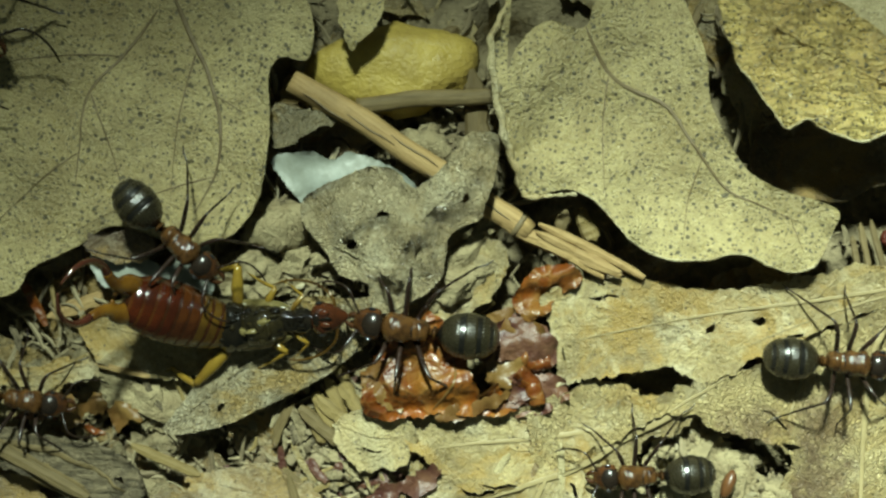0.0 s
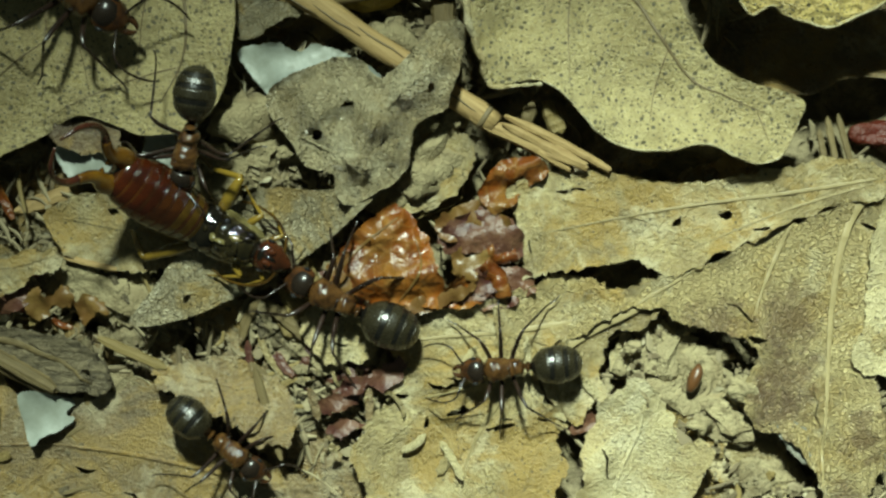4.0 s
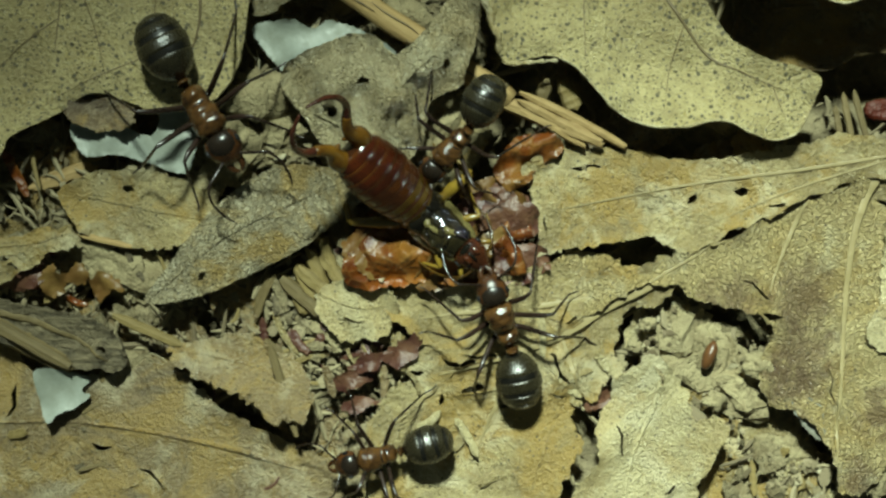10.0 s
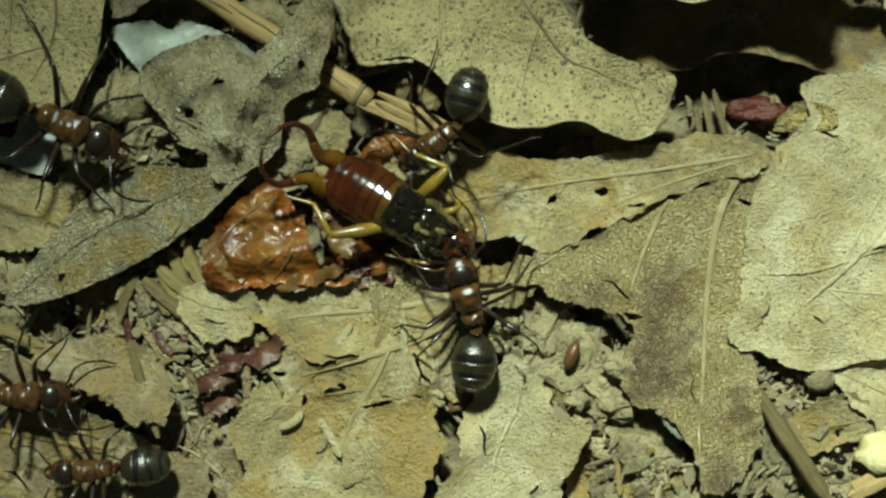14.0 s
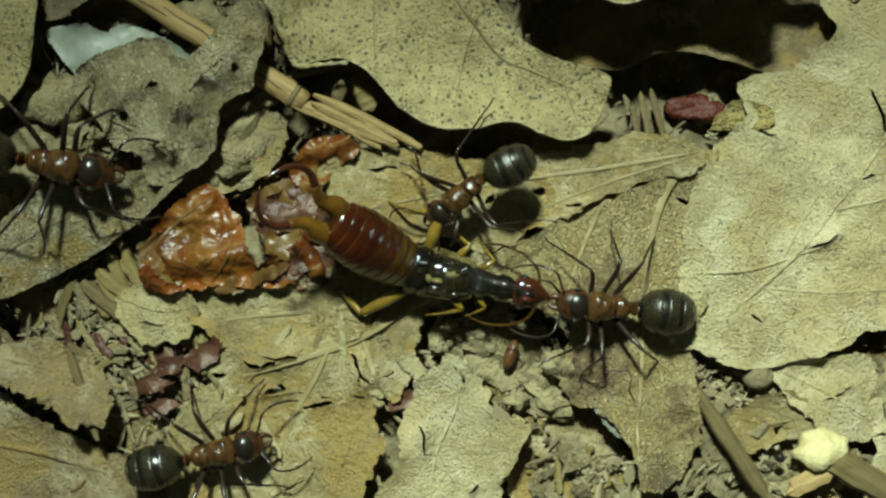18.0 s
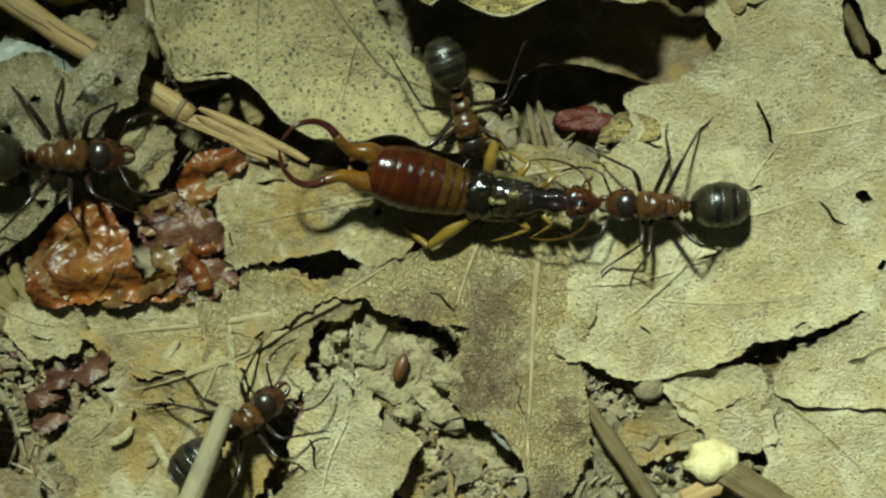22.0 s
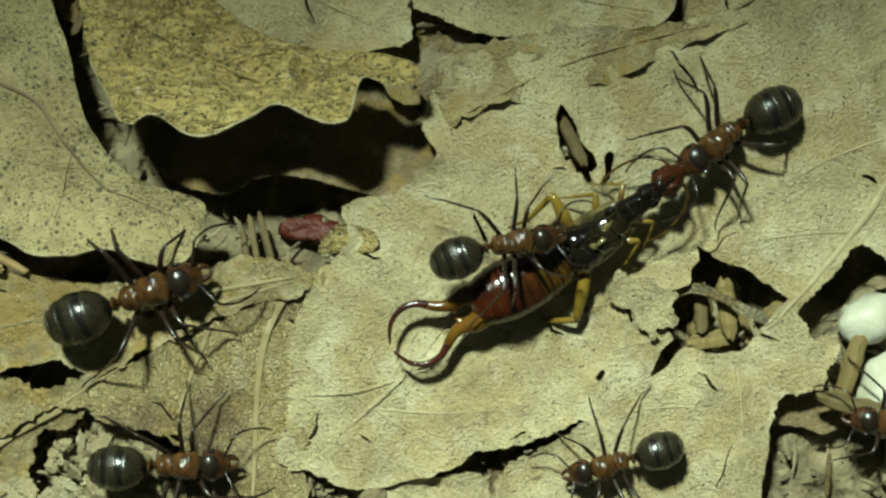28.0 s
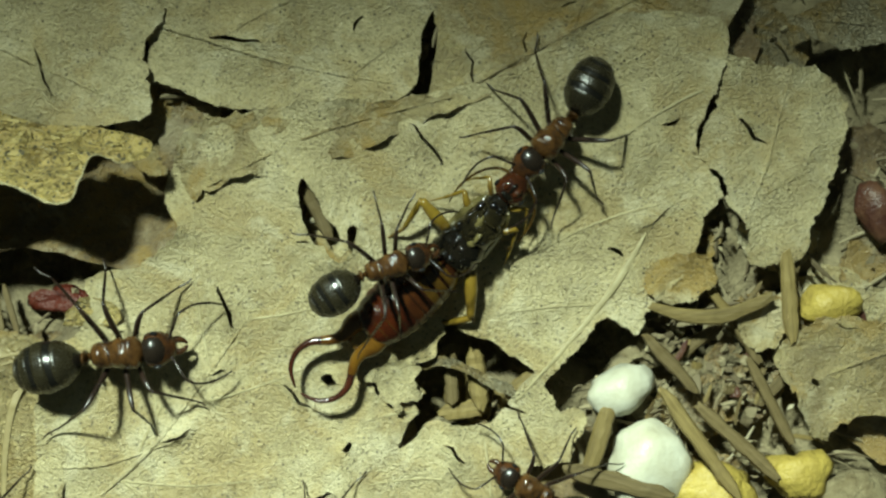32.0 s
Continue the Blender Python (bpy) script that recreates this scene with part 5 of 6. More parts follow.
def shreds():
    """Heaps of torn shreds: narrow flakes of wood, husk and leaf that lie across one another."""
    rng = random.Random(77)
    for (hx, hy, hr), count, mats, lift in (
        ((-23.3, -5.6, 1.5), 34, (RED_SKIN, RED_SKIN, WOOD, TWIG, TAN), -0.75),
        ((-27.2, -7.4, 2.6), 34, (WOOD, TWIG, TAN, BARK, RED_SKIN), -0.8),
        ((-38.6, -1.8, 2.4), 26, (WOOD, TAN, WOOD, BARK, AMBER_SKIN), -0.5),
        ((-0.7, -12.6, 1.6), 14, (TAN, WOOD, CRUMB), -1.2),
        ((-23.4, -5.2, 1.3), 26, (TAN, CRUMB, WOOD), -0.6),
        ((-38.4, -9.0, 2.0), 18, (TWIG, WOOD, BARK), -0.6),
        ((39.6, 1.5, 2.6), 24, (WOOD, TWIG, RED_SKIN), -0.6),
        ((-18.6, -9.6, 2.4), 22, (TAN, PALE, TAN, BROWN), -0.1),
        ((-13.4, -7.6, 1.6), 12, (TAN, PALE, TAN), 0.0),
    ):
        for k in range(count):
            x, y, a, d = rng.gauss(hx, hr), rng.gauss(hy, hr), rng.gauss(0.9, 0.9), 0.5 + 2.2 * rng.random() ** 1.6
            if in_pit(x, y):
                continue
            z = lift + rng.uniform(-0.45, 0.3)
            splinter("shred", (x, y, z), (x + d * math.cos(a), y + d * math.sin(a), z + rng.uniform(-0.35, 0.35)), rng.uniform(0.18, 0.6), rng.choice(mats), "narrow torn shred of wood or husk in a heap", "shred", thick=rng.uniform(0.1, 0.35), group="torn shreds", bend=rng.uniform(-0.2, 0.2))


shreds()


def clods():
    """Flat clods of clay between the leaves, on a few shared meshes."""
    rng = random.Random(31)
    spots = [(-2.2, -11.7, 1.6), (-0.7, -13.2, 1.4), (-5.3, -7.3, 0.9), (5.4, -9.4, 1.5), (4.7, -12.6, 1.2), (-32.4, -0.1, 2.6), (-35.6, -3.8, 2.2), (-23.9, -4.9, 1.3), (10.1, -13.4, 2.0), (37.8, 2.4, 2.2), (-19.6, 10.0, 1.6), (-26.3, 4.1, 1.6), (-20.5, -7.5, 1.2)]
    meshes = []
    for k in range(10):
        v, f = lump((1, rng.uniform(0.5, 0.95), rng.uniform(0.2, 0.34)), k * 2.3 + 0.4, 1.25, levels=2)
        ob = link_mesh("clay_clod", v, f, CRUMB, None, False)
        meshes.append(ob.data)
        bpy.data.objects.remove(ob)
    for k in range(260):
        hx, hy, hr = rng.choice(spots)
        x, y, size = rng.gauss(hx, hr), rng.gauss(hy, hr), 0.25 + 1.1 * rng.random() ** 2
        if in_pit(x, y):
            continue
        ob = new("clay_clod", rng.choice(meshes))
        ob.matrix_basis = pose(x * MM, y * MM, rng.uniform(-1.7, -0.95) * MM, rng.uniform(-25, 25), rng.uniform(-25, 25), rng.uniform(0, 360)) @ Matrix.Scale(size, 4)
        tagged(ob, "flat pale clod of crumbly clay between leaves", "clod", "clay clods")


clods()


def crumbs():
    """Crumbs of soil and chewed leaf: uncounted grains in one mesh."""
    rng = random.Random(5)
    shapes = [lump((1, rng.uniform(0.55, 1), rng.uniform(0.3, 0.8)), s * 1.7, 0.9, levels=1) for s in range(12)]
    verts, faces = [], []
    heaps = [(-23.7, -4.7, 0.9), (-7.2, -6.0, 0.9), (-5.0, -10.2, 1.3), (-1.1, -12.6, 1.3), (4.9, -7.8, 1.2), (9.6, -13.7, 1.8), (-34.7, 0.1, 2.2), (-22.2, -8.3, 1.5), (-18.8, 9.7, 1.6), (-26.2, -5.4, 1.6), (38.2, 2.2, 2.5), (-33.4, -2.1, 1.8), (-26.8, 4.1, 1.8), (-2.5, -8.3, 1.0)]
    for k in range(5500):
        if k % 3:
            hx, hy, hr = rng.choice(heaps)
            x, y, z = rng.gauss(hx, hr), rng.gauss(hy, hr), rng.uniform(-1.7, -0.7)
        else:
            x, y, z = rng.uniform(-50, 56), rng.uniform(-24, 24), rng.uniform(-2.5, -1.2)
        if in_pit(x, y):
            continue
        flake = rng.random() < 0.6
        r = (0.07 + 0.3 * rng.random() ** 3) if flake else 0.05 + 0.17 * rng.random() ** 2.5
        v, f = rng.choice(shapes)
        a, b, q3, q4 = rng.uniform(0, 6.3), len(verts), rng.uniform(-0.7, 0.7), rng.uniform(-0.5, 0.5)
        c, s = math.cos(a) * r, math.sin(a) * r
        thin, long = (0.2, rng.uniform(0.8, 1.9)) if flake else (1.0, 1.0)
        verts += [(x + p * long * c - q * s, y + p * long * s + q * c, z + (w * thin + q3 * p + q4 * q) * r) for p, q, w in v]
        faces += [tuple(i + b for i in t) for t in f]
    ob = link_mesh("crumbs", verts, faces, GRIT, None, False)
    tagged(ob, "pale crumbs of clay and chewed leaf", "crumbs", kind="stuff")


crumbs()


def chaff():
    """Fine slivers of straw, wood and leaf: uncounted, in one mesh."""
    rng = random.Random(23)
    heaps = [(-24.5, -3.7, 2.0), (-33.1, -1.4, 3.5), (-34.6, -5.9, 3.0), (-21.6, -8.4, 2.5), (-22.0, -8.4, 3.0), (37.5, 3.5, 3.5), (5.8, -10.4, 2.5), (-18.2, 10.5, 2.0), (-38.6, 0.2, 3.0), (-26.2, 4.9, 2.0)]
    verts, faces = [], []
    for k in range(3600):
        if k % 2:
            hx, hy, hr = rng.choice(heaps)
            x, y = rng.gauss(hx, hr), rng.gauss(hy, hr)
        else:
            x, y = rng.uniform(-50, 56), rng.uniform(-24, 24)
        z = rng.uniform(-2.1, -0.85)
        if in_pit(x, y, 0.5):
            continue
        half, w = 0.2 + 1.1 * rng.random() ** 2, rng.uniform(0.04, 0.16)
        a, tilt, bow = rng.uniform(0, 6.3), rng.uniform(-0.25, 0.25), rng.uniform(-0.2, 0.2)
        c, s, b = math.cos(a), math.sin(a), len(verts)
        for i in range(4):
            u = (i / 1.5 - 1) * half
            ww = w * (0.45 if i in (0, 3) else 1) * rng.uniform(0.8, 1.2)
            off = bow * (1 - (u / half) ** 2)
            for v, h in ((-ww, 0), (0, ww * 0.7), (ww, 0), (0, -ww * 0.5)):
                verts.append((x + u * c - (v + off) * s, y + u * s + (v + off) * c, z + u * tilt + h))
        for i in range(3):
            faces += [(b + i * 4 + k2, b + i * 4 + 4 + k2, b + i * 4 + 4 + (k2 + 1) % 4, b + i * 4 + (k2 + 1) % 4) for k2 in range(4)]
    ob = link_mesh("chaff", verts, faces, GRIT, None, False)
    tagged(ob, "fine slivers of straw and chewed leaf", "chaff", kind="stuff")


chaff()

# ---- insects ----
def shell_material(name, a, b, rough=0.3, scale=900, spec=0.7, bump=0.3, **more):
    n = Nodes(name)
    f = n.noise(scale, 4, 0.6)
    g = n.noise(scale * 8, 2, 0.6)
    col = n.mix(n.ramp(f, 0.35, 0.65), a, b)
    n.bump(n.math("ADD", g, f), bump, 0.00003)
    return n.done(col, n.ramp(f, 0.3, 0.7, rough * 0.75, rough * 1.3), Specular_IOR_Level=spec, **more)


def gaster_material():
    """A dark olive shell with a silky down of short hairs that lie lengthwise."""
    n = Nodes("ant_gaster")
    m = n.add("ShaderNodeMapping")
    m.inputs["Scale"].default_value = (0.15, 1, 1)
    n.link(n.coord, m.inputs["Vector"])
    hair = n.noise(14000, 3, 0.6, 0.0, m.outputs["Vector"])
    broad = n.noise(900, 3, 0.6)
    col = n.mix(n.ramp(broad, 0.3, 0.7), (0.014, 0.0112, 0.0055), (0.025, 0.02, 0.0098))
    col = n.mix(n.ramp(hair, 0.52, 0.7, 0.0, 0.6), col, (0.034, 0.029, 0.016))
    n.bump(n.math("ADD", hair, broad), 0.5, 0.00004)
    return n.done(col, n.ramp(hair, 0.3, 0.7, 0.2, 0.36), Specular_IOR_Level=0.65)


ANT_BLACK = shell_material("ant_black", (0.006, 0.0055, 0.0045), (0.011, 0.0095, 0.007), 0.25)
ANT_GASTER = gaster_material()
ANT_RED = shell_material("ant_red", (0.1, 0.046, 0.013), (0.024, 0.0105, 0.0045), 0.2, 1500, spec=0.6, bump=0.6)
ANT_FACE = shell_material("ant_face", (0.075, 0.028, 0.008), (0.02, 0.009, 0.0045), 0.25, 1500, spec=0.5, bump=0.45)
ANT_HEAD = shell_material("ant_head", (0.018, 0.012, 0.008), (0.008, 0.0055, 0.004), 0.28, spec=0.45)
ANT_LEG = shell_material("ant_leg", (0.011, 0.007, 0.005), (0.024, 0.012, 0.008), 0.28)
EYE = shell_material("insect_eye", (0.01, 0.01, 0.01), (0.02, 0.02, 0.02), 0.12)
EAR_DARK = shell_material("earwig_black", (0.004, 0.0035, 0.0025), (0.009, 0.007, 0.004), 0.1, 1100, spec=0.7, bump=0.2)
EAR_RED = shell_material("earwig_red_brown", (0.056, 0.0105, 0.0026), (0.026, 0.0055, 0.002), 0.13)
EAR_BAND = shell_material("earwig_amber_band", (0.085, 0.044, 0.006), (0.03, 0.014, 0.003), 0.13)
EAR_BROWN = shell_material("earwig_brown_band", (0.064, 0.019, 0.004), (0.03, 0.008, 0.0025), 0.13)
EAR_EDGE = shell_material("earwig_plate_edge", (0.036, 0.011, 0.003), (0.018, 0.006, 0.0025), 0.14)
EAR_PAD = shell_material("earwig_wing_pad", (0.16, 0.13, 0.05), (0.05, 0.04, 0.014), 0.12)
EAR_AMBER = shell_material("earwig_amber", (0.15, 0.07, 0.008), (0.075, 0.028, 0.004), 0.18)
EAR_TIP = shell_material("earwig_forceps_tip", (0.06, 0.016, 0.008), (0.03, 0.01, 0.006), 0.13)
EAR_LEG = shell_material("earwig_leg", (0.24, 0.155, 0.02), (0.14, 0.08, 0.012), 0.25)
EAR_PLATE = shell_material("earwig_yellow_plate", (0.024, 0.018, 0.0065), (0.006, 0.005, 0.0025), 0.1, 1100, spec=0.8, bump=0.2)
EAR_HEAD = shell_material("earwig_head", (0.06, 0.016, 0.005), (0.02, 0.007, 0.003), 0.13)


def blob(profile, sides=20, knobs=0.0):
    """A round body along x: rows of (x, half width, half height, centre height)."""
    verts, faces = [], []
    rows = spline(profile, 5, False)
    for x, w, h, cz in rows:
        for k in range(sides):
            a = 2 * math.pi * k / sides
            k2 = 1 + knobs * (noise.noise(Vector((x * 2.6, math.cos(a) * 1.3, math.sin(a) * 1.3))) + 0.5 * noise.noise(Vector((x * 6, math.cos(a) * 3, math.sin(a) * 3 + 4)))) if knobs else 1
            verts.append((x, max(w, 0.001) * k2 * math.cos(a), cz + max(h, 0.001) * k2 * math.sin(a)))
    n = sides
    for i in range(len(rows) - 1):
        for k in range(n):
            faces.append((i * n + k, (i + 1) * n + k, (i + 1) * n + (k + 1) % n, i * n + (k + 1) % n))
    faces += [tuple(range(n)), tuple(range(len(rows) * n - 1, (len(rows) - 1) * n - 1, -1))]
    return verts, faces


def limb(points, radii, sides=7):
    pts = spline(points, 4, False)
    rr = np.interp(np.linspace(0, 1, len(pts)), np.linspace(0, 1, len(radii)), radii)
    return tube([tuple(p) for p in pts], list(rr), sides)


LEGS = [(0.75, 3.3, 2.6, 1.9), (0.15, 0.0, 3.8, 2.2), (-0.45, -3.9, 3.4, 2.4)]  # root x, foot x, foot y, knee height


def build_ant(label):
    """A wood ant, head to +x, standing at the height 0: head 2.4 mm ahead of its middle, gaster 2.8 mm behind."""
    ant = new("wood_ant")
    tagged(ant, label, "ant", "wood ants")
    gx, gz = -1.5, 1.35  # the waist, about which the gaster turns
    shape = [(-3.15, 0.05, 0.05, -0.05), (-3.07, 0.4, 0.36, -0.03), (-2.74, 0.82, 0.75, 0.04), (-2.1, 1.09, 0.98, 0.14), (-1.35, 1.13, 1.02, 0.2), (-0.72, 0.93, 0.88, 0.18), (-0.28, 0.56, 0.54, 0.12), (-0.05, 0.2, 0.2, 0.0)]
    gaster = link_mesh("gaster", *blob(shape, 26), ANT_BLACK, ant, label="shiny black gaster")
    gaster.location = (gx * MM, 0, gz * MM)
    sx, sw, sz = (np.array([r[k] for r in spline(shape, 5, False)]) for k in (0, 1, 3))
    for x0, x1 in ((-1.16, -0.12), (-1.98, -1.38), (-2.62, -2.2), (-3.05, -2.78)):
        rows = []
        for x in np.linspace(x0, x1, 7):
            w = float(np.interp(x, sx, sw)) + (0.035 if x0 < x < x1 else -0.03)
            rows.append((float(x), w, w * 0.925, float(np.interp(x, sx, sz))))
        link_mesh("tergite", *blob(rows, 26), ANT_GASTER, gaster, label="olive-grey polished plate")
    def body(rows, sides, knobs=0.0, wide=1.0):
        return blob([(-1.5 + (x + 1.5) * 0.88, w * wide, h * (1 + wide) / 2, z) for x, w, h, z in rows], sides, knobs)

    p = body([(-1.6, 0.12, 0.12, 1.2), (-1.45, 0.26, 0.5, 1.4), (-1.32, 0.28, 0.58, 1.45), (-1.2, 0.14, 0.2, 1.2), (-1.05, 0.14, 0.14, 1.15)], 12, 0.0, 1.2)
    link_mesh("petiole", *p, ANT_RED, ant)
    t = body([(-1.12, 0.16, 0.16, 1.25), (-0.95, 0.38, 0.44, 1.3), (-0.55, 0.46, 0.53, 1.42), (-0.2, 0.43, 0.42, 1.38), (0.05, 0.47, 0.47, 1.48), (0.42, 0.53, 0.55, 1.58), (0.72, 0.55, 0.56, 1.6), (0.95, 0.6, 0.57, 1.62), (1.18, 0.58, 0.55, 1.6), (1.42, 0.48, 0.46, 1.53), (1.62, 0.24, 0.24, 1.48), (1.75, 0.16, 0.16, 1.45)], 24, 0.16, 1.24)
    link_mesh("thorax", *t, ANT_RED, ant, label="rust-red lobed thorax with dark patches")
    for x, w, z in ((-0.35, 0.48, 1.6), (0.3, 0.52, 1.72)):
        v, q = limb([(x - 0.05, -w, z - 0.35), (x + 0.08, -w * 0.6, z + 0.12), (x + 0.12, 0, z + 0.3), (x + 0.08, w * 0.6, z + 0.16), (x - 0.05, w, z - 0.35)], [0.05, 0.06, 0.06, 0.06, 0.05], 6)
        link_mesh("suture", v, q, ANT_LEG, ant)
    h = body([(1.62, 0.3, 0.2, 1.5), (1.72, 0.6, 0.42, 1.5), (2.05, 0.72, 0.52, 1.48), (2.5, 0.68, 0.5, 1.4), (2.95, 0.5, 0.38, 1.28), (3.2, 0.3, 0.2, 1.2)], 20, 0.0, 1.12)
    head = link_mesh("head", *h, ANT_FACE, ant, label="rusty head with a dark crown")
    f = body([(1.6, 0.3, 0.18, 1.62), (1.7, 0.6, 0.36, 1.62), (2.08, 0.72, 0.47, 1.61), (2.5, 0.66, 0.46, 1.52), (2.8, 0.42, 0.36, 1.4), (3.0, 0.14, 0.14, 1.3)], 18, 0.0, 0.97)
    link_mesh("crown", *f, ANT_HEAD, head, label="dark grey satin crown of the head")
    for s in (1, -1):
        v, q = lump((0.19, 0.1, 0.16), 1.0, 0.0, levels=2)
        e = link_mesh("eye", v, q, EYE, head)
        e.matrix_basis = pose(1.8 * MM, s * 0.72 * MM, 1.72 * MM, s * -35)
        v, q = limb([(2.4, s * 0.25, 1.2), (2.72, s * 0.28, 1.12), (2.95, s * 0.18, 1.06), (3.08, s * 0.03, 1.02)], [0.18, 0.16, 0.11, 0.04])
        link_mesh("mandible", v, q, ANT_FACE, head)
        v, q = limb([(2.35, s * 0.3, 1.45), (2.75, s * 1.0, 1.8), (3.05, s * 1.5, 1.85), (3.65, s * 1.75, 1.5), (4.3, s * 1.7, 1.0), (4.8, s * 1.5, 0.6)], [0.06, 0.065, 0.06, 0.055, 0.06, 0.035], 6)
        link_mesh("antenna", v, q, ANT_LEG, head)
    for rx, fx, fy, kz in LEGS:
        for s in (1, -1):
            leg_part(ant, rx, fx, fy, kz, s)
    return ant


def leg_part(ant, rx, fx, fy, kz, s):
    """A leg that turns at its root: femur, tibia, tarsus."""
    root = Vector((rx, s * 0.35, 1.15))
    kx, ky = (fx - rx) * 0.26, fy * 0.56
    ax, ay = (fx - rx) * 0.76, fy * 0.86
    v, f = limb([(0, 0, 0), (kx * 0.12, s * 0.3, -0.15), (kx * 0.6, s * ky * 0.7, (kz - 1.15) * 0.75), (kx, s * ky, kz - 1.15)], [0.16, 0.14, 0.13, 0.075])
    leg = link_mesh("leg", v, f, ANT_LEG, ant)
    leg.location = root * MM
    v, f = limb([(kx, s * ky, kz - 1.15), ((kx + ax) / 2, s * (ky + ay) / 2, (kz - 1.15) * 0.25 - 0.25), (ax, s * ay, -1.0)], [0.065, 0.075, 0.045])
    link_mesh("tibia", v, f, ANT_LEG, leg)
    v, f = limb([(ax, s * ay, -1.0), (fx - rx - (fx - rx) * 0.08, s * fy * 0.93, -1.1), (fx - rx, s * fy, -1.12)], [0.05, 0.045, 0.03], 6)
    link_mesh("tarsus", v, f, ANT_LEG, leg)
    return leg


def build_earwig():
    """An earwig, head to +x; its origin lies at the joint of thorax and abdomen, on the ground. Abdomen and front turn and slide on it."""
    e = new("earwig")
    tagged(e, "dead red-brown earwig with amber forceps and yellow legs, held by ants", "earwig")
    rows = [(-0.25, 0.9, 0.6, 1.25), (0.05, 1.18, 0.85, 1.28), (0.7, 1.24, 0.95, 1.3), (1.25, 1.12, 0.85, 1.3), (1.55, 0.8, 0.6, 1.25)]
    link_mesh("metathorax", *blob(rows, 22, 0.13), EAR_DARK, e, label="glossy black hind thorax")
    rows = [(1.2, 0.7, 0.6, 1.25), (1.5, 1.02, 0.8, 1.3), (2.2, 1.0, 0.82, 1.32), (2.9, 0.86, 0.7, 1.3), (3.4, 0.66, 0.5, 1.28)]
    link_mesh("mesothorax", *blob(rows, 22, 0.12), EAR_PLATE, e, label="glossy olive and black middle thorax")
    for s in (1, -1):
        rows = [(0.2, 0.02, 0.02, 0), (0.5, 0.26, 0.1, 0.02), (1.3, 0.4, 0.14, 0.06), (2.4, 0.38, 0.14, 0.06), (3.2, 0.22, 0.1, 0.02), (3.5, 0.02, 0.02, 0)]
        pad = link_mesh("wing_pad", *blob(rows, 12, 0.1), EAR_PAD, e, label="pale translucent wing pad")
        pad.matrix_basis = pose(0.1 * MM, s * 1.05 * MM, 1.15 * MM, s * -38, 0, s * -5)
    rng = random.Random(9)
    for k in range(22):
        x, y = rng.uniform(0.1, 3.1), rng.uniform(-0.85, 0.85)
        v, f = lump((rng.uniform(0.16, 0.42), rng.uniform(0.1, 0.24), rng.uniform(0.12, 0.24)), k * 1.3, 0.5, levels=2)
        ob = link_mesh("thorax_plate", v, f, rng.choice((EAR_DARK, EAR_DARK, EAR_PLATE, EAR_PLATE, EAR_PAD)), e)
        ob.matrix_basis = pose(x * MM, y * MM, (2.2 - 0.55 * y * y - 0.06 * x) * MM, rng.uniform(-20, 20) - 40 * y, rng.uniform(-20, 20), rng.uniform(0, 180))
    # the front: prothorax with the head, about its hind rim
    rows = [(-0.35, 0.3, 0.25, 0.0), (-0.1, 0.6, 0.46, 0.02), (0.4, 0.7, 0.52, 0.04), (0.95, 0.55, 0.42, 0.02), (1.4, 0.66, 0.48, 0.03), (1.8, 0.58, 0.42, 0.02), (2.1, 0.4, 0.3, 0.0)]
    front = link_mesh("prothorax", *blob(rows, 18, 0.16), EAR_DARK, e, label="narrow black front thorax, wet and shiny")
    front.location = (3.3 * MM, 0, 1.3 * MM)
    rows = [(1.95, 0.35, 0.25, 0.05), (2.1, 0.66, 0.45, 0.08), (2.45, 0.82, 0.54, 0.06), (2.85, 0.76, 0.5, 0.02), (3.2, 0.56, 0.38, -0.04), (3.55, 0.3, 0.2, -0.12), (3.75, 0.08, 0.06, -0.18)]
    link_mesh("head", *blob(rows, 20, 0.14), EAR_HEAD, front, label="red-brown shiny head")
    for x, y, sx, sy in ((2.3, 0.0, 0.2, 0.36), (2.7, 0.3, 0.28, 0.18), (2.7, -0.3, 0.28, 0.18), (2.75, 0.0, 0.34, 0.1), (0.35, 0.2, 0.32, 0.2), (0.4, -0.24, 0.28, 0.2), (1.0, 0.1, 0.2, 0.3), (1.5, 0.18, 0.26, 0.2), (1.55, -0.22, 0.24, 0.18)):
        v, f = lump((sx, sy, 0.14), x * 3 + y, 0.35, levels=2)
        ob = link_mesh("face_plate", v, f, EAR_HEAD if abs(y) > 0.25 and x > 2 else EAR_DARK, front)
        ob.location = (x * MM, y * MM, (0.52 if x > 1.4 else 0.46) * MM)
    for s in (1, -1):
        v, q = lump((0.2, 0.1, 0.18), 1.0, 0.0, levels=2)
        eye = link_mesh("eye", v, q, EYE, front)
        eye.matrix_basis = pose(2.45 * MM, s * 0.78 * MM, 0.22 * MM)
        v, f = limb([(3.2, s * 0.45, 0.0), (3.0, s * 1.15, 0.0), (2.2, s * 1.75, -0.3), (1.0, s * 2.0, -0.6), (0.0, s * 1.85, -0.8)], [0.09, 0.08, 0.07, 0.06, 0.03])
        link_mesh("antenna", v, f, EAR_BAND, front)
    core = [(0.35, 0.75, 0.6, 0), (-0.15, 1.1, 0.9, 0), (-1.1, 1.33, 1.1, 0), (-2.3, 1.5, 1.2, 0), (-3.4, 1.5, 1.18, 0), (-4.3, 1.32, 1.02, 0), (-4.9, 1.06, 0.78, 0), (-5.15, 0.6, 0.4, 0)]
    abdomen = link_mesh("abdomen", *blob(core, 24), EAR_EDGE, e, label="swollen red-brown abdomen with banded plates")
    abdomen.location = (0, 0, 1.3 * MM)
    fine = spline(core, 6, False)[::-1]
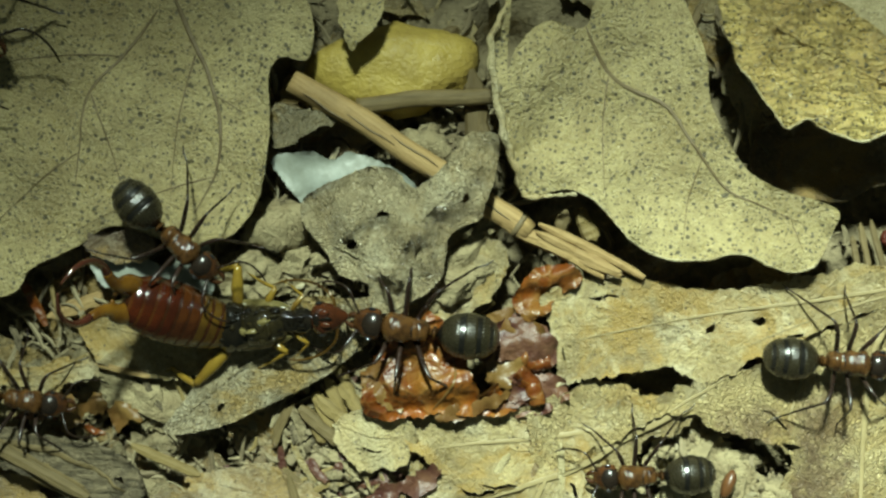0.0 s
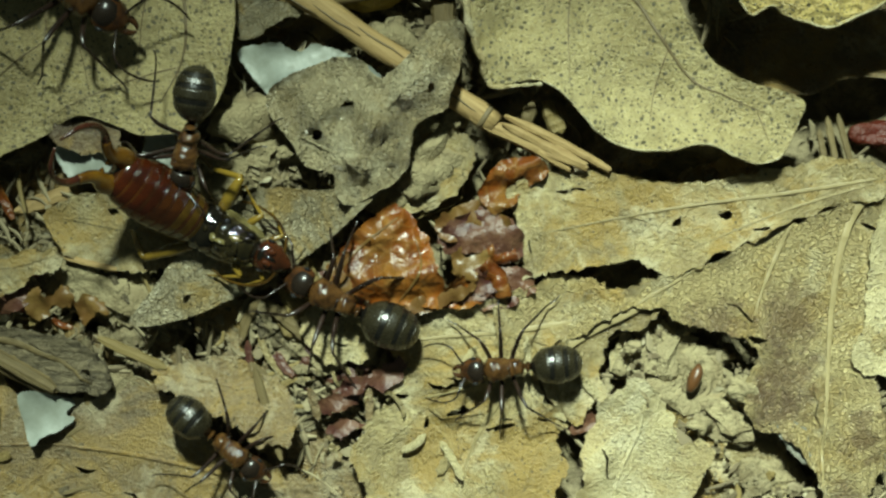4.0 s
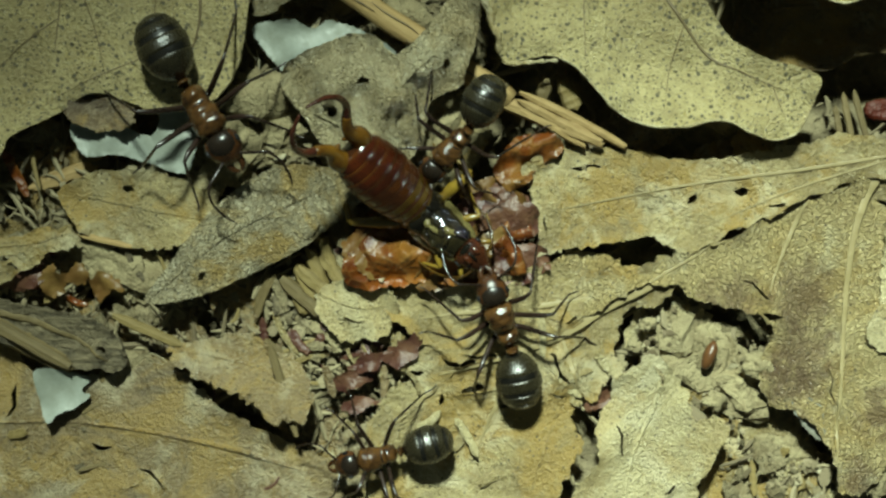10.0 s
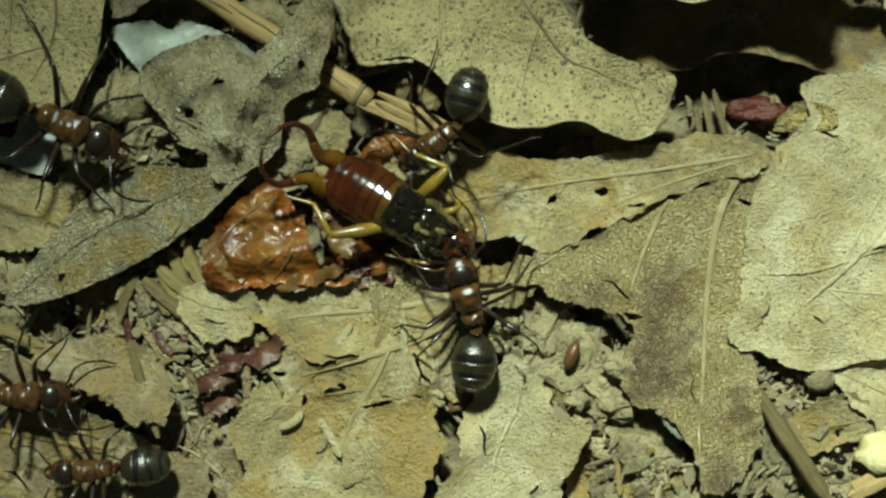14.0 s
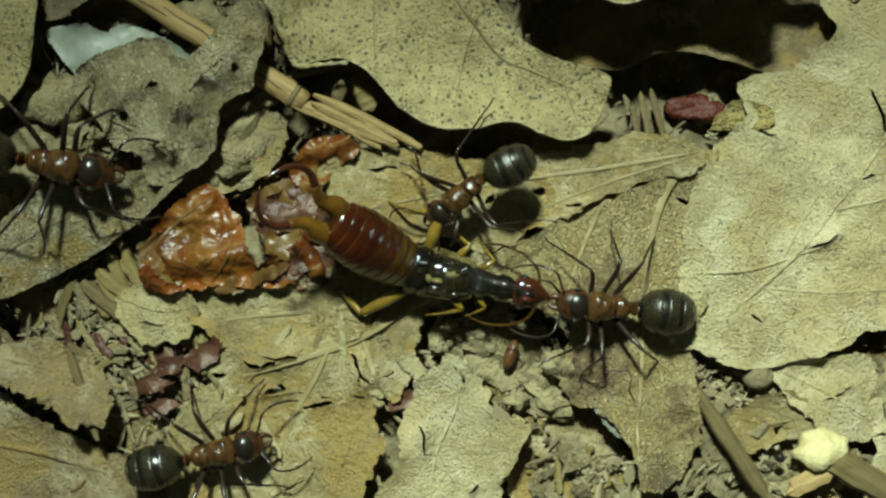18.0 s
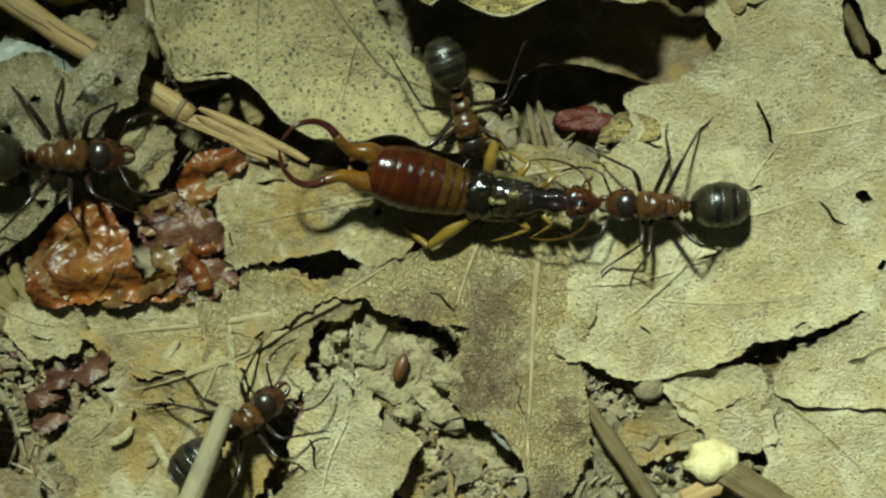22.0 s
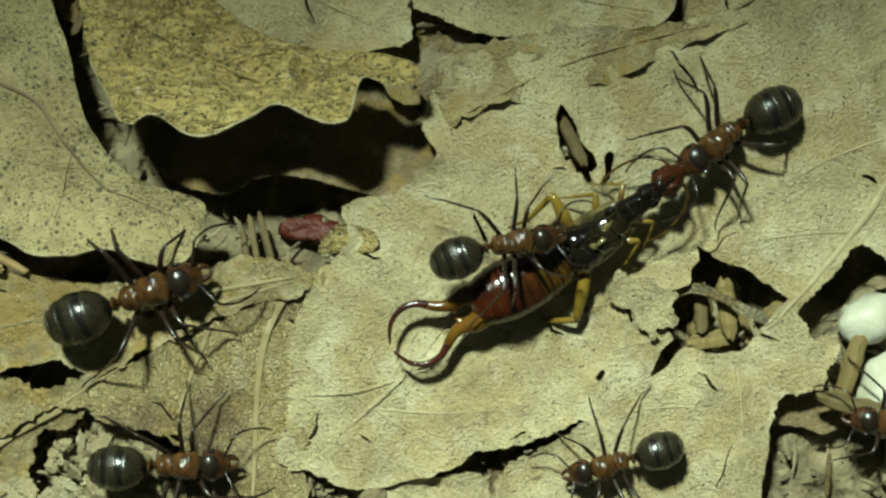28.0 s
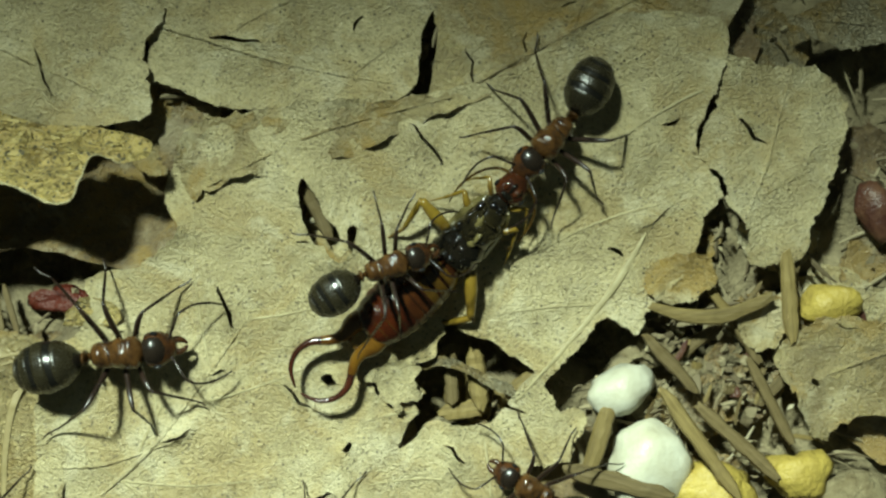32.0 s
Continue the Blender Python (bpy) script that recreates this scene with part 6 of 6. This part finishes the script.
    xs, ws, hs = (np.array([c[k] for c in fine]) for k in (0, 1, 2))
    edges = np.linspace(0.0, -5.0, 10)
    for k, (a, b) in enumerate(zip(edges, edges[1:])):
        mat = (EAR_BAND, EAR_BAND, EAR_BAND, EAR_BROWN, EAR_BROWN, EAR_RED, EAR_RED, EAR_RED, EAR_RED)[k]
        for name, steps, m in (("tergite", ((0.0, -0.01), (0.1, 0.015), (0.35, 0.03), (0.6, 0.042), (0.78, 0.045), (0.8, 0.0)), mat), ("tergite_rim", ((0.7, -0.02), (0.76, 0.042), (0.9, 0.05), (0.98, 0.04), (1.01, -0.03)), EAR_EDGE if k < 6 else EAR_BROWN)):
            rows = []
            for q, lift in steps:
                x = a + (b - a) * q
                rows.append((x, float(np.interp(x, xs, ws)) + lift, float(np.interp(x, xs, hs)) + lift, 0))
            link_mesh(name, *blob(rows, 28), m, abdomen)
    pincers = []  # pieces of the forceps, hinged at the abdomen's end
    for s in (1, -1):
        for name, line, girth, mat, text in (
            ("pincer", [(0.2, s * 0.58, 0), (-0.5, s * 0.74, 0), (-1.15, s * 0.64, 0), (-1.7, s * 0.76, 0), (-2.25, s * 1.12, 0)], [0.6, 0.53, 0.37, 0.29, 0.235], EAR_AMBER, "curved amber pincer base"),
            ("pincer_tip", [(-2.15, s * 1.05, 0), (-2.8, s * 1.46, 0.02), (-3.6, s * 1.5, 0.04), (-4.35, s * 1.05, 0.04), (-4.8, s * 0.2, 0)], [0.24, 0.19, 0.155, 0.125, 0.05], EAR_TIP, "dark red-brown pincer tip"),
            ("tooth", [(-1.05, s * 0.5, 0), (-1.2, s * 0.25, 0), (-1.28, s * 0.1, 0)], [0.24, 0.14, 0.03], EAR_AMBER, ""),
        ):
            pincers.append(link_mesh(name, *limb(line, girth, 14), mat, abdomen, label=text))
    # legs: root, knee, ankle, foot; girth of the femur
    for root, knee, ankle, foot, girth in (
        ((0.9, 0.85, 0.9), (1.35, 3.0, 1.5), (-0.6, 2.7, 0.7), (-1.7, 3.0, 0.2), 0.33),
        ((0.5, -0.85, 0.9), (-1.8, -2.75, 1.0), (-3.2, -1.9, 0.4), (-4.6, -2.3, 0.1), 0.34),
        ((2.3, 0.8, 0.8), (3.0, 1.7, 1.1), (1.9, 2.2, 0.5), (1.2, 2.6, 0.1), 0.2),
        ((2.3, -0.8, 0.8), (3.2, -1.5, 1.0), (2.1, -2.0, 0.4), (1.2, -2.3, 0.1), 0.2),
        ((3.6, 0.5, 0.8), (4.3, 1.2, 0.9), (3.6, 1.7, 0.4), (3.0, 2.0, 0.1), 0.15),
        ((3.6, -0.5, 0.8), (4.3, -1.2, 0.9), (3.6, -1.7, 0.4), (2.9, -2.1, 0.1), 0.15),
    ):
        r, k, a, f = (Vector(p) for p in (root, knee, ankle, foot))
        bow = (r + k) / 2 + Vector((0, 0, 0.15))
        leg = link_mesh("leg", *limb([r, bow, k], [girth * 0.75, girth, girth * 0.55], 10), EAR_LEG, e, label="bent yellow leg")
        link_mesh("tibia", *limb([k, (k + a) / 2 + Vector((0, 0, 0.1)), a], [girth * 0.5, girth * 0.48, girth * 0.33], 8), EAR_LEG, leg)
        link_mesh("tarsus", *limb([a, (a + f) / 2, f], [girth * 0.3, girth * 0.24, girth * 0.12], 6), EAR_LEG, leg)
    return e, abdomen, front, pincers


earwig, earwig_abdomen, earwig_front, earwig_pincers = build_earwig()
ANTS = {}

FORCEPS_LIFT = [(0, 36), (3, 38), (6, 28), (7, 30), (8, 26), (9, 26), (10, 28), (11, 66), (15, 62), (18, 14), (19, 22), (20, 12), (21, 12), (22, 8), (23, 0), (32, 0)]  # seconds, degrees
EARWIG_WAY = [  # seconds, joint of thorax and abdomen (mm), yaw and pitch of the thorax, yaw and droop of the abdomen, how far head and abdomen are drawn in
    (0, -30.74, 0.98, 0.30, 6.6, -12.0, -20.1, -23.1, 0.91, 0.16),
    (1, -31.97, -0.53, 0.30, -15.1, -12.0, -34.1, -23.2, 1.76, 0.16),
    (2, -32.01, -0.28, 0.30, -18.8, -12.0, -35.1, -28.0, 1.80, 0.44),
    (3, -31.03, 0.34, 0.30, -21.9, -12.0, -33.2, -28.0, 2.02, 0.32),
    (6, -29.25, 0.82, 0.30, -24.7, -12.0, -40.7, -28.0, 2.12, 0.24),
    (7, -27.21, 0.63, 0.30, -23.2, -12.0, -39.5, -28.0, 2.24, 0.79),
    (8, -24.01, -0.37, 0.30, -36.7, -12.0, -46.7, -28.0, 2.50, 0.61),
    (9, -22.27, -0.50, 0.30, -35.6, -12.0, -45.1, -28.0, 2.26, 0.46),
    (10, -20.42, 0.51, 0.30, -40.2, -12.0, -42.0, -28.0, 2.35, 0.56),
    (11, -16.20, 0.14, 1.60, -61.0, 12.0, -53.9, 20.0, 2.50, 1.21),
    (12, -16.37, 0.48, 1.60, -43.7, 12.0, -43.9, 20.0, 2.50, 1.30),
    (13, -15.19, 0.90, 1.60, -34.6, 12.0, -27.7, 20.0, 2.50, 1.30),
    (14, -14.71, 0.74, 1.60, -31.2, 12.0, -27.3, 20.0, 2.50, 1.30),
    (15, -14.78, 0.54, 1.60, -23.5, 12.0, -26.5, 20.0, 2.11, 1.21),
    (18, -10.50, -2.44, 0.30, -11.0, -10.9, -34.3, -27.4, 0.11, 0.19),
    (19, -8.21, -0.91, 0.30, -9.4, -12.0, -22.3, -20.4, 0.61, 0.14),
    (20, -6.01, 0.49, 0.30, -5.2, -12.0, -7.2, 0.0, 0.42, -0.07),
    (21, -2.95, 1.20, 0.30, -5.6, -12.0, -13.8, 0.0, 0.74, -0.02),
    (22, -1.73, 1.80, 0.30, -4.3, -12.0, -15.5, -8.9, 0.73, 0.07),
    (23, 0.82, 2.19, 0.30, 6.2, -12.0, -1.9, -10.6, 0.41, 0.08),
    (24, 3.24, 1.82, 0.30, 11.8, -12.0, -4.6, -12.6, 0.30, 0.09),
    (27, 13.19, 3.26, 0.30, 38.0, -12.0, 21.6, 0.0, 0.27, -0.50),
    (28, 17.55, 4.34, 0.30, 39.0, -12.0, 26.3, 0.0, 0.19, -0.33),
    (29, 20.96, 5.60, 0.30, 46.0, -12.0, 29.6, 0.0, 1.01, -0.50),
    (30, 23.11, 6.85, 0.30, 48.6, -12.0, 35.1, 0.0, 0.93, -0.50),
    (31, 23.72, 7.65, 0.30, 41.8, -12.0, 39.9, 0.0, 1.83, -0.50),
    (32, 24.56, 8.03, 0.30, 49.3, -12.0, 40.1, 0.0, 1.70, -0.50),
]
# ---- the ants' ways: seconds, x, y, z (mm), yaw, pitch, turn of the gaster ----
WAYS = {
    "a": (1.00, "rust-red and black wood ant pulling an earwig by its head", [
        (0, -21.81, 0.99, 0.25, 171.9, 0.0, 3.4), (1, -24.20, -2.58, 0.25, 166.3, 0.0, 9.6), (2, -24.37, -2.97, 0.25, 159.1, 0.0, 9.9),
        (3, -24.11, -2.88, 0.25, 153.8, 0.0, 4.6), (6, -22.57, -3.23, 0.25, 152.2, 0.0, 5.1), (7, -21.35, -3.15, 0.50, 148.8, -16.0, 0.8),
        (8, -19.03, -5.20, 0.50, 127.7, -16.0, 7.1), (9, -17.57, -5.36, 0.50, 123.4, -16.0, 1.5), (10, -16.16, -4.93, 0.50, 109.5, -16.0, -7.4),
        (11, -14.11, -5.50, 0.27, 99.6, -1.0, 1.2), (12, -13.33, -4.86, 0.50, 107.1, -16.0, -5.8), (13, -11.29, -4.23, 0.50, 105.0, -16.0, -24.5),
        (14, -10.78, -3.92, 0.50, 105.4, -16.0, -20.7), (15, -8.83, -3.65, 0.50, 126.1, -16.0, 15.0), (18, -1.06, -4.32, 0.50, 173.9, -16.0, -0.6),
        (19, 0.90, -2.42, 0.32, 174.4, -4.2, -1.2), (20, 3.39, -0.67, 0.33, 170.6, -5.3, 2.8), (21, 6.26, 0.08, 0.25, 174.5, 0.0, 5.3),
        (22, 7.35, 1.21, 0.34, 177.8, -5.8, 4.2), (23, 10.34, 2.72, 0.25, 177.9, 0.0, 16.6), (24, 12.97, 3.52, 0.25, 186.4, 0.0, 0.3),
        (27, 20.47, 8.10, 0.50, 207.7, -16.0, -15.1), (28, 24.49, 9.75, 0.50, 215.4, -16.0, -14.2), (29, 26.35, 10.76, 0.50, 212.9, -16.0, 1.7),
        (30, 28.14, 12.44, 0.50, 222.1, -16.0, 24.5), (31, 28.69, 12.76, 0.50, 231.0, -16.0, 20.2), (32, 29.11, 13.50, 0.50, 225.0, -16.0, 16.3),
    ]),
    "b": (0.88, "rust-red and black wood ant biting an earwig's side", [
        (0, -32.65, 5.18, 2.40, -41.4, 0.0, -4.1), (1, -33.79, 2.93, 2.49, -62.9, 6.6, -16.7), (2, -33.28, 3.44, 2.52, -76.5, 8.5, -16.1),
        (3, -31.61, 4.32, 2.67, -99.2, 20.0, 6.4), (6, -28.15, 4.94, 2.17, -110.1, 20.0, 5.1), (7, -25.23, 4.54, 1.97, -129.6, 20.0, 20.1),
        (8, -21.49, 2.92, 1.77, -127.8, 20.0, 16.6), (9, -20.47, 3.09, 1.57, -124.6, 20.0, 2.3), (10, -18.32, 3.73, 1.54, -131.7, 20.0, 15.4),
        (11, -14.40, 3.02, 1.50, -130.2, 20.0, 14.2), (12, -14.18, 3.47, 1.47, -147.3, 20.0, 25.8), (13, -12.44, 3.92, 1.44, -151.4, 20.0, 26.8),
        (14, -11.86, 4.11, 1.40, -142.7, 20.0, 38.8), (15, -10.78, 3.77, 1.37, -140.2, 20.0, 40.0), (18, -7.54, 1.53, 1.27, -139.8, 20.0, -16.9),
        (19, -6.11, 3.38, 1.27, -129.6, 20.0, -21.3), (20, -4.68, 4.99, 1.22, -106.1, 16.3, -16.3), (21, -2.96, 5.35, 1.27, -78.6, 20.0, -15.1),
        (22, -2.24, 6.01, 1.27, -73.0, 20.0, 2.7), (23, -0.80, 6.08, 1.00, -49.8, 0.0, 14.9), (24, 1.05, 5.01, 1.33, -28.9, 2.0, -4.0),
        (27, 9.39, 4.83, 2.50, -3.8, 0.0, 0.5), (28, 14.35, 5.04, 2.50, 8.1, 0.0, 12.6), (29, 17.65, 6.02, 2.50, 10.9, 0.0, 12.3),
        (30, 19.75, 6.77, 2.50, 17.5, 0.0, 9.1), (31, 20.90, 7.19, 2.50, 16.2, 0.0, 11.8), (32, 21.12, 7.60, 2.58, 18.3, 5.5, 15.1),
    ]),
    "c": (0.83, "dark wood ant running over bark chips", [
        (0, -40.85, -2.71, 0.30, -7.4, 0.0, 0.0), (1, -36.91, -4.87, 0.30, -5.0, 0.0, 0.0), (2, -32.69, -5.37, 0.30, 6.0, 0.0, 0.0),
        (3, -29.90, -7.46, 0.30, -2.3, 0.0, 0.0), (3.5, -28.94, -9.08, 0.30, -22.8, 0.0, 0.0), (5, -28.88, -17.18, 0.30, -49.2, 0.0, 0.0),
        (6.5, -31.10, -33.22, 0.30, -49.8, 0.0, 0.0), (32, 11.70, -26.81, 0.30, -51.5, 0.0, 0.0),
    ]),
    "d": (0.84, "small wood ant roaming over torn leaves", [
        (0, -10.25, -6.35, 0.25, -177.7, 0.0, 0.0), (1, -10.81, -6.78, 0.25, -164.1, 0.0, 0.0), (2, -12.34, -6.53, 0.25, -172.0, 0.0, 0.0),
        (3, -14.09, -6.32, 0.25, -175.7, 0.0, 0.0), (6, -16.90, -6.82, 0.25, -161.9, 0.0, 0.0), (7, -17.90, -7.96, 0.25, -147.9, 0.0, 0.0),
        (8, -17.37, -10.93, 0.25, -145.9, 0.0, 0.0), (9, -19.55, -10.93, 0.25, -161.2, 0.0, 0.0), (10, -22.25, -12.09, 0.25, -165.6, 0.0, 0.0),
        (11, -24.19, -12.32, 0.25, -173.0, 0.0, 0.0), (12, -26.38, -11.44, 0.25, -174.4, 0.0, 0.0), (13, -28.94, -12.03, 0.25, -174.9, 0.0, 0.0),
        (14, -29.54, -12.76, 0.25, -175.0, 0.0, 0.0), (15, -31.66, -14.10, 0.25, -176.1, 0.0, 0.0), (17, -32.54, -20.46, 0.30, -172.4, 0.0, 0.0),
        (20, -49.41, -27.00, 0.30, -172.4, 0.0, 0.0), (32, -49.41, -27.00, 0.30, -172.4, 0.0, 0.0),
    ]),
    "e": (0.90, "wood ant walking off over a brown leaf", [
        (0, 0.04, -0.58, 0.25, -4.2, 0.0, 0.0), (1, 4.42, -1.72, 0.25, 7.8, 0.0, 0.0), (1.5, 5.46, -2.20, 0.30, 4.5, 0.0, 0.0), (3, 15.31, -2.12, 0.30, 8.0, 0.0, 0.0),
        (5, 32.13, -2.75, 0.30, 8.0, 0.0, 0.0), (12, 72.71, 2.51, 0.30, 8.0, 0.0, 0.0), (32, 72.71, 2.51, 0.30, 8.0, 0.0, 0.0),
    ]),
    "f": (1.12, "large wood ant with rust-red thorax waiting beside husks", [
        (0, -43.44, 16.69, 2.00, -47.4, 0.0, 0.0), (1, -40.01, 14.54, 2.00, -55.4, 0.0, 0.0), (2, -39.03, 13.47, 2.00, -29.9, 0.0, 0.0),
        (3, -37.76, 12.50, 2.00, -16.0, 0.0, 0.0), (6, -32.41, 10.70, 2.00, -67.9, 0.0, 0.0), (7, -31.25, 10.19, 2.00, -55.7, 0.0, 0.0),
        (8, -32.57, 8.62, 2.00, -54.4, 0.0, 0.0), (9, -31.50, 6.15, 1.65, -63.0, 0.0, -0.2), (10, -30.75, 5.11, 1.30, -57.6, 0.0, -3.9),
        (11, -28.45, 4.27, 1.25, -34.7, 0.0, 2.9), (12, -28.73, 4.91, 1.20, -18.6, 0.0, 5.5), (13, -29.94, 4.93, 1.19, -19.3, 0.0, 10.6),
        (14, -30.69, 4.67, 1.35, -26.3, 10.0, 6.6), (15, -30.40, 4.56, 1.16, -3.9, 0.0, 0.0), (18, -27.77, 2.78, 1.12, -9.9, 0.0, 0.0),
        (19, -26.42, 2.77, 1.11, -15.9, 0.0, 0.0), (20, -25.60, 2.99, 1.10, -5.2, 0.0, 0.0), (21, -24.11, 3.48, 0.95, -0.3, 0.0, 0.0),
        (22, -21.67, 3.85, 0.80, 0.5, 0.0, 0.0), (23, -18.83, 3.86, 0.65, 5.4, 0.0, 0.0), (24, -15.29, 4.13, 0.50, 3.3, 0.0, 0.0),
        (27, -6.45, 1.91, 0.40, 11.2, 0.0, 0.4), (28, -3.70, 2.55, 0.40, 19.3, 0.0, 0.8), (29, -1.97, 3.11, 0.40, 24.9, 0.0, 4.8),
        (30, -0.93, 3.50, 0.40, 27.4, 0.0, -7.5), (31, 4.02, 3.11, 0.40, 15.5, 0.0, 7.8), (32, 7.88, 3.26, 0.40, 6.5, 0.0, 7.2),
    ]),
    "g": (0.98, "wood ant climbing over a torn leaf", [
        (0, -69.82, -8.65, 0.20, -8.0, 0.0, 0.0), (7, -69.82, -8.65, 0.20, -8.0, 0.0, 0.0), (10, -52.56, -9.25, 0.20, -8.1, 0.0, 0.0),
        (12, -37.79, -10.55, 0.25, 0.1, 0.0, 0.0), (13, -34.61, -11.05, 0.25, -6.1, 0.0, 0.0), (14, -33.18, -8.95, 0.25, -0.0, 0.0, 0.0),
        (15, -29.62, -9.98, 0.25, -1.3, 0.0, 0.0), (18, -20.42, -11.75, 0.25, 13.1, 0.0, 0.0), (19, -16.57, -12.06, 0.25, 11.8, 0.0, 0.0),
        (20, -14.62, -11.54, 0.25, 15.1, 0.0, 0.0), (21, -13.47, -10.72, 0.25, 24.8, 0.0, 0.0), (22, -13.30, -9.58, 0.25, 39.6, 0.0, 0.0),
        (23, -12.54, -8.75, 0.25, 53.5, 0.0, 0.0), (24, -12.23, -8.14, 0.25, 54.1, 0.0, 0.0), (27, -4.90, -7.24, 0.25, 10.8, 0.0, 0.0),
        (28, -2.29, -6.15, 0.25, 1.5, 0.0, 0.0), (29, -1.98, -6.25, 0.25, 2.7, 0.0, 0.0), (30, -0.18, -6.38, 0.20, -0.4, 0.0, 0.0),
        (31, 0.78, -6.44, 0.20, -0.5, 0.0, 0.0), (32, 0.57, -6.27, 0.20, -0.5, 0.0, 0.0),
    ]),
    "h": (0.82, "small wood ant walking along a pale leaf", [
        (0, 28.90, -4.26, 0.30, 175.5, 0.0, 0.0), (24, 28.90, -4.26, 0.30, 175.5, 0.0, 0.0), (26.5, 24.50, -4.91, 0.30, 174.8, 0.0, 0.0),
        (27, 23.01, -5.53, 0.35, 178.6, 0.0, 0.0), (28, 19.43, -6.28, 0.35, 195.4, 0.0, 0.0), (29, 19.06, -6.20, 0.35, 191.6, 0.0, 0.0),
        (30, 19.03, -6.54, 0.35, 193.7, 0.0, 0.0), (31, 19.33, -6.14, 0.35, 192.0, 0.0, 0.0), (32, 17.62, -6.88, 0.30, 191.9, 0.0, 0.0),
    ]),
    "i": (0.88, "wood ant coming out of pine needles", [
        (0, 34.61, -3.09, 0.40, 179.6, 0.0, 0.0), (26, 34.61, -3.09, 0.40, 179.6, 0.0, 0.0), (28, 33.77, -4.22, 0.45, 174.8, 0.0, 0.0),
        (29, 30.72, -5.75, 0.45, 182.1, 0.0, 0.0), (30, 28.59, -5.21, 0.45, 162.4, 0.0, 0.0), (31, 28.57, -4.35, 0.45, 158.2, 0.0, 0.0),
        (32, 28.51, -3.90, 0.45, 149.2, 0.0, 0.0),
    ]),
}
for name, (size, label, rows) in WAYS.items():
    ANTS[name] = build_ant(label)
    ANTS[name].scale = (size, size, size)


# a loose stem that prods the litter for a moment: seconds, x, y, z (mm) of its tip, yaw
STEM_WAY = [
    (0, -26.6, -40, 4, -90), (17.6, -26.6, -40, 4, -90), (18.0, -26.6, -18, 4, -90), (18.2, -26.6, -12.3, 4, -91), (18.6, -29.5, -10.1, 4, -91), (19, -27.3, -9, 4, -90),
    (19.4, -22.9, -9.7, 4, -102), (19.8, -19.8, -10.8, 4, -112), (20.2, -19.2, -12.9, 4, -108), (21, -17.9, -11.9, 4, -108), (21.3, -17.1, -12.2, 4, -108), (21.6, -15, -9.5, 4, -122),
    (21.9, -14.1, -8.1, 4, -112), (22.1, -13, -8.5, 4, -118), (22.4, -9.9, -9.3, 4, -123), (22.7, -8, -18, 4, -115), (23.2, -8, -40, 4, -110), (32, -8, -40, 4, -110),
]
stem_line = [(60 * k / 14, 0.5 * math.sin(k * 0.5), 0.3 * math.sin(k * 0.33)) for k in range(15)]
stem_mesh = tube(stem_line, [0.42 if k == 0 else 0.55 + 0.02 * math.sin(k * 2.1) for k in range(15)], 10)
grass_stem = link_mesh("grass_stem", *stem_mesh, STEM)
tagged(grass_stem, "pale dry grass stem with a cut tip, held over the litter", "stem")


def motions():
    trunk, tail, front = [], [], []
    for t, x, y, z, yaw, pitch, yaw2, droop, s1, s2 in EARWIG_WAY:
        root = pose(x * MM, y * MM, z * MM, 0, pitch, yaw)
        trunk.append((t, root))
        turn = pose(0, 0, 0, 0, pitch, yaw).inverted() @ pose(0, 0, 0, 0, -droop, yaw2)
        tail.append((t, Matrix.Translation((s2 * MM, 0, 1.3 * MM)) @ turn))
        front.append((t, pose((3.65 - s1) * MM, 0, 1.3 * MM, 0, -0.4 * pitch, 0)))
    walk(earwig, trunk)
    walk(earwig_abdomen, tail)
    walk(earwig_front, front)
    for piece in earwig_pincers:
        walk(piece, [(t, pose(-4.8 * MM, 0, 0.08 * MM, 0, up, 0)) for t, up in FORCEPS_LIFT])
    walk(grass_stem, [(t, pose(x * MM, y * MM, z * MM, 0, -16, yaw)) for t, x, y, z, yaw in STEM_WAY])
    for name, (size, label, rows) in WAYS.items():
        walk(ANTS[name], [(t, pose(x * MM, y * MM, z * MM, 0, p, rz)) for t, x, y, z, rz, p, _ in rows])
        gaster = [o for o in ANTS[name].children if o.name.startswith("gaster")][0]
        walk(gaster, [(t, pose(-1.5 * MM, 0, 1.35 * MM, 0, -0.6 * p, g)) for t, *_, p, g in rows])
        legs = [o for o in ANTS[name].children if o.name.startswith("leg")]
        rng = random.Random(name)
        base = [rng.uniform(-9, 9) for _ in legs]
        times = [0.4 * k for k in range(81)]
        px = [(np.interp(t, [r[0] for r in rows], [r[1] for r in rows]), np.interp(t, [r[0] for r in rows], [r[2] for r in rows])) for t in times]
        gone = [0.0]
        for a, b in zip(px, px[1:]):
            gone.append(gone[-1] + math.hypot(b[0] - a[0], b[1] - a[1]))
        for k, leg in enumerate(legs):
            at = leg.location.copy()
            out = []
            for t, g in zip(times, gone):
                swing = base[k] + 13 * math.sin(g * 1.5 + t * 0.5 + (math.pi if k in (0, 3, 4) else 0))
                lift = 5 * max(0.0, math.cos(g * 1.5 + t * 0.5 + (math.pi if k in (0, 3, 4) else 0)))
                side = 1 if at.y > 0 else -1
                out.append((t, pose(at.x, at.y, at.z, side * lift, 0, side * -swing)))
            walk(leg, out)


motions()
